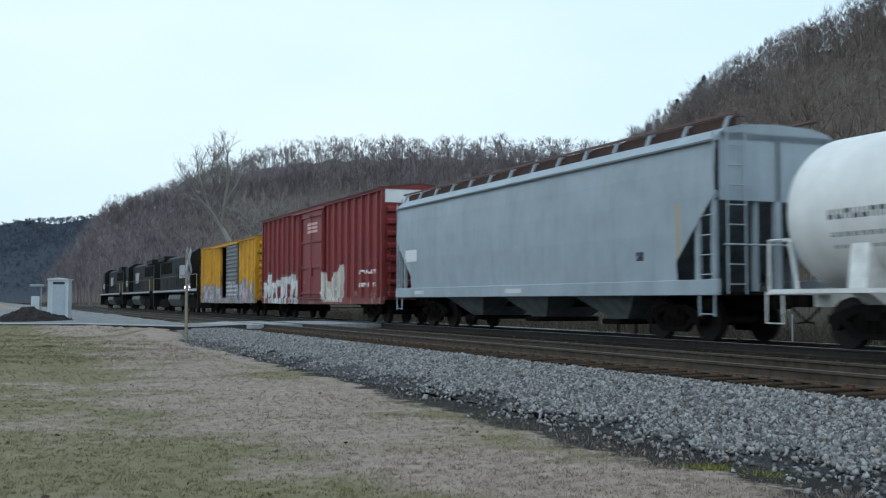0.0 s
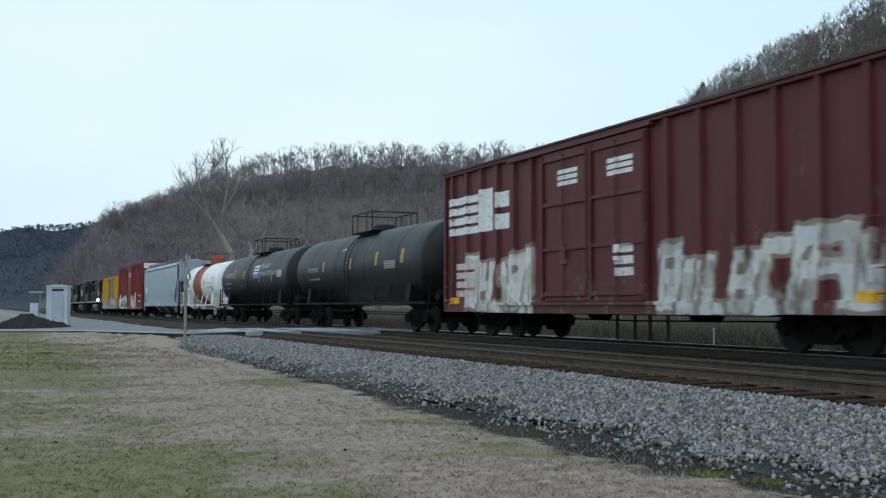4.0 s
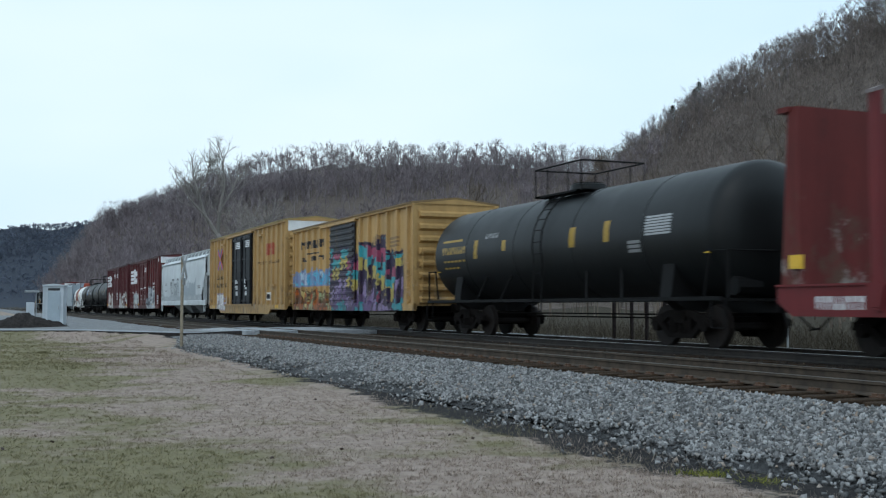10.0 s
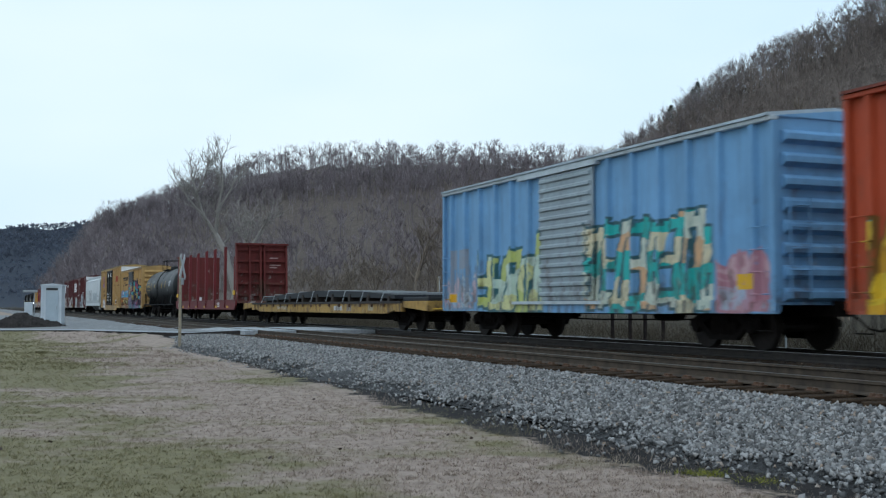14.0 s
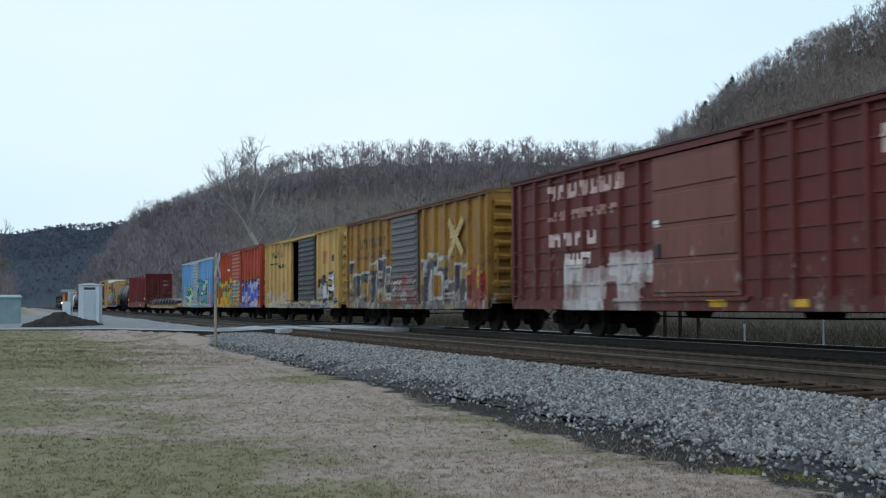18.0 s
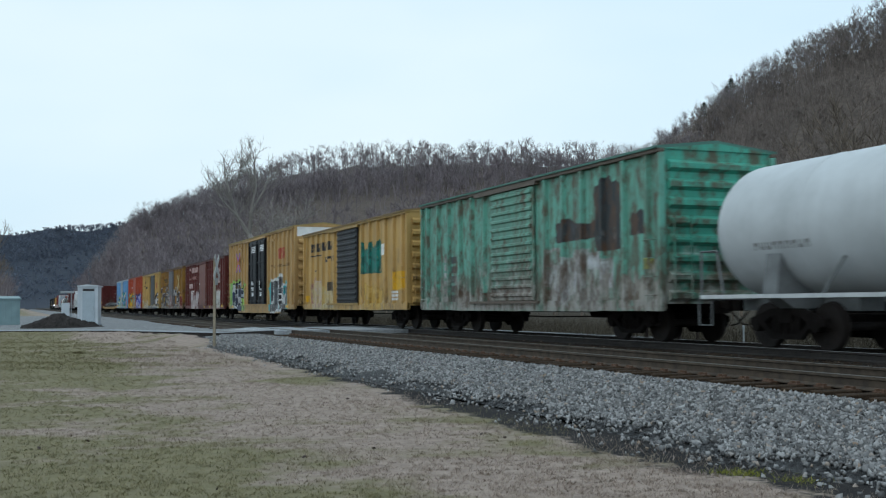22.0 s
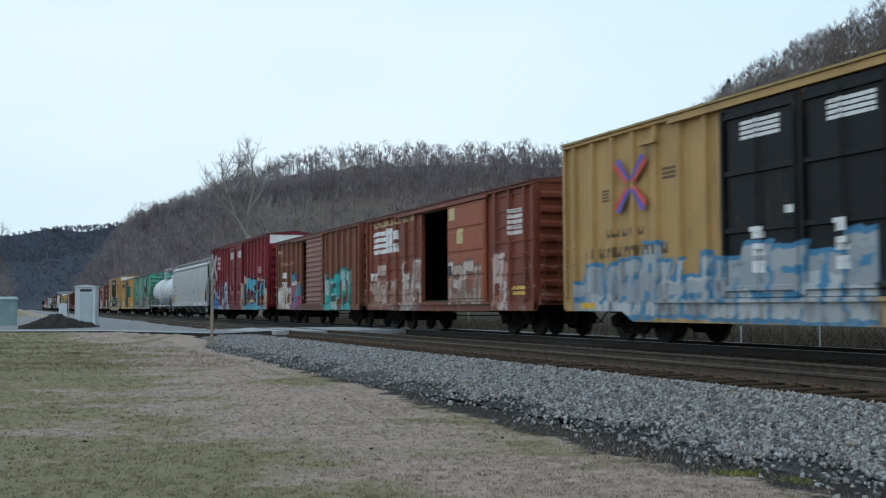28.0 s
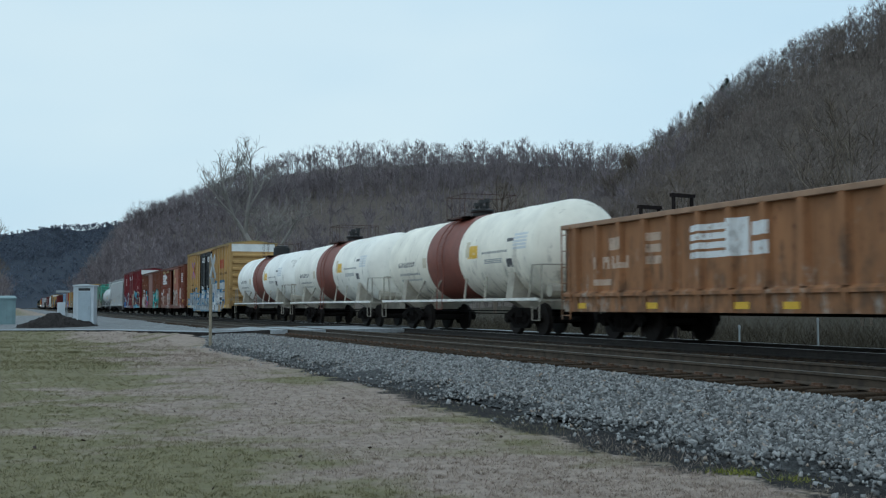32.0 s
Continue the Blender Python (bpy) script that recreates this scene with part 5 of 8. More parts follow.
    both_sides("door_track", Shape().box(-1.64, -1.50, lo_y - 0.3, hi_y + (hi_y - lo_y) * 0.55, 0.93, 1.01), edge_mat, root)
    both_sides("door_rail", Shape().box(-1.66, -1.50, lo_y - 0.2, hi_y + (hi_y - lo_y) * 0.4, hi - 0.08, hi + 0.02), edge_mat, root)
    # roof and ends
    roof = Shape().prism([(-1.66, top + 0.002), (0, top + 0.17), (1.66, top + 0.002), (1.66, top - 0.05), (-1.66, top - 0.05)], -h + 0.02, h - 0.02)
    rf = part("roof", roof, roof_mat, root)
    n = round(L / 1.25)
    for k in range(n + 1):
        y = -h + 0.1 + (L - 0.2) * k / n
        part("roof_seam", Shape().prism([(-1.68, top + 0.005), (0, top + 0.20), (1.68, top + 0.005), (1.68, top - 0.03), (-1.68, top - 0.03)], y - 0.035, y + 0.035), roof_mat, rf)
    cap = 0.62 if white_end else 0.22
    for s in (1, -1):
        y = s * (h - 0.04)
        end = part("end_wall", Shape().box(-1.46, 1.46, min(y, y - s * 0.05), max(y, y - s * 0.05), 0.9, top), end_mat, root)
        n = 8
        for k in range(n):
            z = 1.08 + (top - 1.3 - cap) * k / (n - 1)
            q = [(y, z - 0.13), (y + s * 0.13, z - 0.05), (y + s * 0.13, z + 0.06), (y, z + 0.14)]
            part("end_corrugation", Shape().prism(q, -1.36, 1.36, "x"), end_mat, end)
        g = sorted((s * (h - 0.06), s * (h - 0.004)))
        part("end_gable", Shape().prism([(-1.5, top - 0.06), (1.5, top - 0.06), (1.5, top - 0.052), (0, top + 0.125), (-1.5, top - 0.052)], *g), end_mat, end)
        if white_end:
            part("end_stripe", Shape().box(-1.47, 1.47, min(y, y + s * 0.02), max(y, y + s * 0.02), top - 0.56, top - 0.02), WHITE_PAINT, root, "white high-car panel across the end")
            if seed == 54 and s < 0:
                part("corner_stripe", Shape().box(-1.605, -1.50, y, y + 0.35, top - 0.46, top - 0.16), WHITE_PAINT, root, "white corner stripe")
        lad = part("end_ladder", Shape().rod((-1.3, y + s * 0.16, 1.0), (-1.3, y + s * 0.16, 2.9), 0.018).rod((-0.85, y + s * 0.16, 1.0), (-0.85, y + s * 0.16, 2.9), 0.018), end_mat, root)
        for k in range(5):
            part("rung", Shape().rod((-1.3, y + s * 0.16, 1.15 + k * 0.4), (-0.85, y + s * 0.16, 1.15 + k * 0.4), 0.014, 5), end_mat, lad)
        for k in range(4):
            both_sides("grab_iron", Shape().path([(-1.6, s * h - s * 0.16, 1.1 + k * 0.42), (-1.67, s * h - s * 0.16, 1.1 + k * 0.42), (-1.67, s * h - s * 0.62, 1.1 + k * 0.42), (-1.6, s * h - s * 0.62, 1.1 + k * 0.42)], 0.013), body, root, far=False)
        both_sides("step", Shape().path([(-1.54, s * h - s * 0.12, 0.78), (-1.54, s * h - s * 0.12, 0.42), (-1.54, s * h - s * 0.55, 0.42), (-1.54, s * h - s * 0.55, 0.78)], 0.018), STEEL_DARK, root)
    part("brake_wheel", Shape().lathe([(-0.02, 0.22), (-0.02, 0.27), (0.02, 0.27), (0.02, 0.22)], (0.6, -h - 0.2, 1.75), 14), STEEL_DARK, root)
    # underframe
    part("center_sill", Shape().box(-0.2, 0.2, -h - 0.05, h + 0.05, 0.68, 0.97), STEEL_DARK, root)
    part("brake_cylinder", Shape().rod((-0.7, 1.0, 0.72), (-0.7, 1.7, 0.72), 0.16, 10), STEEL_DARK, root)
    part("air_tank", Shape().rod((0.7, -1.6, 0.72), (0.7, -0.7, 0.72), 0.2, 10), STEEL_DARK, root)
    part("brake_rod", Shape().path([(-0.5, -h + 3.0, 0.6), (-0.5, 0, 0.55), (-0.5, h - 3.0, 0.6)], 0.02), STEEL_DARK, root)
    running_gear(root, L, 2.25 if L < 17 else 2.6)
    if extra:
        extra(root, body)
    return root


WHITE_INK, BLACK_INK = (0.72, 0.73, 0.74), (0.03, 0.03, 0.035)


def herald(y0, y1, z0, z1):
    """Stripes and two solid blocks in white, an emblem without letters."""
    m = y1 - (y1 - y0) * 0.52
    w = (y1 - m)
    return [(m + 0.02, y1, z0, z1, WHITE_INK, -4), (y0 + (m - y0) * 0.52, m, z0, z1, WHITE_INK, 0), (y0, y0 + (m - y0) * 0.45, z0, z1, WHITE_INK, -2)]


GRAFF_GREY = [(0.42, 0.45, 0.48), (0.55, 0.58, 0.6), (0.33, 0.36, 0.4)]
TEXT = lambda y0, y1, z0, ink=WHITE_INK, n=9, h=0.16: (y0, y1, z0, z0 + h, ink, n)

RED_BOX = (0.10, 0.025, 0.028)
YEL_BOX = (0.43, 0.272, 0.11)

boxcar("yellow_boxcar", 74.68, 58.6, 4.4, (0.62, 0.33, 0.03), "orange-yellow boxcar with its grey door slid half open", [(-3.6, -0.5)], opening=(-0.5, 1.77), door_color=(0.16, 0.17, 0.18), rust=0.35, seed=1,
       tags=[(-7.8, 7.8, 0.7, 2.1, 3, [(0.5, 0.47, 0.5), (0.6, 0.4, 0.45), (0.45, 0.48, 0.55)], (0.3, 0.28, 0.3), 1.3)])
boxcar("red_boxcar", 56.95, 38.05, 5.08, (0.21, 0.037, 0.038), "tall red boxcar with white tags and white end panel", [(-2.0, 1.6)], 0.92, door_kind="plug", white_end=True, seed=2, rust=0.2,
       marks=[(-1.0, 0.6, 3.9, 4.4, (0.6, 0.4, 0.38), -3), TEXT(-8.6, -6.4, 1.9, WHITE_INK, 5), TEXT(-8.6, -6.4, 1.4, WHITE_INK, 4)],
       tags=[(2.2, 9.0, 0.7, 2.0, 11, [WHITE_INK, (0.62, 0.63, 0.64)], (0.2, 0.12, 0.12), 0.9), (-4.6, -1.6, 0.8, 2.3, 12, [(0.66, 0.64, 0.6), (0.55, 0.5, 0.46)], (0.5, 0.45, 0.4), 1.5)])
boxcar("brown_red_boxcar", -34.2, -53.0, 5.1, RED_BOX, "tall oxide-red boxcar with a white striped emblem and grey graffiti", [(-2.2, 0.3), (0.3, 2.77)], 1.15, door_kind="plug", white_end=False, seed=3,
       marks=herald(4.9, 9.2, 3.1, 4.35) + [(-1.6, -0.5, 3.95, 4.4, WHITE_INK, -3), (0.9, 1.9, 3.95, 4.4, WHITE_INK, -3), (-1.6, -0.9, 1.6, 2.4, WHITE_INK, -3), (7.2, 8.6, 1.2, 2.3, (0.6, 0.5, 0.5), -4), TEXT(-8.9, -8.3, 0.95, YELLOW_INK := (0.7, 0.42, 0.03), 0, 0.2), TEXT(8.4, 9.1, 0.98, YELLOW_INK, 0, 0.2)],
       tags=[(3.3, 7.9, 0.75, 2.4, 21, [(0.62, 0.62, 0.6), (0.5, 0.5, 0.47), (0.68, 0.68, 0.66)], (0.28, 0.2, 0.18), 0.9), (-9.0, -2.4, 0.75, 2.2, 22, [(0.55, 0.57, 0.58), (0.42, 0.42, 0.4), (0.62, 0.62, 0.6)], (0.25, 0.2, 0.18), 0.8)])
boxcar("brown_red_boxcar", -55.1, -73.8, 5.05, (0.11, 0.026, 0.026), "tall oxide-red boxcar with striped emblem and grey graffiti", [(-2.7, -0.35), (-0.35, 2.1)], 1.25, door_kind="plug", white_end=True, seed=54,
       marks=herald(4.4, 8.9, 3.05, 4.4) + [(-2.1, -0.85, 3.95, 4.35, WHITE_INK, -3), (0.5, 1.7, 2.45, 2.55, WHITE_INK, 0), (-1.9, -0.5, 2.5, 2.6, WHITE_INK, 0), (-1.2, -0.7, 1.5, 2.3, WHITE_INK, -3), (1.0, 1.4, 1.5, 2.3, WHITE_INK, -3), TEXT(7.4, 8.3, 2.1), TEXT(7.2, 8.3, 1.7), TEXT(7.2, 8.3, 1.2), TEXT(-7.3, -5.6, 2.75, WHITE_INK, 5), TEXT(-7.3, -5.6, 2.45, WHITE_INK, 5), TEXT(-7.3, -5.6, 2.1, WHITE_INK, 5), (-8.8, -8.0, 1.1, 1.9, WHITE_INK, -4), TEXT(-3.4, -2.9, 1.0, YELLOW_INK, 0), TEXT(-5.6, -5.1, 1.0, YELLOW_INK, 0), TEXT(3.4, 3.9, 1.0, YELLOW_INK, 0)],
       tags=[(3.4, 6.6, 0.72, 1.95, 31, [(0.45, 0.5, 0.52), (0.56, 0.6, 0.6)], (0.3, 0.25, 0.25), 1.2), (-7.2, -2.2, 0.7, 2.3, 34, GRAFF_GREY, (0.16, 0.17, 0.19), 1.0)])

TALL_MARKS = [(-6.9, -5.0, 3.5, 4.1, (0.36, 0.08, 0.05), 3), (-7.9, -3.7, 3.05, 3.22, (0.2, 0.12, 0.05), 14), (4.6, 8.2, 2.04, 2.28, (0.12, 0.08, 0.04), 9), (5.6, 7.4, 2.52, 2.72, (0.12, 0.08, 0.04), 5), (7.15, 7.5, 3.42, 3.74, (0.12, 0.08, 0.04), -4), (4.25, 4.8, 3.7, 4.0, (0.12, 0.08, 0.04), -3), (-6.2, -5.7, 1.2, 1.6, (0.75, 0.75, 0.75), 0), (-6.1, -5.8, 1.28, 1.52, BLACK_INK, 0), (-8.0, -7.3, 0.8, 0.95, (0.7, 0.42, 0.03), 0), (7.8, 8.5, 0.8, 0.95, (0.7, 0.42, 0.03), 0)]
TALL_DOOR_MARKS = [(-1.9, -0.7, 4.15, 4.55, WHITE_INK, -4), (0.6, 1.8, 4.15, 4.55, WHITE_INK, -4), (-1.2, -0.85, 1.5, 2.5, WHITE_INK, -3), (1.1, 1.5, 1.5, 2.5, WHITE_INK, -3), (0.2, 0.5, 2.6, 2.75, WHITE_INK, 0)]


def cross_emblem(root, body):
    """The painted cross of two arrows: red and blue bars, laid on the posts."""
    red, blue = plain("red_arrow_paint", (0.55, 0.06, 0.03), 0.5), plain("blue_arrow_paint", (0.10, 0.08, 0.42), 0.5)
    c = Vector((-1.612, 5.98, 3.72))
    for sy in (-1, 1):
        for sz in (-1, 1):
            d = Vector((0, sy * 0.66, sz * 0.60))
            w = Vector((0, -d.z, d.y)).normalized() * 0.16
            side = w if w.y * sy > 0 else -w
            for k, (m, off) in enumerate(((red, side), (blue, -side))):
                a = c + d * 0.12
                q = [a, c + d, c + d * 0.9 + off, c + off * 0.6 + d * 0.16]
                x = -0.002 * (k + 2 * (sy > 0) + 4 * (sz > 0))
                part("emblem_bar", Shape().add([(p.x + x, p.y, p.z) for p in q] + [(p.x + x - 0.004, p.y, p.z) for p in q], [(0, 1, 2, 3), (7, 6, 5, 4), (0, 4, 5, 1), (1, 5, 6, 2), (2, 6, 7, 3), (3, 7, 4, 0)]), m, root)
    for y in (-4.4, 5.2, -7.1):
        part("roof_eave_box", Shape().box(-1.68, -1.58, y - 0.35, y + 0.35, 4.55 if y != -7.1 else 1.9, 4.66 if y != -7.1 else 2.0), body, root)


def faded_cross(root, body):
    """A worn pale cross where the emblem was."""
    pale = plain("faded_cross_paint", (0.42, 0.32, 0.13), 0.7, 0.0, 0.35, 6)
    for s in (-1, 1):
        d, w = Vector((0, s * 0.62, 0.58)), Vector((0, -0.09, s * 0.095))
        c = Vector((-1.61 - 0.004 * (s > 0), -5.15, 3.1))
        q = [c - d - w, c + d - w, c + d + w, c - d + w]
        part("emblem_bar", Shape().add([tuple(p) for p in q] + [(p.x - 0.003, p.y, p.z) for p in q], [(0, 1, 2, 3), (7, 6, 5, 4), (0, 4, 5, 1), (1, 5, 6, 2), (2, 6, 7, 3), (3, 7, 4, 0)]), pale, root)


def tall_yellow(front, rear, seed, tags, label):
    boxcar("tall_yellow_boxcar", front, rear, 5.1, YEL_BOX, label, [(-2.25, 0.05), (0.05, 2.45)], 0.95, marks=TALL_MARKS + TALL_DOOR_MARKS, tags=tags, door_color=(0.008, 0.0085, 0.0105), door_kind="plug", white_end=True, seed=seed, rust=0.12, belly=0.22, rust_color=(0.30, 0.17, 0.05), extra=cross_emblem, roof_color=(0.30, 0.22, 0.08))


SILVER = [(0.52, 0.55, 0.57), (0.66, 0.68, 0.7), (0.45, 0.48, 0.52)]
tall_yellow(-95.5, -114.2, 61, [(4.6, 7.2, 0.72, 1.6, 41, [(0.68, 0.68, 0.68), (0.6, 0.6, 0.62)], (0.35, 0.3, 0.35), 0.7)], "tall tan-yellow boxcar with black doors and small white tag")
boxcar("yellow_boxcar", -115.6, -131.1, 4.44, (0.455, 0.287, 0.112), "yellow boxcar with dark door, covered in teal and purple graffiti", [(-1.4, 1.8)], 0.95, door_color=(0.03, 0.03, 0.035), seed=7, rust=0.12, rust_color=(0.3, 0.18, 0.06),
       marks=[(3.0, 6.4, 3.45, 3.8, BLACK_INK, 7), (3.4, 5.6, 3.2, 3.26, BLACK_INK, 0), (3.0, 6.5, 2.9, 3.1, BLACK_INK, 3), (-4.2, -3.3, 3.2, 3.5, (0.25, 0.16, 0.08), 4), (-6.2, -5.2, 3.0, 3.4, (0.25, 0.16, 0.08), -3)],
       tags=[(-6.6, 1.7, 0.64, 3.2, 51, [(0.06, 0.05, 0.10), (0.05, 0.27, 0.30), (0.14, 0.10, 0.22), (0.32, 0.28, 0.42), (0.08, 0.05, 0.12), (0.06, 0.34, 0.37), (0.34, 0.08, 0.14)], (0.03, 0.02, 0.05), 0.8),
             (1.9, 7.6, 1.75, 2.6, 52, [(0.1, 0.4, 0.6), (0.5, 0.6, 0.7), (0.45, 0.4, 0.6), (0.15, 0.5, 0.62)], (0.2, 0.25, 0.4), 0.7), (1.9, 7.6, 0.65, 1.8, 53, [(0.5, 0.13, 0.02), (0.42, 0.10, 0.03), (0.35, 0.4, 0.22), (0.6, 0.5, 0.2)], (0.12, 0.06, 0.03), 0.7)])
boxcar("blue_boxcar", -200.0, -215.6, 4.47, (0.16, 0.33, 0.55), "sky-blue boxcar with pale louvred door and teal-yellow graffiti", [(-1.36, 1.37)], 0.97, door_color=(0.30, 0.36, 0.40), seed=8, rust=0.14, roof_color=(0.35, 0.42, 0.48), edge=(0.42, 0.48, 0.52),
       marks=[(6.0, 7.3, 1.3, 2.6, (0.24, 0.28, 0.34), 3), (-7.2, -6.6, 1.2, 1.5, (0.65, 0.38, 0.02), 0), (6.9, 7.4, 1.0, 1.25, (0.65, 0.38, 0.02), 0)],
       tags=[(1.2, 5.3, 0.75, 2.55, 61, [(0.45, 0.50, 0.16), (0.6, 0.6, 0.3), (0.5, 0.62, 0.55)], (0.04, 0.12, 0.14), 0.8), (-5.9, -0.9, 0.72, 2.85, 62, [(0.03, 0.36, 0.34), (0.62, 0.55, 0.38), (0.04, 0.42, 0.40), (0.6, 0.36, 0.2), (0.55, 0.58, 0.5)], (0.04, 0.10, 0.12), 0.62), (5.4, 7.7, 0.75, 1.9, 64, [(0.45, 0.5, 0.55), (0.5, 0.36, 0.4), (0.3, 0.42, 0.55)], (0.2, 0.3, 0.42), 0.6), (-7.6, -6.0, 0.75, 2.2, 63, [(0.5, 0.33, 0.36), (0.35, 0.4, 0.5)], (0.4, 0.2, 0.25), 0.9)])
boxcar("orange_red_boxcar", -217.4, -233.2, 4.5, (0.36, 0.062, 0.025), "orange-red boxcar with a ribbed door and yellow graffiti", [(-1.75, 1.3)], 0.95, door_color=(0.36, 0.075, 0.04), seed=9, rust=0.15,
       marks=[(1.32, 1.72, 1.0, 4.3, (0.22, 0.20, 0.17), 0), (2.4, 2.9, 3.2, 3.35, WHITE_INK, 0)],
       tags=[(1.7, 7.5, 0.7, 2.6, 71, [(0.62, 0.34, 0.02), (0.66, 0.45, 0.03), (0.5, 0.26, 0.02), (0.60, 0.40, 0.04), (0.03, 0.38, 0.36)], (0.16, 0.08, 0.02), 0.85), (-1.6, 1.2, 0.8, 2.4, 72, [(0.03, 0.4, 0.38), (0.6, 0.4, 0.05), (0.5, 0.3, 0.1)], (0.06, 0.08, 0.08), 0.8), (-7.8, -1.9, 0.7, 2.3, 73, [(0.12, 0.14, 0.5), (0.4, 0.42, 0.6), (0.06, 0.08, 0.3), (0.5, 0.5, 0.62)], (0.03, 0.03, 0.1), 0.9)])
boxcar("pale_yellow_boxcar", -234.6, -250.3, 4.45, (0.475, 0.312, 0.105), "pale yellow boxcar with its dark ribbed door slid open", [(-3.6, -0.4)], 0.98, opening=(-0.4, 1.66), door_color=(0.05, 0.055, 0.06), seed=10, rust=0.16, rust_color=(0.3, 0.18, 0.07),
       marks=[(3.4, 6.3, 3.5, 3.85, BLACK_INK, 7), (4.6, 6.4, 3.15, 3.22, BLACK_INK, 0), (2.6, 4.4, 2.9, 3.1, BLACK_INK, 3), (-5.6, -4.6, 2.8, 3.4, (0.4, 0.15, 0.08), 2), (-6.9, -6.4, 2.9, 3.2, BLACK_INK, 0)],
       tags=[(-7.3, -4.2, 0.75, 2.3, 81, [(0.05, 0.05, 0.06), (0.6, 0.6, 0.6), (0.35, 0.35, 0.4)], (0.03, 0.03, 0.03), 0.7), (-7.5, 4.5, 0.68, 1.05, 82, [(0.05, 0.08, 0.14), (0.5, 0.5, 0.5), (0.5, 0.36, 0.1)], (0.1, 0.1, 0.1), 0.5), (2.2, 7.4, 0.75, 1.5, 83, [(0.5, 0.42, 0.3), (0.45, 0.38, 0.28)], (0.4, 0.32, 0.2), 0.8)])
boxcar("ochre_boxcar", -251.6, -267.1, 4.42, (0.285, 0.15, 0.03), "weathered ochre boxcar with grey ribbed door, black-white graffiti", [(-1.42, 1.5)], 0.98, door_color=(0.12, 0.12, 0.13), seed=11, rust=0.42, rust_color=(0.14, 0.06, 0.025), edge=(0.12, 0.05, 0.03), worn=0.95, extra=faded_cross,
       marks=[(2.4, 6.2, 3.2, 3.6, (0.1, 0.07, 0.03), 6), (2.0, 6.6, 2.75, 3.05, (0.12, 0.08, 0.04), 5), (-5.0, -4.4, 2.5, 3.7, (0.5, 0.42, 0.25), -2)],
       tags=[(1.7, 7.6, 0.65, 2.45, 91, [(0.03, 0.033, 0.045), (0.05, 0.055, 0.07), (0.025, 0.025, 0.03), (0.30, 0.19, 0.035)], (0.42, 0.43, 0.44), 1.05), (-6.2, -1.5, 0.65, 2.45, 92, [(0.03, 0.033, 0.045), (0.05, 0.055, 0.07), (0.025, 0.025, 0.03), (0.30, 0.19, 0.035)], (0.42, 0.43, 0.44), 1.05), (-1.4, 1.5, 0.8, 2.0, 93, [(0.5, 0.48, 0.48), (0.3, 0.03, 0.03), (0.2, 0.2, 0.2)], (0.1, 0.02, 0.02), 0.6), (-7.6, -6.0, 0.75, 2.2, 94, [(0.35, 0.03, 0.02), (0.55, 0.36, 0.02), (0.3, 0.05, 0.03)], (0.2, 0.02, 0.02), 0.7)])
boxcar("maroon_boxcar", -268.9, -287.7, 4.42, (0.118, 0.028, 0.024), "long maroon boxcar with gridded side panels and faded white lettering", [(-1.4, 1.84)], 0.92, door_color=(0.18, 0.066, 0.05), door_kind="panel", rows=7, seed=12, rust=0.3, rust_color=(0.08, 0.03, 0.02),
       marks=[(3.2, 7.4, 3.65, 4.05, (0.5, 0.36, 0.34), 7), (3.4, 7.4, 3.1, 3.35, (0.36, 0.2, 0.18), 6), (4.6, 7.2, 2.4, 2.75, (0.6, 0.48, 0.46), 4), (4.9, 6.2, 1.9, 2.2, (0.7, 0.66, 0.64), 3), (-7.2, -5.0, 3.4, 3.9, (0.5, 0.38, 0.36), 3), (-7.0, -5.2, 2.6, 2.95, (0.5, 0.4, 0.38), 3), (1.5, 1.75, 2.6, 2.75, (0.8, 0.8, 0.8), 0), (-8.8, -8.0, 0.85, 1.1, (0.65, 0.4, 0.03), 0), (-0.9, -0.3, 0.8, 0.95, (0.65, 0.4, 0.03), 0), (-3.4, -2.9, 0.8, 0.95, (0.65, 0.4, 0.03), 0)],
       tags=[(1.9, 6.3, 0.66, 1.85, 101, [(0.48, 0.43, 0.43), (0.40, 0.34, 0.34), (0.54, 0.51, 0.51)], (0.4, 0.3, 0.3), 1.1), (-7.5, -5.3, 0.86, 1.95, 102, [(0.6, 0.6, 0.58), (0.5, 0.52, 0.5)], (0.25, 0.14, 0.12), 1.3)])
tall_yellow(-289.5, -308.3, 62, [(4.0, 9.0, 0.62, 2.7, 113, [(0.35, 0.55, 0.14), (0.30, 0.5, 0.2), (0.38, 0.58, 0.12)], (0.3, 0.5, 0.12), 1.2), (4.3, 8.7, 0.62, 2.35, 111, [(0.05, 0.06, 0.10), (0.42, 0.46, 0.5), (0.04, 0.06, 0.14), (0.58, 0.6, 0.62)], (0.02, 0.025, 0.04), 0.75), (-7.7, -3.0, 0.62, 2.55, 114, [(0.05, 0.40, 0.44), (0.06, 0.36, 0.40)], (0.05, 0.38, 0.42), 1.2), (-7.3, -3.3, 0.62, 2.35, 112, [(0.03, 0.03, 0.035), (0.05, 0.05, 0.06), (0.10, 0.11, 0.12)], (0.60, 0.62, 0.63), 1.1)], "tall tan-yellow boxcar with black doors, green and teal graffiti")
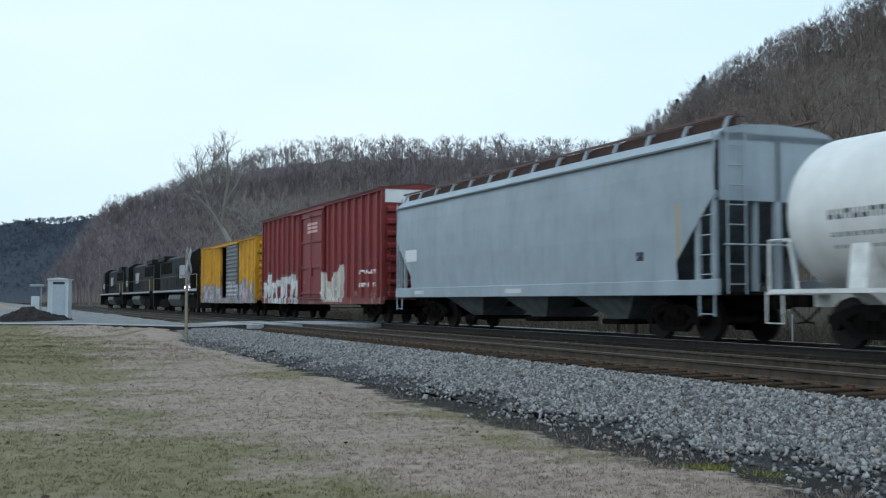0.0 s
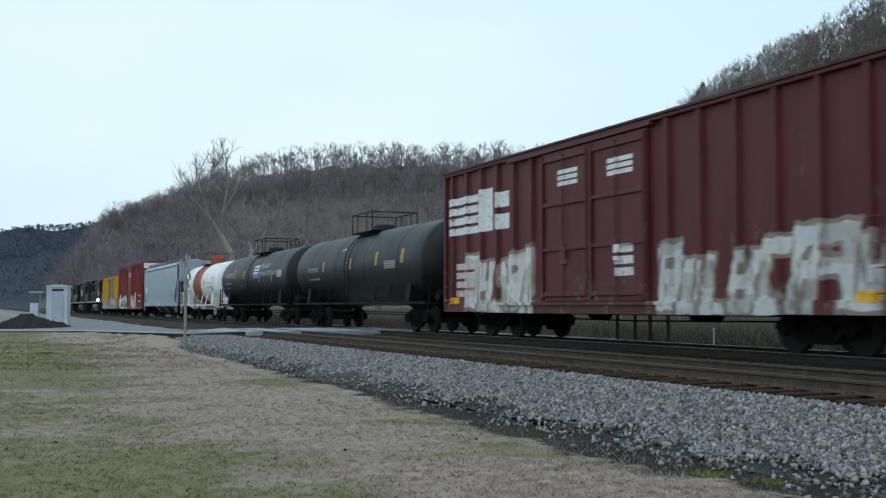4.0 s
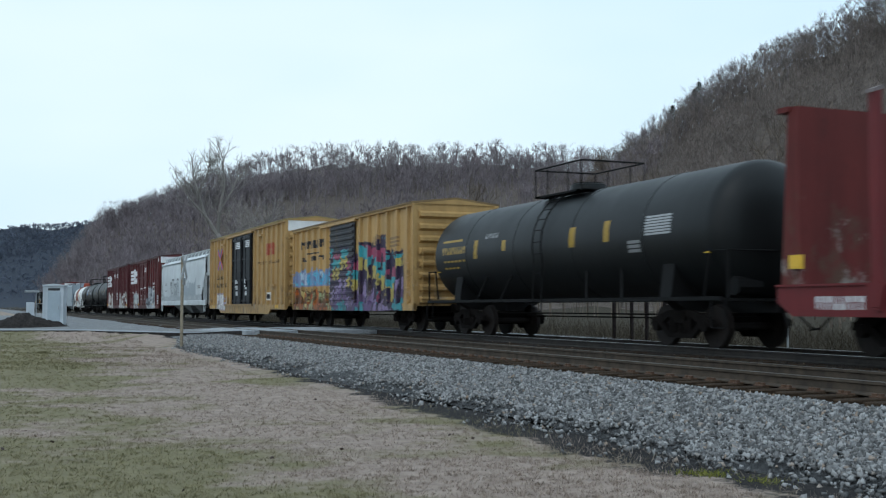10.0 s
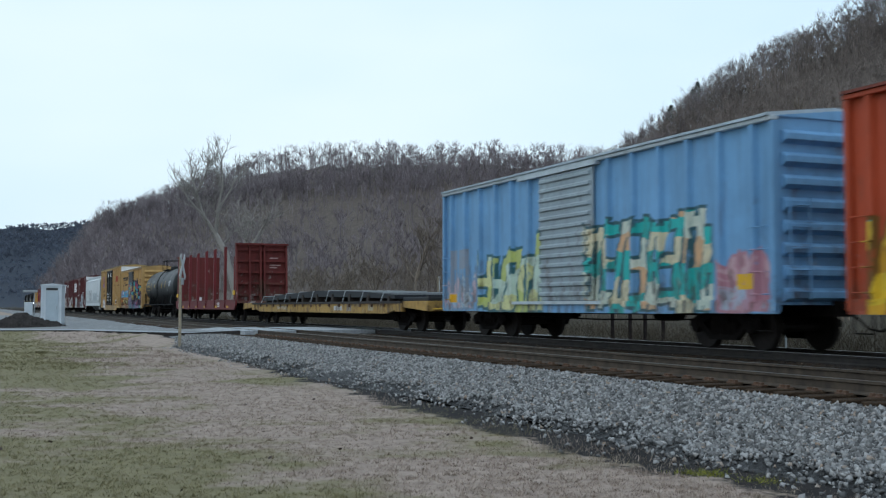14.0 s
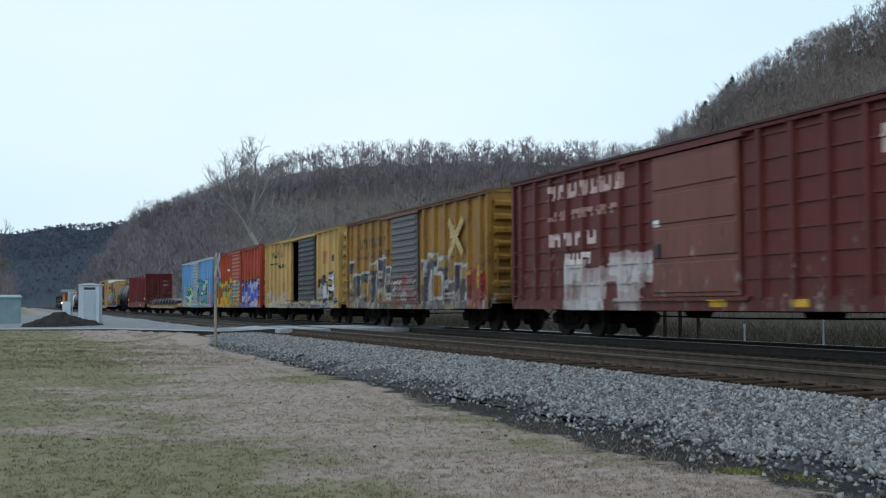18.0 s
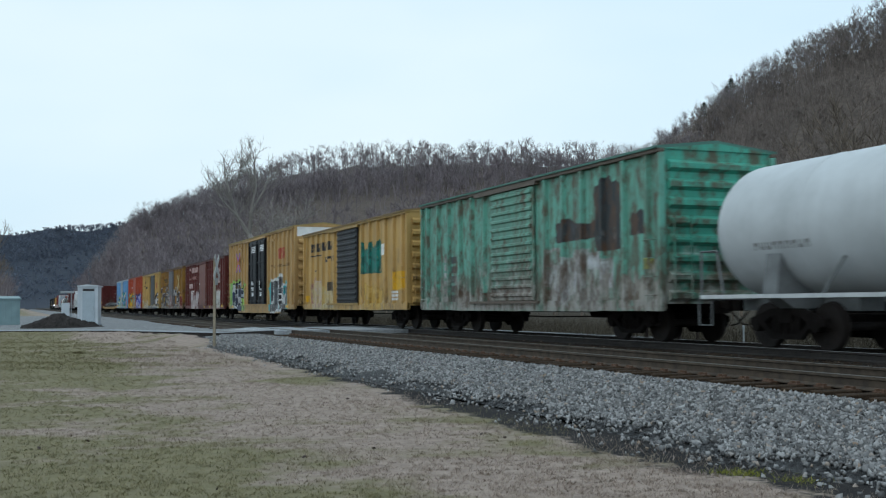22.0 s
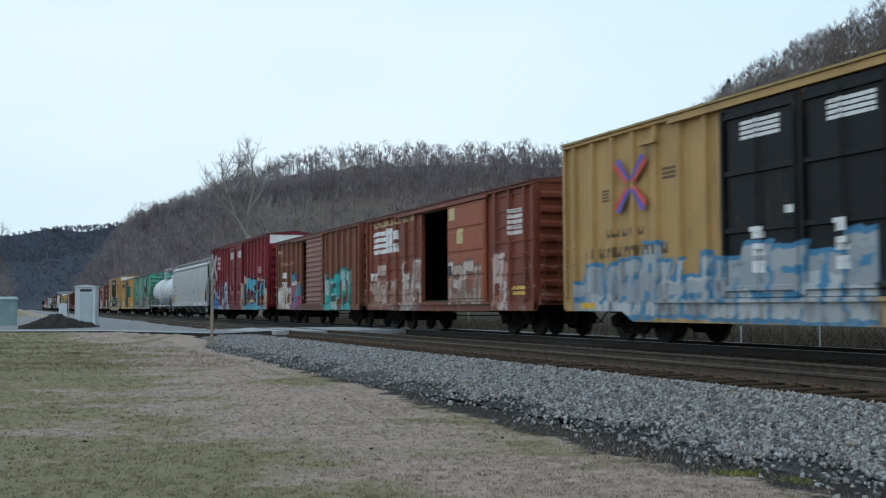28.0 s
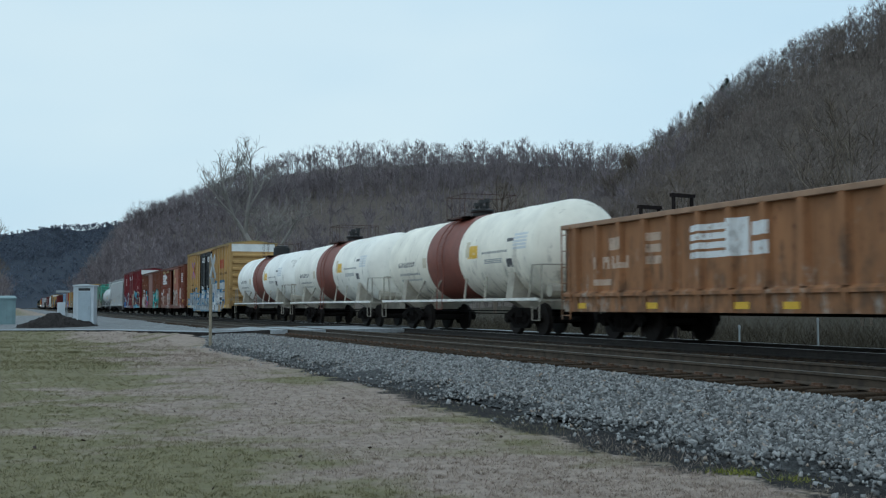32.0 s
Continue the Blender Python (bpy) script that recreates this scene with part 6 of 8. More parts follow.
boxcar("yellow_boxcar", -310.2, -325.9, 4.46, (0.47, 0.30, 0.105), "yellow boxcar with black louvred door and teal painted patch", [(-1.48, 1.58)], 0.98, door_color=(0.022, 0.023, 0.026), seed=14, rust=0.08, rust_color=(0.4, 0.24, 0.08), edge=(0.30, 0.19, 0.05),
       marks=[(2.3, 6.4, 3.5, 3.9, BLACK_INK, 8), (4.4, 6.4, 3.28, 3.34, BLACK_INK, 0), (2.2, 4.2, 2.95, 3.2, BLACK_INK, 3), (5.2, 5.9, 2.55, 2.62, BLACK_INK, 0), (-5.2, -4.5, 2.9, 3.35, (0.75, 0.75, 0.72), 0), (2.6, 3.4, 1.6, 2.0, (0.08, 0.06, 0.04), 0), (-6.6, -6.1, 1.1, 1.5, (0.7, 0.7, 0.7), -3), (-7.4, -6.2, 1.5, 2.2, (0.62, 0.35, 0.02), 0), (6.8, 7.4, 1.1, 1.4, (0.62, 0.35, 0.02), 0), (4.5, 5.9, 1.95, 2.1, (0.5, 0.4, 0.34), 5), (4.4, 6.0, 1.6, 1.75, (0.5, 0.4, 0.34), 6), (4.6, 5.8, 1.2, 1.35, (0.5, 0.4, 0.34), 4)],
       tags=[(4.2, 6.15, 0.85, 2.3, 125, [(0.36, 0.21, 0.17), (0.33, 0.18, 0.15)], (0.36, 0.2, 0.16), 1.4), (-4.6, -2.0, 2.2, 3.5, 121, [(0.02, 0.17, 0.14), (0.03, 0.22, 0.18)], (0.02, 0.10, 0.08), 0.9), (4.2, 6.1, 0.72, 2.3, 122, [(0.38, 0.25, 0.2), (0.45, 0.32, 0.26), (0.5, 0.42, 0.3)], (0.5, 0.4, 0.22), 0.7), (2.2, 4.2, 0.72, 2.0, 123, [(0.45, 0.38, 0.28), (0.5, 0.42, 0.26)], (0.48, 0.36, 0.14), 0.9), (-5.2, -2.2, 0.75, 1.9, 124, [(0.5, 0.33, 0.1), (0.52, 0.34, 0.08)], (0.42, 0.26, 0.06), 0.9)])
boxcar("green_boxcar", -327.4, -343.05, 4.47, (0.15, 0.39, 0.31), "faded sea-green boxcar, streaked with rust and black paint-outs", [(-1.36, 1.6)], 0.97, door_color=(0.15, 0.33, 0.26), seed=15, rust=0.58, rust_color=(0.10, 0.055, 0.034), edge=(0.10, 0.075, 0.055), worn=1.5, end_color=(0.08, 0.36, 0.27),
       marks=[(5.3, 5.75, 1.0, 2.6, (0.5, 0.52, 0.52), -6), (4.6, 5.1, 1.0, 2.6, (0.05, 0.07, 0.08), -5), (-7.4, -6.95, 1.7, 1.95, (0.45, 0.5, 0.08), 0)],
       tags=[(-6.0, -4.7, 2.2, 4.15, 134, [(0.022, 0.028, 0.032), (0.04, 0.048, 0.052)], (0.03, 0.035, 0.04), 1.4), (-4.8, -2.5, 2.55, 3.15, 135, [(0.022, 0.028, 0.032), (0.05, 0.055, 0.06)], (0.03, 0.035, 0.04), 1.4), (-7.2, -6.4, 2.5, 3.2, 136, [(0.03, 0.035, 0.04), (0.02, 0.025, 0.03)], (0.03, 0.035, 0.04), 1.0),
             (-5.6, -1.7, 0.85, 2.15, 131, [(0.55, 0.58, 0.6), (0.42, 0.46, 0.46), (0.2, 0.36, 0.3), (0.5, 0.53, 0.56)], (0.33, 0.37, 0.36), 0.75), (-1.3, 4.4, 0.78, 1.5, 132, [(0.16, 0.11, 0.075), (0.3, 0.27, 0.21), (0.14, 0.32, 0.26), (0.36, 0.34, 0.28)], (0.07, 0.045, 0.03), 0.45), (-7.7, -5.9, 0.8, 1.6, 133, [(0.40, 0.42, 0.40), (0.16, 0.34, 0.28), (0.24, 0.2, 0.15)], (0.2, 0.2, 0.17), 0.5)])
boxcar("red_boxcar", -382.9, -401.65, 5.08, (0.175, 0.018, 0.024), "tall crimson boxcar with plug doors and pale blue graffiti", [(-2.14, 0.2), (0.2, 2.53)], 0.95, door_kind="plug", white_end=True, seed=16, rust=0.1,
       marks=[(-1.6, -0.5, 4.05, 4.5, WHITE_INK, -4), (1.0, 2.0, 4.05, 4.5, WHITE_INK, -4), (5.9, 7.3, 3.5, 4.5, (0.5, 0.36, 0.36), -3), (7.8, 8.6, 3.5, 4.4, (0.12, 0.02, 0.02), 0), (7.9, 8.4, 3.55, 4.3, (0.5, 0.4, 0.33), -2), (-0.9, -0.6, 1.7, 2.4, WHITE_INK, -2), (1.4, 1.7, 1.7, 2.4, WHITE_INK, -2), (-7.8, -6.8, 2.9, 3.3, (0.5, 0.3, 0.3), -3), (-9.25, -8.95, 1.4, 2.7, (0.65, 0.36, 0.03), 0)] + [(y, y + 0.34, 1.2, 1.3, YELLOW_INK, 0) for y in (8.2, 7.3, 6.4, 5.4, 4.4, 3.4, -3.2, -4.2, -5.2, -6.2, -7.2, -8.2)],
       tags=[(2.4, 9.2, 0.7, 2.7, 141, [(0.40, 0.52, 0.58), (0.50, 0.57, 0.6), (0.32, 0.45, 0.54), (0.12, 0.03, 0.05)], (0.09, 0.05, 0.10), 0.6), (6.8, 9.2, 0.7, 1.7, 143, [(0.05, 0.2, 0.5), (0.06, 0.25, 0.52)], (0.05, 0.1, 0.3), 0.8), (-8.9, -1.7, 0.6, 2.7, 144, [(0.55, 0.45, 0.33), (0.5, 0.4, 0.3)], (0.5, 0.4, 0.3), 0.9), (-8.6, -2.1, 0.6, 2.55, 142, [(0.08, 0.38, 0.52), (0.11, 0.42, 0.56), (0.07, 0.33, 0.48), (0.13, 0.012, 0.02)], (0.05, 0.02, 0.035), 0.95)])
boxcar("brown_boxcar", -403.9, -419.5, 4.42, (0.17, 0.058, 0.03), "rust-brown boxcar with a ribbed door ajar and a teal tag", [(-1.9, 1.1)], 0.98, opening=(1.1, 2.4), door_color=(0.26, 0.13, 0.11), rows=6, seed=17, rust=0.35,
       marks=[(5.6, 6.2, 2.4, 2.7, WHITE_INK, 0), (5.2, 6.8, 2.0, 2.2, WHITE_INK, 4), (3.0, 4.2, 2.0, 2.2, WHITE_INK, 3), (6.6, 7.3, 3.6, 3.9, (0.45, 0.3, 0.25), 2), (4.0, 7.3, 3.1, 3.25, (0.36, 0.2, 0.14), 4)],
       tags=[(-6.4, -2.0, 0.7, 2.45, 151, [(0.04, 0.36, 0.36), (0.05, 0.42, 0.40), (0.35, 0.5, 0.5)], (0.03, 0.12, 0.12), 1.0), (4.6, 7.6, 0.8, 1.9, 152, [(0.62, 0.6, 0.57), (0.5, 0.45, 0.4)], (0.2, 0.1, 0.07), 0.9), (2.6, 4.4, 0.75, 2.6, 153, [(0.12, 0.05, 0.16), (0.45, 0.12, 0.25), (0.05, 0.36, 0.46), (0.5, 0.2, 0.06)], (0.08, 0.03, 0.06), 0.7)])
boxcar("brown_boxcar", -420.5, -436.0, 4.42, (0.19, 0.055, 0.032), "rust-brown boxcar with a wide open doorway and an orange door", [(-4.46, -1.3)], 0.95, opening=(-1.3, 1.43), door_color=(0.30, 0.085, 0.04), door_kind="panel", rows=7, seed=18, rust=0.28,
       marks=herald(3.95, 7.0, 2.95, 3.9) + [(6.6, 7.2, 1.9, 2.2, WHITE_INK, 2), (5.2, 6.2, 2.1, 2.5, (0.5, 0.4, 0.36), 0), (-6.9, -6.0, 2.95, 3.75, (0.62, 0.6, 0.58), -5), (-2.0, -1.5, 3.7, 4.1, (0.5, 0.42, 0.2), 0), (-2.7, -2.2, 2.9, 3.4, (0.5, 0.42, 0.2), 0), (2.0, 7.2, 4.0, 4.18, (0.42, 0.34, 0.18), 6), (-7.2, -6.2, 1.2, 1.5, (0.7, 0.45, 0.1), -2)],
       tags=[(-4.2, -1.4, 1.0, 2.3, 161, [(0.4, 0.32, 0.28), (0.3, 0.18, 0.14), (0.5, 0.42, 0.38)], (0.15, 0.08, 0.06), 0.8), (1.5, 3.6, 0.75, 2.4, 162, [(0.5, 0.45, 0.42), (0.4, 0.3, 0.26), (0.55, 0.52, 0.5)], (0.2, 0.1, 0.08), 0.9), (-6.0, -4.7, 0.8, 2.4, 163, [(0.55, 0.45, 0.42), (0.4, 0.2, 0.16)], (0.2, 0.08, 0.06), 0.6), (4.0, 7.4, 0.9, 2.0, 164, [(0.3, 0.15, 0.11), (0.45, 0.35, 0.3)], (0.18, 0.08, 0.06), 0.7)])
tall_yellow(-437.8, -456.6, 63, [(-1.9, 8.9, 0.62, 2.0, 171, [(0.36, 0.385, 0.40), (0.46, 0.485, 0.50), (0.30, 0.325, 0.35)], (0.07, 0.22, 0.38), 0.95), (-7.4, -2.2, 0.62, 2.4, 172, [(0.5, 0.53, 0.55), (0.64, 0.66, 0.67), (0.45, 0.47, 0.5)], (0.06, 0.16, 0.28), 1.1)], "tall tan-yellow boxcar with black doors, silver-blue graffiti")


def rungs(root, material, points, step=0.0):
    for a, b in points:
        part("rung", Shape().rod(a, b, 0.014, 5), material, root)


def hopper(name, front, rear, color, label, marks=(), tags=(), top=4.28, walk_color=None, seed=0.0, outlets=3, rust=0.06):
    root = car_root(name, front, rear, label, "hopper car")
    L = front - rear
    h = L / 2
    body = paint(name + "_paint", color, marks, tags, rust, (0.2, 0.15, 0.1), 0.5, seed, 0.22)
    walk_mat = plain(name + "_walkway", walk_color or color, 0.6)
    # bays and slope sheets: body colour with the shade below the car put in
    under = plain(name + "_shaded_bays", tuple(c * 0.45 for c in color), 0.75, 0.0, 0.3)
    # side sheets: full length above, cut away on a slant over the end platforms
    levels = [(1.28, 1.55), (1.7, 1.575), (2.3, 1.60), (3.0, 1.60), (3.6, 1.58), (top - 0.35, 1.55), (top - 0.14, 1.50)]
    s = Shape()
    v, f = [], []
    for z, x in levels:
        e = h - 0.06 if z >= 3.0 else (h - 0.06 - 1.35 * (3.0 - z) / 1.3 if z > 1.7 else h - 1.41)
        for y in np.linspace(-e, e, 15):
            v.append((-x, y, z))
    for k in range(len(levels) - 1):
        for j in range(14):
            f.append((k * 15 + j, k * 15 + j + 1, (k + 1) * 15 + j + 1, (k + 1) * 15 + j))
    side = both_sides("side_sheet", s.add(v, f), body, root)
    # roof, cambered, with hatches and a running board on stands
    part("roof", Shape().prism([(-1.62, top - 0.15), (-1.32, top + 0.08), (-0.9, top + 0.18), (0, top + 0.22), (0.9, top + 0.18), (1.32, top + 0.08), (1.62, top - 0.15), (1.60, top - 0.19), (1.4, top - 0.15), (-1.4, top - 0.15), (-1.60, top - 0.19)], -h + 0.06, h - 0.06), body, root)
    for k in range(5):
        part("hatch", Shape().box(-0.3, 0.3, -h + 1.4 + k * (L - 2.8) / 5, -h + 1.3 + (k + 0.82) * (L - 2.8) / 5 + 0.1, top + 0.2, top + 0.34), body, root, "", 0.03)
    for x in (-1.05, 0.85):
        part("running_board", Shape().box(x, x + 0.2, -h - 0.05, h + 0.05, top + 0.32, top + 0.36), walk_mat, root)
    n = 13
    for k in range(n + 1):
        y = -h + 0.1 + (L - 0.2) * k / n
        part("board_stand", Shape().prism([(-1.36, top + 0.02), (-1.22, top + 0.34), (-0.85, top + 0.34), (-0.85, top + 0.30), (-1.17, top + 0.30), (-1.28, top + 0.05)], y - 0.035, y + 0.035), body, root)
    part("board_rail", Shape().box(-1.24, -1.18, -h - 0.2, h + 0.2, top + 0.34, top + 0.39), walk_mat, root)
    # strip filling the gap between the stands; the gap's shade is its colour
    part("board_skirt", Shape().box(-1.10, -1.06, -h, h, top + 0.15, top + 0.345), plain(name + "_skirt", tuple(c * 0.6 for c in walk_color) if walk_color else (0.06, 0.06, 0.06) if seed != 22 else (0.34, 0.36, 0.37), 0.8), root, "strip behind the walkway stands, gap's shade in its colour")
    both_sides("side_sill", Shape().box(-1.60, -1.50, -h, h, 0.98, 1.30), body, root, bevel=0.012)
    for sgn in (1, -1):
        e = sgn * (h - 0.06)
        part("end_sheet", Shape().box(-1.46, 1.46, min(e, e - sgn * 0.04), max(e, e - sgn * 0.04), 2.9, top), body, root)
        q = [(e, 2.95), (sgn * (h - 2.9), 1.0), (sgn * (h - 3.0), 1.0), (e - sgn * 0.1, 2.95)]
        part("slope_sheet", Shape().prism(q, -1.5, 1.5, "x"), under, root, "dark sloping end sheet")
        part("end_platform", Shape().box(-1.5, 1.5, min(sgn * h, sgn * (h - 2.2)), max(sgn * h, sgn * (h - 2.2)), 0.98, 1.06), STEEL_DARK, root)
        for x, y in ((-1.5, 0.08), (-1.5, 0.62), (1.5, 0.08), (-0.5, 0.08), (0.5, 0.08)):
            part("end_post", Shape().box(x - 0.05, x + 0.05, min(e - sgn * y, e - sgn * (y + 0.1)), max(e - sgn * y, e - sgn * (y + 0.1)), 1.0, 3.1), body, root)
        part("center_brace", Shape().box(-0.08, 0.08, min(e, e - sgn * 0.12), max(e, e - sgn * 0.12), 1.0, top - 0.1), body, root)
        lad = part("ladder", Shape().rod((-1.58, sgn * (h - 0.10), 0.55), (-1.58, sgn * (h - 0.10), top), 0.022).rod((-1.58, sgn * (h - 0.60), 0.55), (-1.58, sgn * (h - 0.60), 3.0), 0.022), body, root)
        rungs(lad, body, [((-1.58, sgn * (h - 0.10), 0.6 + 0.4 * k), (-1.58, sgn * (h - 0.60), 0.6 + 0.4 * k)) for k in range(6)])
        lad = part("end_ladder", Shape().rod((-1.35, e + sgn * 0.1, 1.0), (-1.35, e + sgn * 0.1, top + 0.2), 0.02).rod((-0.9, e + sgn * 0.1, 1.0), (-0.9, e + sgn * 0.1, top + 0.2), 0.02), body, root)
        rungs(lad, body, [((-1.35, e + sgn * 0.1, 1.2 + 0.4 * k), (-0.9, e + sgn * 0.1, 1.2 + 0.4 * k)) for k in range(8)])
        part("handrail", Shape().path([(-1.4, e + sgn * 0.05, 2.0), (-1.4, e + sgn * 0.12, 2.0), (1.4, e + sgn * 0.12, 2.0), (1.4, e + sgn * 0.05, 2.0)], 0.02), body, root)
    part("brake_wheel", Shape().lathe([(-0.02, 0.22), (-0.02, 0.27), (0.02, 0.27), (0.02, 0.22)], (0.6, h + 0.12, 1.9), 14), STEEL_DARK, root)
    span = L - 6.0
    for k in range(outlets):
        c = -span / 2 + span * (k + 0.5) / outlets
        w = span / outlets / 2 - 0.1
        top_q = [(-1.45, c - w, 1.3), (1.45, c - w, 1.3), (1.45, c + w, 1.3), (-1.45, c + w, 1.3)]
        low_q = [(-0.7, c - 0.35, 0.42), (0.7, c - 0.35, 0.42), (0.7, c + 0.35, 0.42), (-0.7, c + 0.35, 0.42)]
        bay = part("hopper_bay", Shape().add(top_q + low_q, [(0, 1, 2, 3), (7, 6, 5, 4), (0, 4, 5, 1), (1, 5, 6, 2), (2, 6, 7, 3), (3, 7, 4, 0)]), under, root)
        part("outlet_gate", Shape().box(-0.95, 0.95, c - 0.42, c + 0.42, 0.30, 0.43), STEEL_DARK, bay, "", 0.02)
    part("center_sill", Shape().box(-0.2, 0.2, -h - 0.05, h + 0.05, 0.70, 0.98), STEEL_DARK, root)
    running_gear(root, L, 2.3)
    return root


TEXT_GREY = (0.08, 0.08, 0.09)
hopper("grey_hopper_car", 36.5, 18.0, (0.33, 0.38, 0.425), "blue-grey covered hopper with a rusty roof walkway", seed=21, walk_color=(0.12, 0.06, 0.05),
       marks=[(8.3, 7.2, 2.3, 2.6, WHITE_INK, 0), (7.2, 8.2, 2.2, 2.55, (0.7, 0.72, 0.73), 0), (-6.6, -6.3, 1.75, 1.95, BLACK_INK, 0), (-0.6, 0.4, 1.08, 1.2, (0.6, 0.62, 0.63), 0), (-8.0, -7.85, 1.5, 2.9, (0.4, 0.33, 0.22), 0), (6.6, 7.4, 1.08, 1.2, (0.6, 0.62, 0.63), 0)])
hopper("white_hopper_car", -75.3, -94.0, (0.55, 0.585, 0.60), "pale grey covered hopper with faded grey graffiti patches", seed=22, outlets=3,
       marks=[(6.4, 7.6, 2.5, 2.75, (0.3, 0.32, 0.33), 4), (6.4, 7.6, 2.05, 2.2, (0.3, 0.32, 0.33), 5), (-7.6, -6.6, 2.1, 2.35, (0.2, 0.2, 0.2), -2), (-3.4, -2.6, 2.2, 2.5, (0.42, 0.46, 0.48), 0)],
       tags=[(-5.9, -0.6, 1.45, 2.8, 223, [(0.33, 0.37, 0.40), (0.35, 0.39, 0.42)], (0.32, 0.36, 0.39), 1.2), (1.0, 4.9, 1.5, 2.75, 221, [(0.42, 0.45, 0.46), (0.34, 0.37, 0.39), (0.46, 0.49, 0.5)], (0.13, 0.14, 0.15), 1.1), (-8, 8, 1.32, 1.75, 222, [(0.40, 0.43, 0.45), (0.44, 0.47, 0.48)], (0.36, 0.39, 0.41), 1.2)])
hopper("grey_hopper_car", -361.5, -380.95, (0.37, 0.38, 0.385), "grey covered hopper with yellow reflector bars and dark lettering", seed=23, outlets=4, top=4.25,
       marks=[(7.2, 8.3, 2.6, 2.82, TEXT_GREY, 4), (6.9, 8.3, 2.25, 2.48, TEXT_GREY, 6), (6.9, 8.2, 1.9, 1.98, TEXT_GREY, 0), (6.9, 8.2, 1.75, 1.82, TEXT_GREY, 0), (-2.9, -2.4, 2.0, 2.35, TEXT_GREY, -3), (-5.6, -4.8, 2.0, 2.6, (0.22, 0.22, 0.22), -4), (-3.9, -3.2, 2.0, 2.4, (0.3, 0.3, 0.3), -4), (1.2, 3.0, 1.95, 2.05, (0.4, 0.2, 0.18), 6),
              (8.75, 8.95, 1.45, 2.1, YELLOW_INK, 0), (5.6, 5.85, 1.45, 2.0, YELLOW_INK, 0), (2.6, 2.8, 1.45, 1.85, YELLOW_INK, 0), (-0.9, -0.7, 1.45, 1.85, YELLOW_INK, 0), (-7.55, -7.3, 1.5, 2.1, YELLOW_INK, 0), (4.4, 5.2, 2.5, 2.75, (0.25, 0.25, 0.25), 0), (4.5, 5.1, 2.55, 2.70, (0.37, 0.38, 0.385), 0), (-4.2, -3.4, 1.08, 1.22, (0.65, 0.66, 0.67), 0), (-6.6, -5.6, 1.08, 1.22, (0.65, 0.66, 0.67), 0), (5.4, 6.2, 1.08, 1.22, (0.62, 0.62, 0.62), 0)])


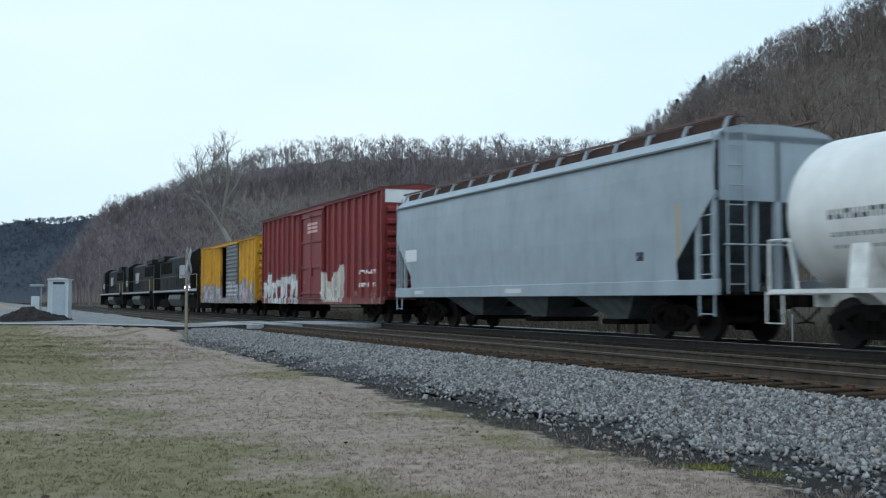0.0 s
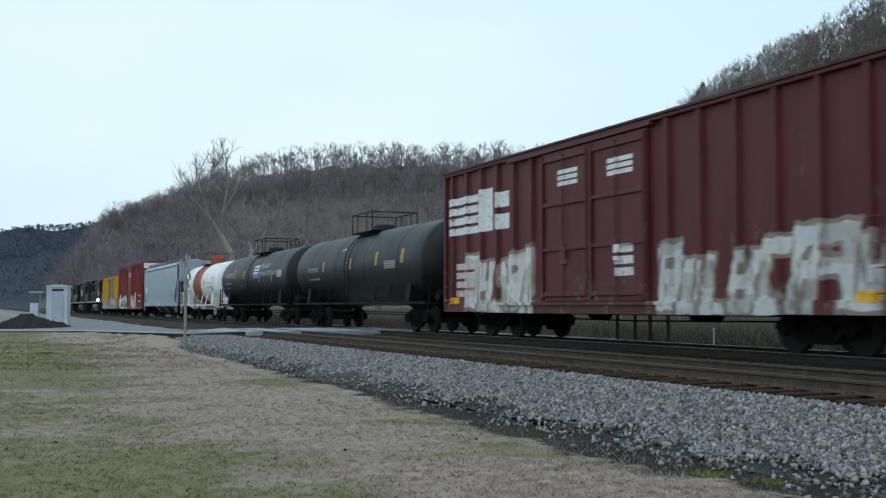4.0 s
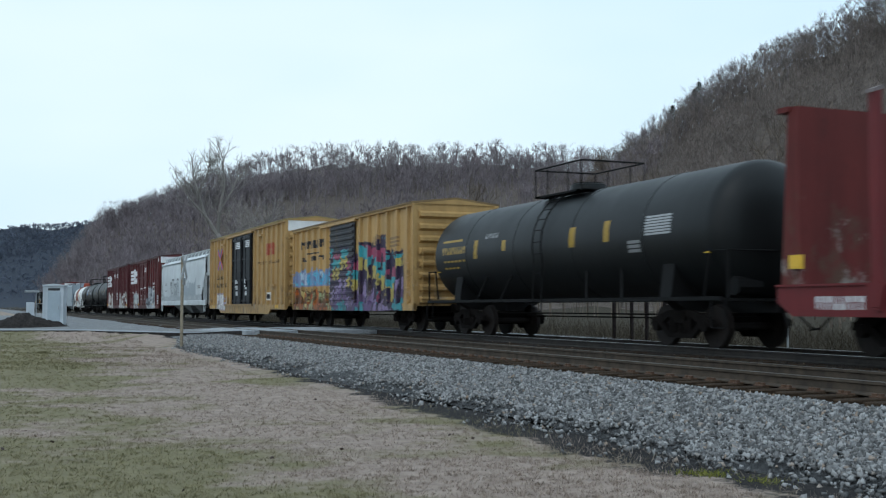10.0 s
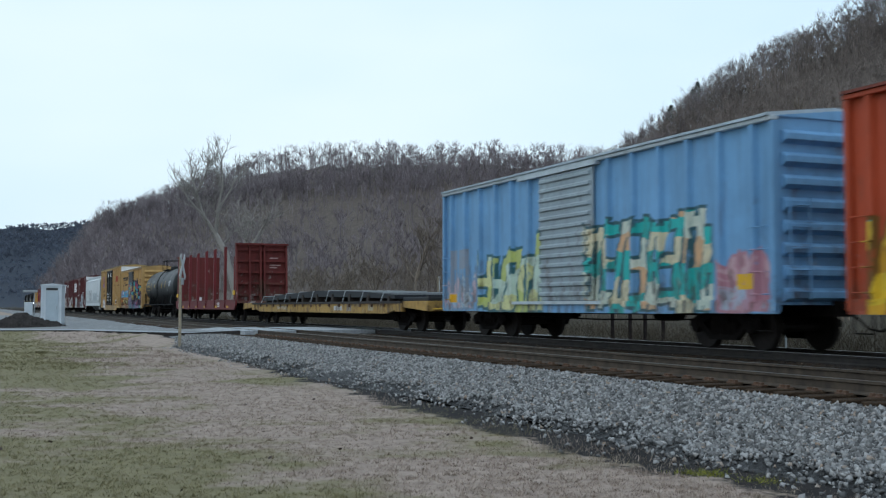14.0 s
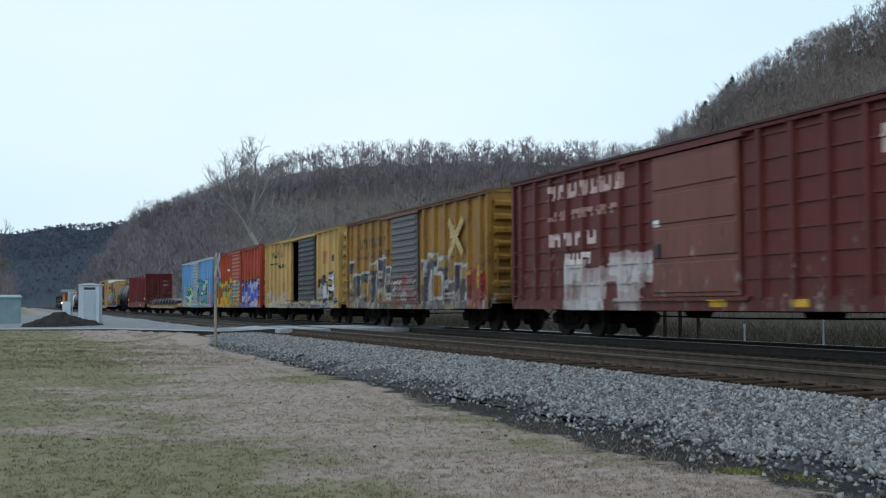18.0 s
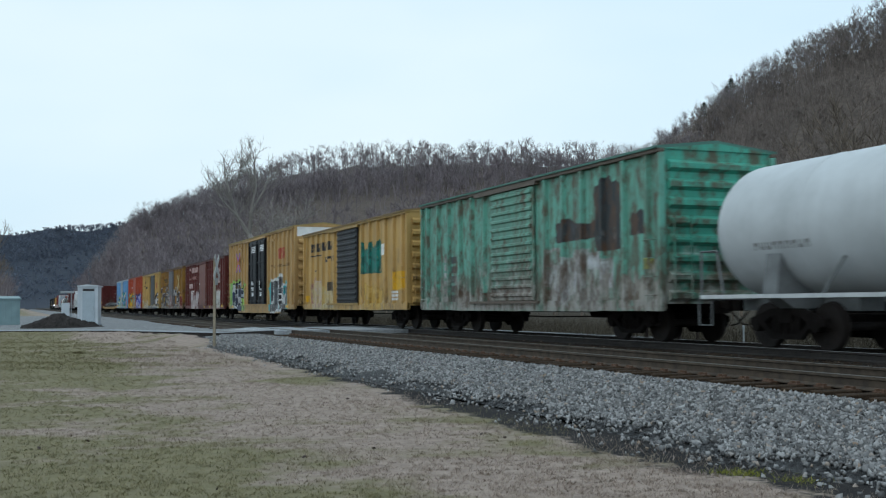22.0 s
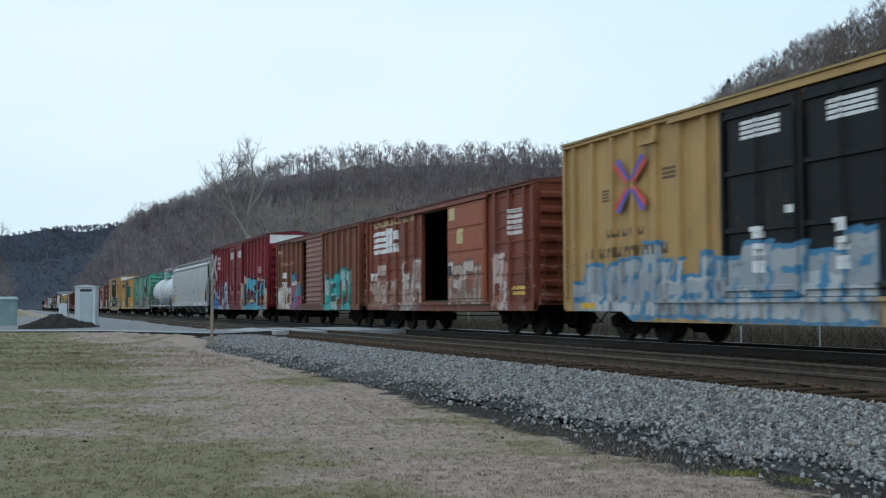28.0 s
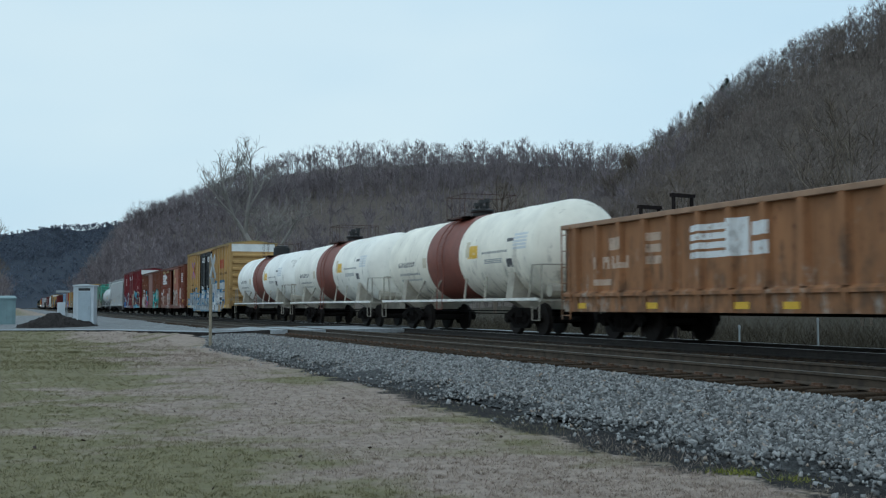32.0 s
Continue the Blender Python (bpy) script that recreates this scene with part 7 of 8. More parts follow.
def tank_car(name, front, rear, color, label, kind, marks=(), radius=1.45, axis=2.47, band=None, seed=0.0, frame_color=None, dome=None, ends=None, bar_color=None, worn=0.0):
    root = car_root(name, front, rear, label, "tank car")
    L = front - rear
    h = L / 2
    shell = paint(name + "_paint", color, marks, (), 0.05, (0.25, 0.18, 0.1) if sum(color) > 1 else (0.05, 0.04, 0.035), 0.45, seed, 0.12 if sum(color) > 1 else 0.4, worn, 0.9)
    metal = plain(name + "_frame", frame_color or color, 0.7, 0.0, 0.2, spec=0.15 if frame_color else 0.5)
    hs = h + 0.26
    prof = [(-hs, 0.02)] + [(-hs + 0.72 * (1 - math.cos(a)), radius * math.sin(a)) for a in np.radians((12, 25, 40, 55, 70, 82))] + [(-hs + 0.72, radius)]
    rings = [(y, radius) for y in np.linspace(-h + 1.4, h - 1.4, 7)]
    prof = prof + rings + [(-y, r) for y, r in reversed(prof)]
    part("tank", Shape().lathe(prof, (0, 0, axis), 48), shell, root, "", 0, True)
    for y in np.linspace(-h + 2.8, h - 2.8, 4):
        part("weld_band", Shape().lathe([(y - 0.02, radius + 0.004), (y, radius + 0.012), (y + 0.02, radius + 0.004)], (0, 0, axis), 40), shell, root, "", 0, True)
    if band:
        y0, y1, bc = band
        bm = plain(name + "_band", bc, 0.55, 0.0, 0.15)
        part("paint_band", Shape().lathe([(y0, radius - 0.01), (y0 + 0.005, radius + 0.015), (y1 - 0.005, radius + 0.015), (y1, radius - 0.01)], (0, 0, axis), 48), bm, root, "wide rust-red band round the tank", 0, True)
    else:
        bm = shell
    c = (band[0] + band[1]) / 2 if band else 0.0
    top = axis + radius
    # fittings, platform and rails on top
    dh = 0.45 if kind == "cage" else 1.0
    dm = plain(name + "_dome", dome, 0.6) if dome else bm
    if kind == "valves":
        part("manway", Shape().lathe([(-0.1, 0.34), (0.12, 0.34), (0.16, 0.40), (0.22, 0.40), (0.25, 0.3)], (0, c - 0.1, top), 14, "z"), dm, root, "", 0, True)
        for x, y, z in ((-0.12, -0.3, 0.55), (0.16, -0.15, 0.62), (-0.05, 0.25, 0.5), (0.2, 0.3, 0.42)):
            part("valve", Shape().rod((x, c + y, top), (x, c + y, top + z - 0.12), 0.07, 8).rod((x, c + y, top + z - 0.12), (x, c + y, top + z), 0.13, 8, 0.1), dm, root)
    else:
        part("fittings_dome", Shape().lathe([(-0.1, 0.5), (0.12 * dh, 0.5), (0.42 * dh, 0.48), (0.48 * dh, 0.40)], (0, c, top), 16, "z"), dm, root, "", 0, True)
        part("dome_lid", Shape().lathe([(0.48 * dh, 0.42), (0.53 * dh, 0.42), (0.56 * dh, 0.3)], (0, c, top), 16, "z"), dm, root, "", 0, True)
    wide = 1.25 if kind == "cage" else 0.8
    tube, high = (0.022, 0.85 if bar_color else 0.68) if kind == "cage" else (0.013, 0.7)
    rails = plain(name + "_cage", bar_color, 0.5) if bar_color and kind == "cage" else metal if kind == "cage" else plain(name + "_rails", (0.07, 0.035, 0.028), 0.8)
    plat = part("top_platform", Shape().box(-0.95, -0.55, c - wide, c + wide, top - 0.10, top - 0.05).box(0.55, 0.95, c - wide, c + wide, top - 0.10, top - 0.05).box(-0.95, 0.95, c - wide, c - wide + 0.3, top - 0.10, top - 0.05).box(-0.95, 0.95, c + wide - 0.3, c + wide, top - 0.10, top - 0.05), rails, root)
    for x in (-0.95, 0.95):
        rail = part("guard_rail", Shape().path([(x, c - wide, top - 0.1), (x, c - wide, top + high), (x, c + wide, top + high), (x, c + wide, top - 0.1)], tube), rails, root)
        for y in (-0.45, 0.45):
            part("rail_post", Shape().rod((x, c + y * wide, top - 0.1), (x, c + y * wide, top + high), tube * 0.8, 5), rails, rail)
    part("cross_rail", Shape().rod((-0.95, c - wide, top + high), (0.95, c - wide, top + high), tube), rails, root)
    part("cross_rail", Shape().rod((-0.95, c + wide, top + high), (0.95, c + wide, top + high), tube), rails, root)
    # side ladder that follows the shell
    pts = []
    for a in np.radians((195, 180, 165, 150, 135, 122)):
        pts.append(((radius + 0.12) * math.cos(a), 0, axis + (radius + 0.12) * math.sin(a)))
    pts = [(-radius - 0.12, 0, 0.75)] + pts
    lad = part("side_ladder", Shape().path([(x, c - 0.24, z) for x, _, z in pts], 0.02).path([(x, c + 0.24, z) for x, _, z in pts], 0.02), bm if band else rails, root)
    for k in range(9):
        s = k / 8 * (len(pts) - 1)
        i = min(int(s), len(pts) - 2)
        x, z = (pts[i][j] + (pts[i + 1][j] - pts[i][j]) * (s - i) for j in (0, 2))
        part("rung", Shape().rod((x, c - 0.24, z), (x, c + 0.24, z), 0.014, 5), bm if band else rails, lad)
    # walkway bar along the side, saddles, stub sills and end platforms
    both_sides("side_bar", Shape().box(-1.56, -1.48, -h - 0.1, h + 0.1, 1.0, 1.08), plain(name + "_bar", bar_color, 0.5) if bar_color else metal, root)
    b = h - 2.0
    for s in (1, -1):
        sad = [(-1.15, axis - 0.85), (-1.30, axis - 0.55), (-1.42, 1.05), (-1.0, 0.8), (1.0, 0.8), (1.42, 1.05), (1.30, axis - 0.55), (1.15, axis - 0.85), (0, axis - radius - 0.02)]
        part("saddle", Shape().prism(sad, s * b - 0.22, s * b + 0.22), metal, root)
        part("stub_sill", Shape().box(-0.3, 0.3, min(s * (b - 1.2), s * (h + 0.3)), max(s * (b - 1.2), s * (h + 0.3)), 0.75, 1.0), metal, root)
        part("end_platform", Shape().box(-1.5, 1.5, min(s * (h - 0.2), s * (h + 0.25)), max(s * (h - 0.2), s * (h + 0.25)), 0.98, 1.04), metal, root)
        part("end_rail", Shape().path([(-1.45, s * (h + 0.2), 1.0), (-1.45, s * (h + 0.2), 2.0), (-1.45, s * (h - 0.35), 2.0), (-1.45, s * (h - 0.6), 1.0)], 0.028), metal, root)
        part("end_rail", Shape().path([(1.45, s * (h + 0.2), 1.0), (1.45, s * (h + 0.2), 2.0), (-1.45, s * (h + 0.2), 2.0)], 0.02), metal, root)
        part("step", Shape().path([(-1.52, s * (h + 0.2), 1.0), (-1.52, s * (h + 0.2), 0.45), (-1.52, s * (h - 0.25), 0.45), (-1.52, s * (h - 0.25), 1.0)], 0.02), metal, root)
        for y in (b - 1.6, b - 3.2):
            both_sides("stay", Shape().path([(-1.5, s * y, 1.05), (-1.28, s * (y - 0.35), 1.75)], 0.035), metal, root)
        if ends:
            part("end_mark", Shape().box(-1.40, -1.32, min(s * (h - 0.62), s * (h - 0.40)), max(s * (h - 0.62), s * (h - 0.40)), axis - 0.5, axis + 0.35), YELLOW_MARK, root, "yellow reflector patch")
    part("brake_box", Shape().rod((-1.0, -h + 0.2, 1.3), (-0.4, -h + 0.2, 1.3), 0.2, 10), metal, root)
    part("brake_rod", Shape().path([(-0.6, -h + 3.2, 0.7), (-0.6, h - 3.2, 0.7)], 0.02).path([(0.4, -h + 3.2, 0.6), (0.4, h - 3.2, 0.6)], 0.02), STEEL_DARK, root)
    running_gear(root, L + 0.4, 2.2)
    return root


DULL_YELLOW, DULL_WHITE = (0.33, 0.21, 0.03), (0.22, 0.225, 0.23)
RUST_BAND = (0.20, 0.058, 0.038)
ACID = [(3.4, 5.2, 2.28, 2.46, TEXT_GREY, 9), (3.0, 5.2, 1.98, 2.06, (0.3, 0.3, 0.3), 12), (3.0, 5.2, 1.78, 1.84, (0.4, 0.4, 0.4), 12), (-2.4, -1.6, 2.35, 2.75, YELLOW_INK, 0), (-4.6, -2.7, 2.45, 2.52, (0.25, 0.25, 0.25), 10), (-4.2, -2.9, 2.15, 2.30, (0.4, 0.4, 0.4), -3), (-5.0, -4.55, 2.75, 2.85, TEXT_GREY, 0), (-4.9, -4.5, 2.0, 2.25, TEXT_GREY, 0), (-5.9, -5.0, 2.5, 3.0, (0.62, 0.64, 0.66), -5), (2.2, 2.55, 2.2, 2.55, (0.62, 0.55, 0.42), 0), (-1.75, -1.45, 2.4, 2.9, (0.62, 0.55, 0.42), 0)]
WHITE_TANK = (0.74, 0.74, 0.73)
tank_car("white_tank_car", 16.4, 3.4, WHITE_TANK, "white tank car with a rust-red band and red dome", "dome", ACID, band=(-0.9, 2.05, (0.26, 0.068, 0.036)), seed=31, dome=(0.32, 0.06, 0.03))
tank_car("black_tank_car", 2.0, -14.4, (0.010, 0.0115, 0.0125), "matt black tank car with white lettering bars", "cage", [(4.6, 6.6, 2.62, 2.9, DULL_WHITE, 7), (4.8, 6.6, 2.25, 2.33, DULL_WHITE, 0), (5.4, 6.6, 2.0, 2.06, DULL_WHITE, 0), (-1.9, -0.7, 2.5, 3.2, (0.5, 0.6, 0.7), -4), (-1.9, -0.7, 2.46, 2.62, (0.05, 0.2, 0.5), 0), (-4.0, -2.1, 2.95, 3.2, DULL_WHITE, 6), (-5.8, -2.1, 2.55, 2.78, DULL_WHITE, 10), (-6.9, -6.0, 2.4, 2.75, (0.35, 0.36, 0.37), 0), (4.0, 4.25, 2.55, 3.05, DULL_YELLOW, 0), (1.6, 1.85, 2.5, 2.95, DULL_YELLOW, 0), (-2.2, -2.0, 2.2, 2.6, DULL_YELLOW, 0), (-5.0, -4.8, 2.2, 2.6, DULL_YELLOW, 0), (2.0, 2.3, 2.05, 2.15, DULL_WHITE, 0)], seed=32, frame_color=(0.008, 0.008, 0.0085), ends=True, radius=1.5)
tank_car("black_tank_car", -15.8, -32.4, (0.010, 0.0115, 0.0125), "matt black tank car with yellow reflector marks", "cage", [(4.4, 6.0, 2.42, 2.62, DULL_WHITE, 9), (4.2, 5.9, 2.08, 2.15, DULL_WHITE, 0), (3.5, 3.75, 2.4, 2.85, DULL_YELLOW, 0), (-0.3, 0.0, 2.4, 2.85, DULL_YELLOW, 0), (-3.4, -3.15, 2.45, 2.95, DULL_YELLOW, 0), (0.9, 1.5, 3.2, 3.3, DULL_WHITE, 0), (-5.4, -4.2, 2.3, 2.6, (0.3, 0.3, 0.3), -4), (-6.2, -5.9, 2.45, 2.95, DULL_YELLOW, 0)], seed=33, frame_color=(0.008, 0.008, 0.0085), ends=True, radius=1.52)
tank_car("black_tank_car", -132.4, -147.6, (0.011, 0.0125, 0.0135), "black tank car with yellow lettering and reflector marks", "cage", [(4.9, 6.7, 2.50, 2.72, DULL_YELLOW, 9), (5.2, 6.7, 2.88, 2.95, DULL_YELLOW, 0), (4.9, 6.6, 2.25, 2.31, DULL_YELLOW, 6), (5.4, 6.6, 2.05, 2.1, DULL_YELLOW, 4), (4.0, 4.25, 2.3, 2.85, DULL_YELLOW, 0), (2.1, 2.35, 2.45, 2.75, DULL_YELLOW, 0), (-1.8, -1.5, 2.35, 2.85, DULL_YELLOW, 0), (-3.4, -3.15, 2.4, 2.9, DULL_YELLOW, 0), (2.7, 3.6, 2.85, 3.0, DULL_WHITE, 4), (-5.9, -4.9, 2.45, 2.9, (0.36, 0.37, 0.38), -7), (-4.7, -4.2, 2.1, 2.4, DULL_WHITE, -3)], seed=34, frame_color=(0.008, 0.008, 0.0085), ends=True, radius=1.48)
# frame_color here is pale grey darkened by the shade under the tank
tank_car("grey_tank_car", -344.6, -359.2, (0.50, 0.53, 0.55), "pale grey tank car with a railed top platform", "cage", [(4.2, 5.9, 1.95, 2.1, (0.2, 0.2, 0.2), 9), (-1.6, -0.9, 2.1, 2.4, YELLOW_INK, 0), (-3.4, -3.0, 2.0, 2.2, BLACK_INK, 0), (-4.9, -3.9, 2.4, 3.0, (0.4, 0.42, 0.43), -6), (-5.7, -5.4, 2.3, 3.0, (0.5, 0.47, 0.36), 0), (-2.3, -2.0, 2.2, 2.7, (0.52, 0.48, 0.36), 0)], seed=35, frame_color=(0.16, 0.17, 0.175), bar_color=(0.5, 0.52, 0.53), radius=1.40, axis=2.42)
for k, (f, b0, b1, valves, lb) in enumerate(((-458.35, -1.25, 1.5, False, "white tank car with a rust-red band and a black dome"), (-473.7, -0.95, 1.9, True, "stained white tank car with a rust-red band"), (-488.95, -0.87, 2.05, True, "yellowed white tank car with a rust-red band"))):
    tank_car("white_tank_car", f, f - 13.35, (0.90, 0.885 - 0.02 * k, 0.85 - 0.055 * k), lb, "valves" if valves else "dome", ACID, band=(b0, b1, RUST_BAND), seed=36 + k, worn=0.15 + 0.2 * k, frame_color=(0.36, 0.33, 0.28), bar_color=(0.8, 0.78, 0.74), dome=(0.012, 0.012, 0.013))


FADED_STENCIL = plain("faded_stencil", (0.36, 0.22, 0.21), 0.7, 0.0, 0.4, 9)


STAKE_CAP = plain("worn_stake_cap", (0.17, 0.14, 0.14), 0.6, 0.0, 0.3, 5)


def bulkhead_flat(front, rear):
    root = car_root("bulkhead_flat_car", front, rear, "maroon bulkhead flat car with rows of tall side stakes", "flat car")
    L = front - rear
    h = L / 2
    body = paint("bulkhead_flat_paint", (0.14, 0.022, 0.024), [(8.0, 9.2, 0.82, 1.05, (0.6, 0.6, 0.62), 8), (-5.7, -5.0, 0.85, 1.15, (0.55, 0.55, 0.55), -3)] + [(y, y + 0.55, 0.80, 0.92, YELLOW_INK, 0) for y in (6.8, 4.4, 1.7, -1.2, -4.9, -8.2)], (), 0.12, (0.10, 0.04, 0.02), 0.5, 41)
    rusty = paint("bulkhead_rust_paint", (0.12, 0.024, 0.022), (), (), 0.3, (0.05, 0.016, 0.014), 0.7, 42, 0.6, 0.9, 1.2)
    part("deck", Shape().box(-1.45, 1.45, -h, h, 1.08, 1.2), rusty, root)
    both_sides("side_sill", Shape().prism([(-h, 0.95), (-h + 0.4, 0.70), (h - 0.4, 0.70), (h, 0.95), (h, 1.25), (-h, 1.25)], -1.58, -1.48, "x"), body, root)
    both_sides("sill_flange", Shape().box(-1.62, -1.48, -h, h, 1.23, 1.27), body, root)
    for s in (1, -1):
        y0, y1 = sorted((s * (h - 0.12), s * (h - 0.55)))
        bulk = part("bulkhead", Shape().box(-1.5, 1.5, s * (h - 0.5) - 0.04, s * (h - 0.5) + 0.04, 1.2, 4.5), rusty, root)
        for x in (-1.5, -0.75, -0.12, 0.1, 1.4):
            q = [(s * (h - 0.46), 1.2), (s * (h - 0.02), 1.2), (s * (h - 0.28), 4.5), (s * (h - 0.46), 4.5)]
            part("bulkhead_post", Shape().prism(q, x, x + 0.1, "x"), rusty, bulk)
        for z in (1.5, 2.15, 2.8, 3.45, 4.1):
            a, b = sorted((s * (h - 0.46), s * (h - 0.30)))
            part("bulkhead_beam", Shape().box(-1.42, 1.42, a, b, z, z + 0.12), rusty, bulk)
        part("top_beam", Shape().box(-1.55, 1.55, y0 + (0.2 if s > 0 else 0), y1 - (0 if s > 0 else 0.2) + (0.1 if s > 0 else 0), 4.42, 4.52), rusty, bulk)
        for k, (x1, z) in enumerate(((1.0, 4.25), (1.15, 3.84), (0.95, 3.7))):
            part("stencil_bar", Shape().box(0.5, x1, s * (h - 0.455) - 0.006, s * (h - 0.455) + 0.006, z - 0.6, z - 0.53), FADED_STENCIL, bulk)
        part("corner_mark", Shape().box(-1.6, -1.52, s * (h - 0.5) - 0.15, s * (h - 0.5) + 0.15, 1.55, 1.8), YELLOW_MARK, bulk)
    for y in (7.7, 4.45, 1.5, -1.4, -4.15, -7.25):
        for x in (-1.56, 1.56):
            st = part("stake", Shape().box(x - 0.08, x + 0.08, y - 0.09, y + 0.09, 0.85, 4.45), body, root, "", 0.015)
            part("stake_cap", Shape().prism([(-0.12, 4.38), (0.12, 4.46), (0.12, 4.52), (-0.12, 4.44)], y - 0.1, y + 0.1), STAKE_CAP, st).location = (x, 0, 0)
            part("stake_pocket", Shape().prism([(-0.2, 1.25), (0.2, 1.25), (0.1, 0.8), (-0.1, 0.8)], x - 0.03 if x > 0 else x - 0.07, x + 0.07 if x > 0 else x + 0.03, "x"), body, st).location = (0, y, 0)
    part("center_sill", Shape().prism([(-h, 0.72), (-h + 4, 0.5), (h - 4, 0.5), (h, 0.72), (h, 1.08), (-h, 1.08)], -0.3, 0.3, "x"), STEEL_DARK, root)
    part("chain_binder", Shape().box(-1.3, -1.15, 2.3, 2.45, 1.2, 1.5), WHITE_PAINT, root, "white strap block on the deck")
    running_gear(root, L, 2.4)


bulkhead_flat(-149.4, -169.7)


DECK_DARK = plain("grimy_deck_edge", (0.03, 0.023, 0.019), 0.85, 0.0, 0.4, 4)


def long_flat(front, rear):
    root = car_root("long_flat_car", front, rear, "long faded yellow flat car with worn wooden deck", "flat car")
    L = front - rear
    h = L / 2
    body = paint("long_flat_paint", (0.40, 0.25, 0.075), [(-4.4, -3.3, 0.72, 0.9, (0.5, 0.5, 0.5), 0), (-5.6, -5.0, 0.70, 0.95, (0.25, 0.25, 0.27), -3), (4.3, 6.0, 0.74, 0.9, (0.45, 0.42, 0.36), 8), (-8.2, -7.6, 0.72, 0.95, (0.42, 0.36, 0.25), 0)], (), 0.52, (0.075, 0.045, 0.03), 0.7, 51, 0.5, 0.4, 0.55)
    part("deck", Shape().box(-1.4, 1.4, -h + 0.3, h - 0.3, 0.95, 1.02), TIE, root, "dark worn wooden deck")
    both_sides("side_sill", Shape().prism([(-11.0, 1.04), (11.0, 1.04), (11.0, 0.82), (9.6, 0.62), (-9.6, 0.62), (-11.0, 0.82)], -1.52, -1.42, "x"), body, root)
    both_sides("deck_lip", Shape().box(-1.58, -1.40, -11.2, 11.2, 0.98, 1.07), DECK_DARK, root, "dark grimy deck edge")
    for s in (1, -1):
        a, b = sorted((s * h, s * (h - 2.3)))
        cap = part("end_beam", Shape().prism([(a, 0.72 if s < 0 else 0.85), (b, 0.85 if s < 0 else 0.72), (b, 1.06), (a, 1.06)], -1.5, 1.5, "x"), body, root, "yellow end beam", 0.01)
        part("end_rail", Shape().path([(-1.4, s * (h + 0.25), 0.8), (1.4, s * (h + 0.25), 0.8)], 0.03), YELLOW_MARK, cap)
        both_sides("bolster_bracket", Shape().box(-1.56, -1.40, s * 10.9 - 0.3, s * 10.9 + 0.3, 0.7, 1.06), body, root)
    for k in range(15):
        y = -9.4 + k * 1.34
        both_sides("stake_pocket", Shape().box(-1.57, -1.50, y - 0.07, y + 0.07, 0.86, 1.02), RUST, root)
    part("center_sill", Shape().prism([(-h, 0.72), (-9.0, 0.72), (-7.5, 0.36), (7.5, 0.36), (9.0, 0.72), (h, 0.72), (h, 0.95), (-h, 0.95)], -0.35, 0.35, "x"), STEEL_DARK, root)
    running_gear(root, L, 3.3)
    # the load: dark pressed-steel panels on timber cribs, strapped down; it rides on the car
    SHEET = plain("blue_black_steel_sheet", (0.008, 0.010, 0.014), 0.7, 0.0, 0.3, 0.7)
    for x0, x1 in ((-1.25, -0.05), (0.05, 1.25)):
        arch = [(-9.8, 1.16), (-6, 1.23), (0, 1.30), (6, 1.23), (9.8, 1.16), (9.8, 1.30), (6, 1.46), (0, 1.58), (-6, 1.46), (-9.8, 1.30)]
        part("steel_panel", Shape().prism(arch, x0, x1, "x"), SHEET, root, "long dark bowed steel panel")
    for k in range(9):
        y = -9.2 + k * 2.3
        z = 1.24 + 0.18 * (1 - (y / 9.8) ** 2)
        part("timber_crib", Shape().box(-1.3, 1.3, y - 0.1, y + 0.1, 1.02, z), DECK_DARK, root, "", 0.01)
        part("strap", Shape().path([(-1.45, y + 0.4, 1.05), (-1.32, y + 0.4, z + 0.13), (1.32, y + 0.4, z + 0.13), (1.45, y + 0.4, 1.05)], 0.022, 4), GREY_STEEL, root, "pale tie-down strap")
    part("front_stack", Shape().box(-1.1, 1.1, -12.6, -10.2, 1.06, 1.2), SHEET, root, "", 0.02)


long_flat(-171.5, -198.5)


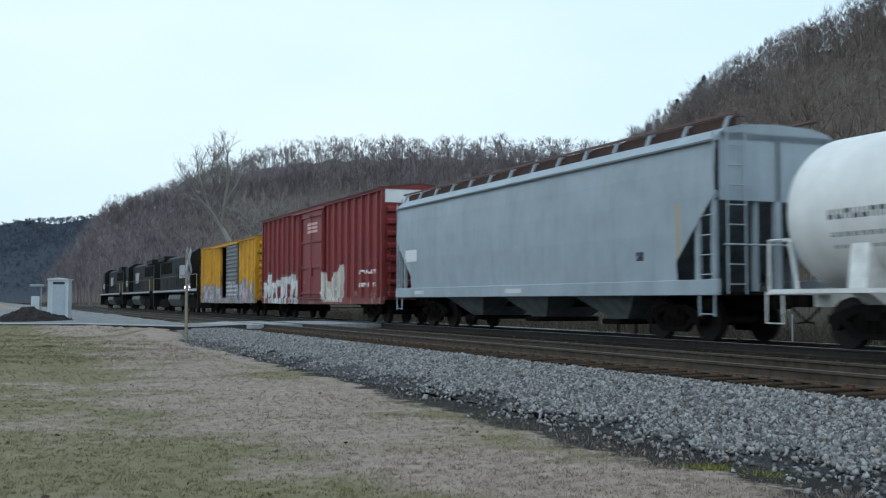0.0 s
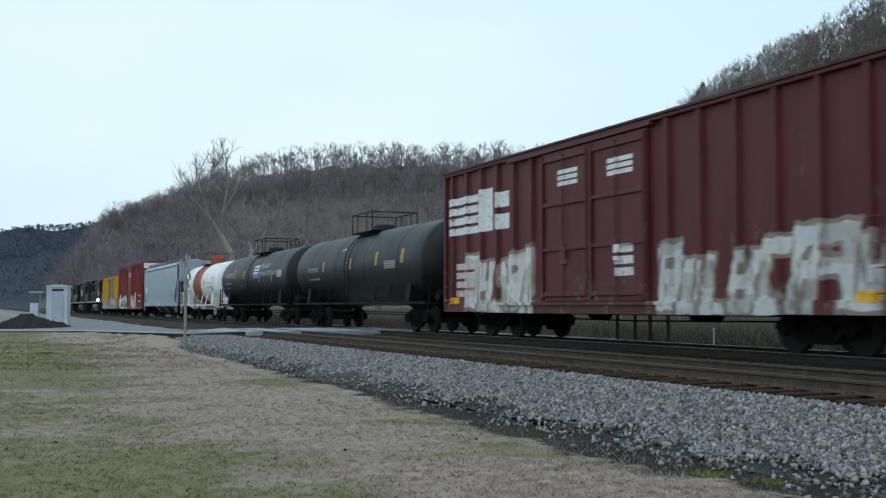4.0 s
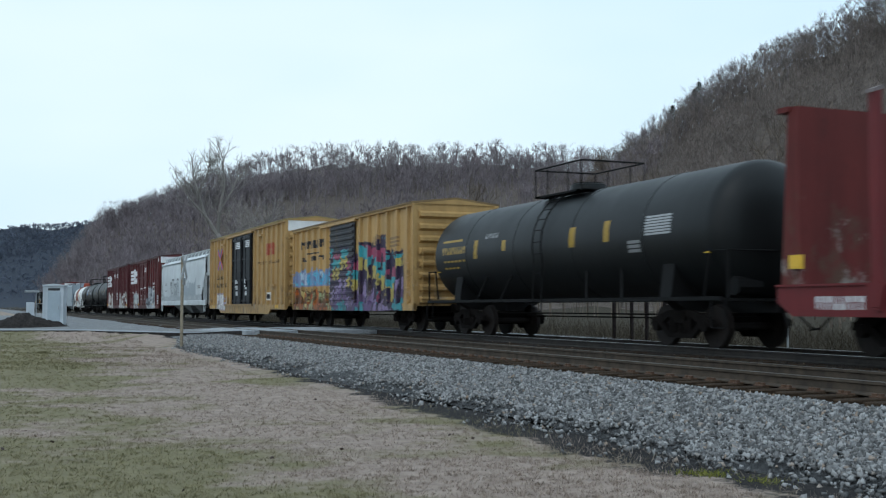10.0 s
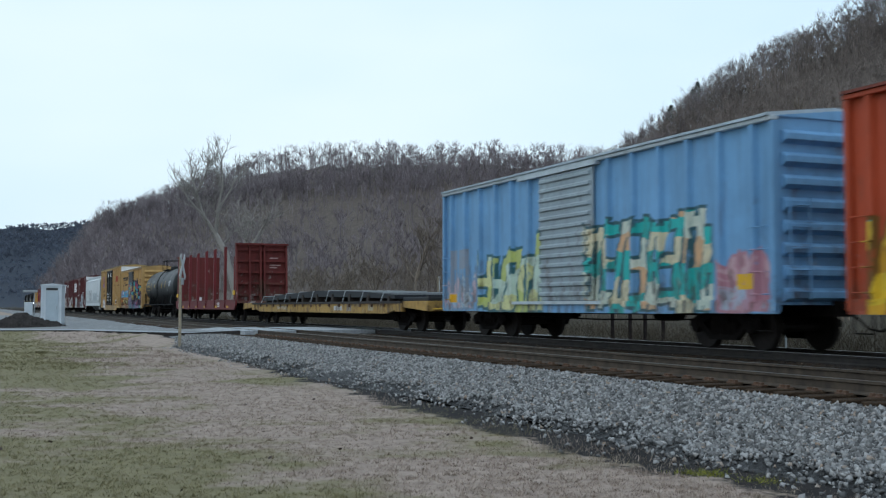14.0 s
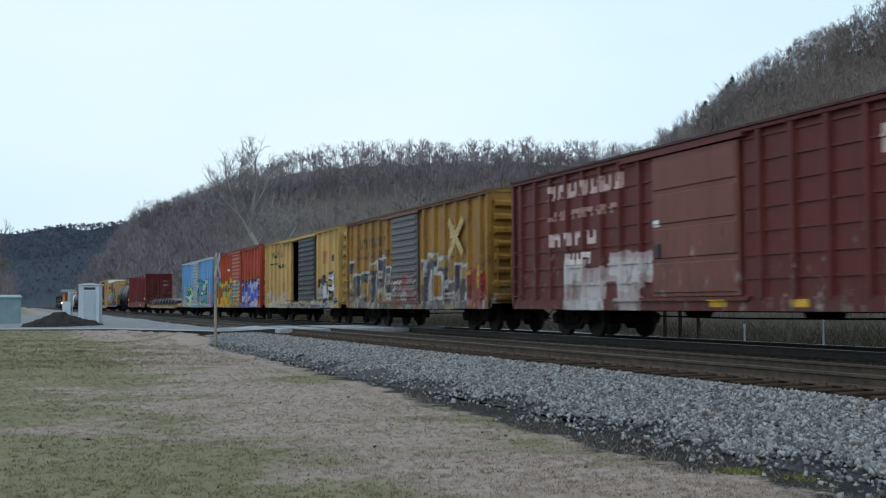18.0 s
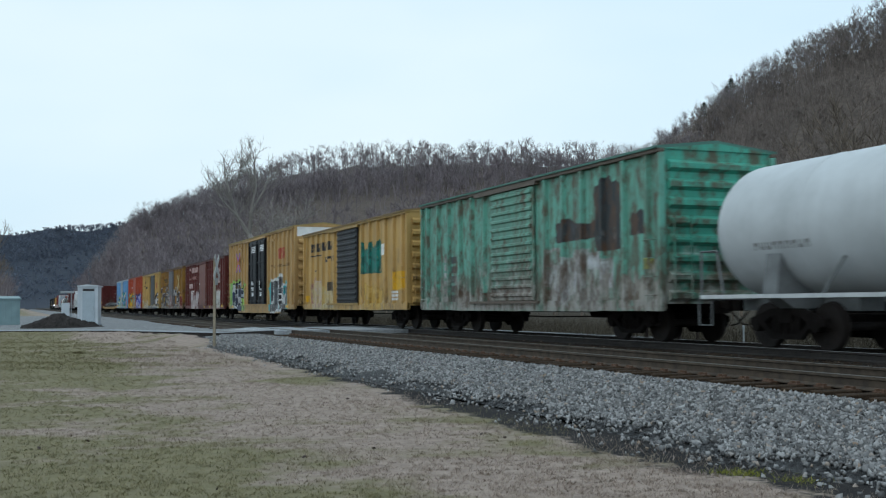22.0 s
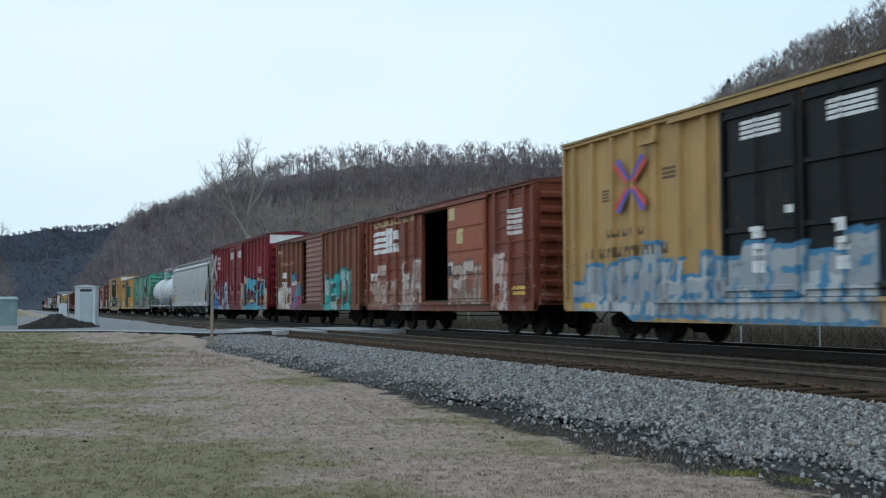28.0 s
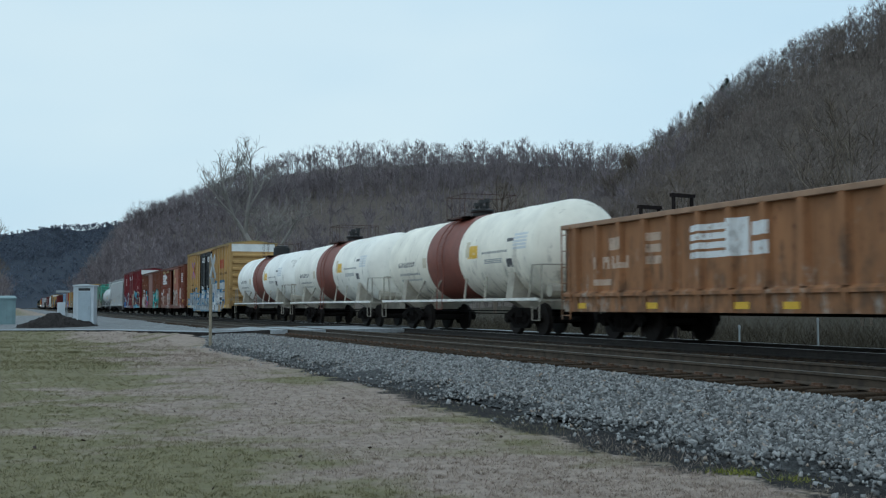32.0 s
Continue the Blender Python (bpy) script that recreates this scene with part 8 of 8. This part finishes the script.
def gondola(front, rear):
    root = car_root("gondola_car", front, rear, "orange-brown gondola with side ribs and a white striped emblem", "gondola")
    L = front - rear
    h = L / 2
    body = paint("gondola_paint", (0.31, 0.150, 0.072), herald(h - 8.45, h - 5.75, 1.85, 2.62) + [(h - 3.0, h - 2.3, 2.2, 2.5, (0.5, 0.38, 0.3), 0), (h - 3.2, h - 1.4, 1.75, 2.05, (0.5, 0.38, 0.3), 4), (h - 4.6, h - 4.1, 1.8, 2.6, (0.5, 0.38, 0.3), -3), (h - 2.4, h - 1.5, 1.35, 1.5, (0.5, 0.38, 0.3), 0)], (), 0.28, (0.10, 0.045, 0.028), 0.65, 61, 0.55, 0.7, 0.9)
    rim = plain("gondola_rim", (0.32, 0.20, 0.13), 0.8)
    for x in (-1.45, 1.40):
        part("side_wall", Shape().box(x, x + 0.05, -h + 0.05, h - 0.05, 1.0, 2.9), body, root)
    both_sides("top_rail", Shape().box(-1.58, -1.40, -h, h, 2.84, 2.96), rim, root, bevel=0.012)
    both_sides("side_ledge", Shape().prism([(-1.45, 1.22), (-1.57, 1.15), (-1.57, 1.08), (-1.45, 1.08)], -h + 0.05, h - 0.05), body, root)
    both_sides("side_sill", Shape().box(-1.50, -1.40, -h + 0.05, h - 0.05, 0.70, 1.1), body, root)
    n = round(L / 1.08)
    for k in range(n):
        y = h - 0.75 - k * (L - 1.5) / (n - 1)
        rib = [(-1.45, y - 0.12), (-1.58, y - 0.08), (-1.58, y + 0.08), (-1.45, y + 0.12)]
        both_sides("side_rib", Shape().prism(rib, 1.2, 2.86, "z"), body, root)
        both_sides("lower_rib", Shape().prism([(-1.50, 1.1), (-1.57, 1.1), (-1.52, 0.72), (-1.50, 0.72)], y - 0.07, y + 0.07), body, root)
    for y in (h - 0.7, h - 4.0, h - 7.3, h - 8.8):
        part("reflector", Shape().box(-1.515, -1.50, y - 0.5, y - 0.05, 0.78, 0.92), YELLOW_MARK, root, "yellow reflector strip")
    for s in (1, -1):
        a, b = sorted((s * (h - 0.05), s * (h - 0.11)))
        end = part("end_wall", Shape().box(-1.45, 1.45, a, b, 0.95, 2.9), body, root)
        for z in (1.3, 1.75, 2.2, 2.65):
            part("end_corrugation", Shape().prism([(s * (h - 0.05), z - 0.12), (s * (h + 0.03), z - 0.05), (s * (h + 0.03), z + 0.05), (s * (h - 0.05), z + 0.12)], -1.4, 1.4, "x"), body, end)
        lad = part("ladder", Shape().rod((-1.6, s * (h - 0.1), 0.5), (-1.6, s * (h - 0.1), 2.9), 0.02).rod((-1.6, s * (h - 0.55), 0.5), (-1.6, s * (h - 0.55), 2.9), 0.02), body, root)
        rungs(lad, body, [((-1.6, s * (h - 0.1), 0.6 + 0.42 * k), (-1.6, s * (h - 0.55), 0.6 + 0.42 * k)) for k in range(6)])
    part("floor", Shape().box(-1.42, 1.42, -h + 0.1, h - 0.1, 1.0, 1.08), RUST, root)
    part("center_sill", Shape().box(-0.25, 0.25, -h, h, 0.62, 1.0), STEEL_DARK, root)
    running_gear(root, L, 2.2)


gondola(-503.9, -520.6)

# ---- locomotives
LOCO_BLACK = paint("locomotive_black_paint", (0.007, 0.007, 0.008), (), (), 0.02, (0.05, 0.03, 0.02), 0.65, 71)
LOCO_STRIPE = plain("locomotive_pale_stripe", (0.34, 0.35, 0.36), 0.5)
LOCO_GREY = plain("locomotive_fuel_tank", (0.07, 0.08, 0.075), 0.6)
GLASS_DARK = plain("dark_cab_glass", (0.01, 0.012, 0.014), 0.1, 0.0, 0.1)
lamp = Tree("headlight_glow")
lamp.shader.inputs["Emission Color"].default_value = (0.92, 0.80, 1.0, 1)
lamp.shader.inputs["Emission Strength"].default_value = 40
HEADLIGHT = lamp.done((0.9, 0.9, 0.95), 0.2)


def locomotive(front, rear, facing, label, lit=False):
    root = car_root("diesel_locomotive", front, rear, label, "locomotive", "locomotives of the freight train")
    L = front - rear
    h = L / 2
    f = facing
    span = lambda a, b: tuple(sorted((f * a, f * b)))
    a, b = span(-h + 0.9, h - 5.6)
    part("hood", Shape().prism([(-1.05, 1.75), (-1.05, 4.2), (-0.75, 4.45), (0.75, 4.45), (1.05, 4.2), (1.05, 1.75)], a, b), LOCO_BLACK, root, "", 0.02)
    a, b = span(h - 5.6, h - 3.2)
    cab = part("cab", Shape().prism([(-1.5, 1.75), (-1.5, 4.25), (-0.9, 4.65), (0.9, 4.65), (1.5, 4.25), (1.5, 1.75)], a, b), LOCO_BLACK, root, "", 0.02)
    for y in (h - 5.2, h - 4.2):
        c, d = span(y, y + 0.8)
        part("cab_window", Shape().box(-1.52, -1.49, c, d, 3.2, 3.9), GLASS_DARK, cab)
    c, d = span(h - 3.18, h - 3.22)
    part("windscreen", Shape().box(-1.3, 1.3, c, d, 3.4, 4.0), GLASS_DARK, cab)
    part("cab_emblem", Shape().box(-1.525, -1.50, *span(h - 5.1, h - 3.7), 2.3, 2.9), LOCO_STRIPE, cab, "pale emblem panel")
    a, b = span(h - 3.2, h - 0.9)
    part("nose", Shape().box(-0.95, 0.95, a, b, 1.75, 3.35), LOCO_BLACK, root, "", 0.08)
    part("frame_deck", Shape().box(-1.55, 1.55, -h + 0.2, h - 0.2, 1.5, 1.75), LOCO_BLACK, root)
    both_sides("sill_stripe", Shape().box(-1.565, -1.55, -h + 0.25, h - 0.25, 1.56, 1.70), LOCO_STRIPE, root, "pale stripe along the sill")
    part("fuel_tank", Shape().prism([(-1.35, 1.35), (-1.45, 1.0), (-1.2, 0.45), (1.2, 0.45), (1.45, 1.0), (1.35, 1.35)], -2.9, 2.9), LOCO_GREY, root, "grey fuel tank", 0.03)
    for k in range(4):
        a, b = span(-h + 1.6 + k * 1.5, -h + 2.8 + k * 1.5)
        part("radiator_grille", Shape().box(-1.075, -1.05, a, b, 3.1, 4.0), STEEL_DARK, root)
    for k in range(7):
        a, b = span(-1.8 + k * 0.95, -1.1 + k * 0.95)
        part("hood_door", Shape().box(-1.07, -1.05, a, b, 1.95, 3.4), LOCO_BLACK, root)
    part("roof_fan", Shape().lathe([(0, 0.7), (0.12, 0.7), (0.15, 0.6)], (0, f * (-h + 2.6), 4.45), 16, "z"), STEEL_DARK, root)
    part("exhaust_stack", Shape().box(-0.35, 0.35, -0.5, 0.5, 4.45, 4.75), STEEL_DARK, root)
    part("roof_cowl", Shape().box(-1.25, 1.25, *span(-h + 1.0, -h + 4.6), 4.15, 4.6), LOCO_BLACK, root, "flared radiator cowl", 0.05)
    part("hood_mark", Shape().box(-1.085, -1.05, *span(0.4, 3.0), 2.6, 3.6), LOCO_STRIPE, root, "pale diagonal emblem block")
    rail = part("side_railing", Shape().path([(-1.52, -h + 0.4, 2.75), (-1.52, h - 0.4, 2.75)], 0.02), BLACK_STEEL, root)
    for k in range(12):
        y = -h + 0.5 + (L - 1.0) * k / 11
        part("stanchion", Shape().rod((-1.52, y, 1.75), (-1.52, y, 2.75), 0.018, 5), YELLOW_MARK if k in (0, 11) else BLACK_STEEL, rail)
    for s in (1, -1):
        a, b = sorted((s * (h - 0.2), s * (h - 0.35)))
        part("pilot", Shape().box(-1.5, 1.5, a, b, 0.35, 1.5), LOCO_BLACK, root)
        bo = part("bogie", Shape().prism([(-2.7, 0.4), (-2.7, 0.75), (-1.6, 1.0), (1.6, 1.0), (2.7, 0.75), (2.7, 0.4), (1.2, 0.3), (-1.2, 0.3)], -1.15, -1.0, "x").prism([(-2.7, 0.4), (-2.7, 0.75), (-1.6, 1.0), (1.6, 1.0), (2.7, 0.75), (2.7, 0.4), (1.2, 0.3), (-1.2, 0.3)], 1.0, 1.15, "x").box(-1.0, 1.0, -0.4, 0.4, 0.6, 1.4), STEEL_DARK, root)
        bo.location = (0, s * (h - 4.2), 0)
        for y in (-2.0, 0.0, 2.0):
            w = part("wheelset", WHEEL_ME, None, bo)
            w.matrix_parent_inverse = Matrix.Translation((0, y, 0.457))
            WHEELSETS.append(w)
        c = part("coupler", COUPLER_ME, None, root)
        c.location, c.rotation_euler = (0, s * (h - 0.45), 0), (0, 0, 0 if s > 0 else math.pi)
    part("headlight", Shape().lathe([(0, 0.13), (0.06, 0.13)], (0, f * (h - 0.9) if f > 0 else f * (h - 0.9) - 0.06, 3.1), 12), WHITE_PAINT, root)
    if lit:
        part("ditch_light", Shape().lathe([(-0.05, 0.12), (0.05, 0.12)], (-1.66, f * (h - 3.9), 1.85), 12), HEADLIGHT, root, "glowing white ditch light")
        part("ditch_light", Shape().lathe([(-0.05, 0.12), (0.05, 0.12)], (1.2, f * (h - 0.12), 1.95), 12), HEADLIGHT, root, "glowing white ditch light")


locomotive(145.6, 123.6, 1, "black diesel locomotive with pale stripes, leading the train")
locomotive(121.9, 99.9, 1, "black diesel locomotive with a pale emblem, second in line")
locomotive(98.2, 76.2, -1, "black diesel locomotive facing backwards with a lit lamp", True)


# ---- what moves: the whole train, at one steady speed, and its turning wheels


def motions():
    for root, y in CARS:
        walk(root, [(t, pose(TRACK_X, y + SPEED * t, 0)) for t in (0.0, 16.0, 32.0)])
    turn = SPEED / 0.457 * 57.29578
    n = 32 * FPS
    lead = WHEELSETS[0]
    walk(lead, [(32.0 * k / n, pose(0, 0, 0, -turn * 32.0 * k / n)) for k in range(n + 1)])
    for w in WHEELSETS[1:]:
        w.rotation_mode = "QUATERNION"
        w.animation_data_create()
        w.animation_data.action = lead.animation_data.action
        w.animation_data.action_slot = lead.animation_data.action_slot


motions()
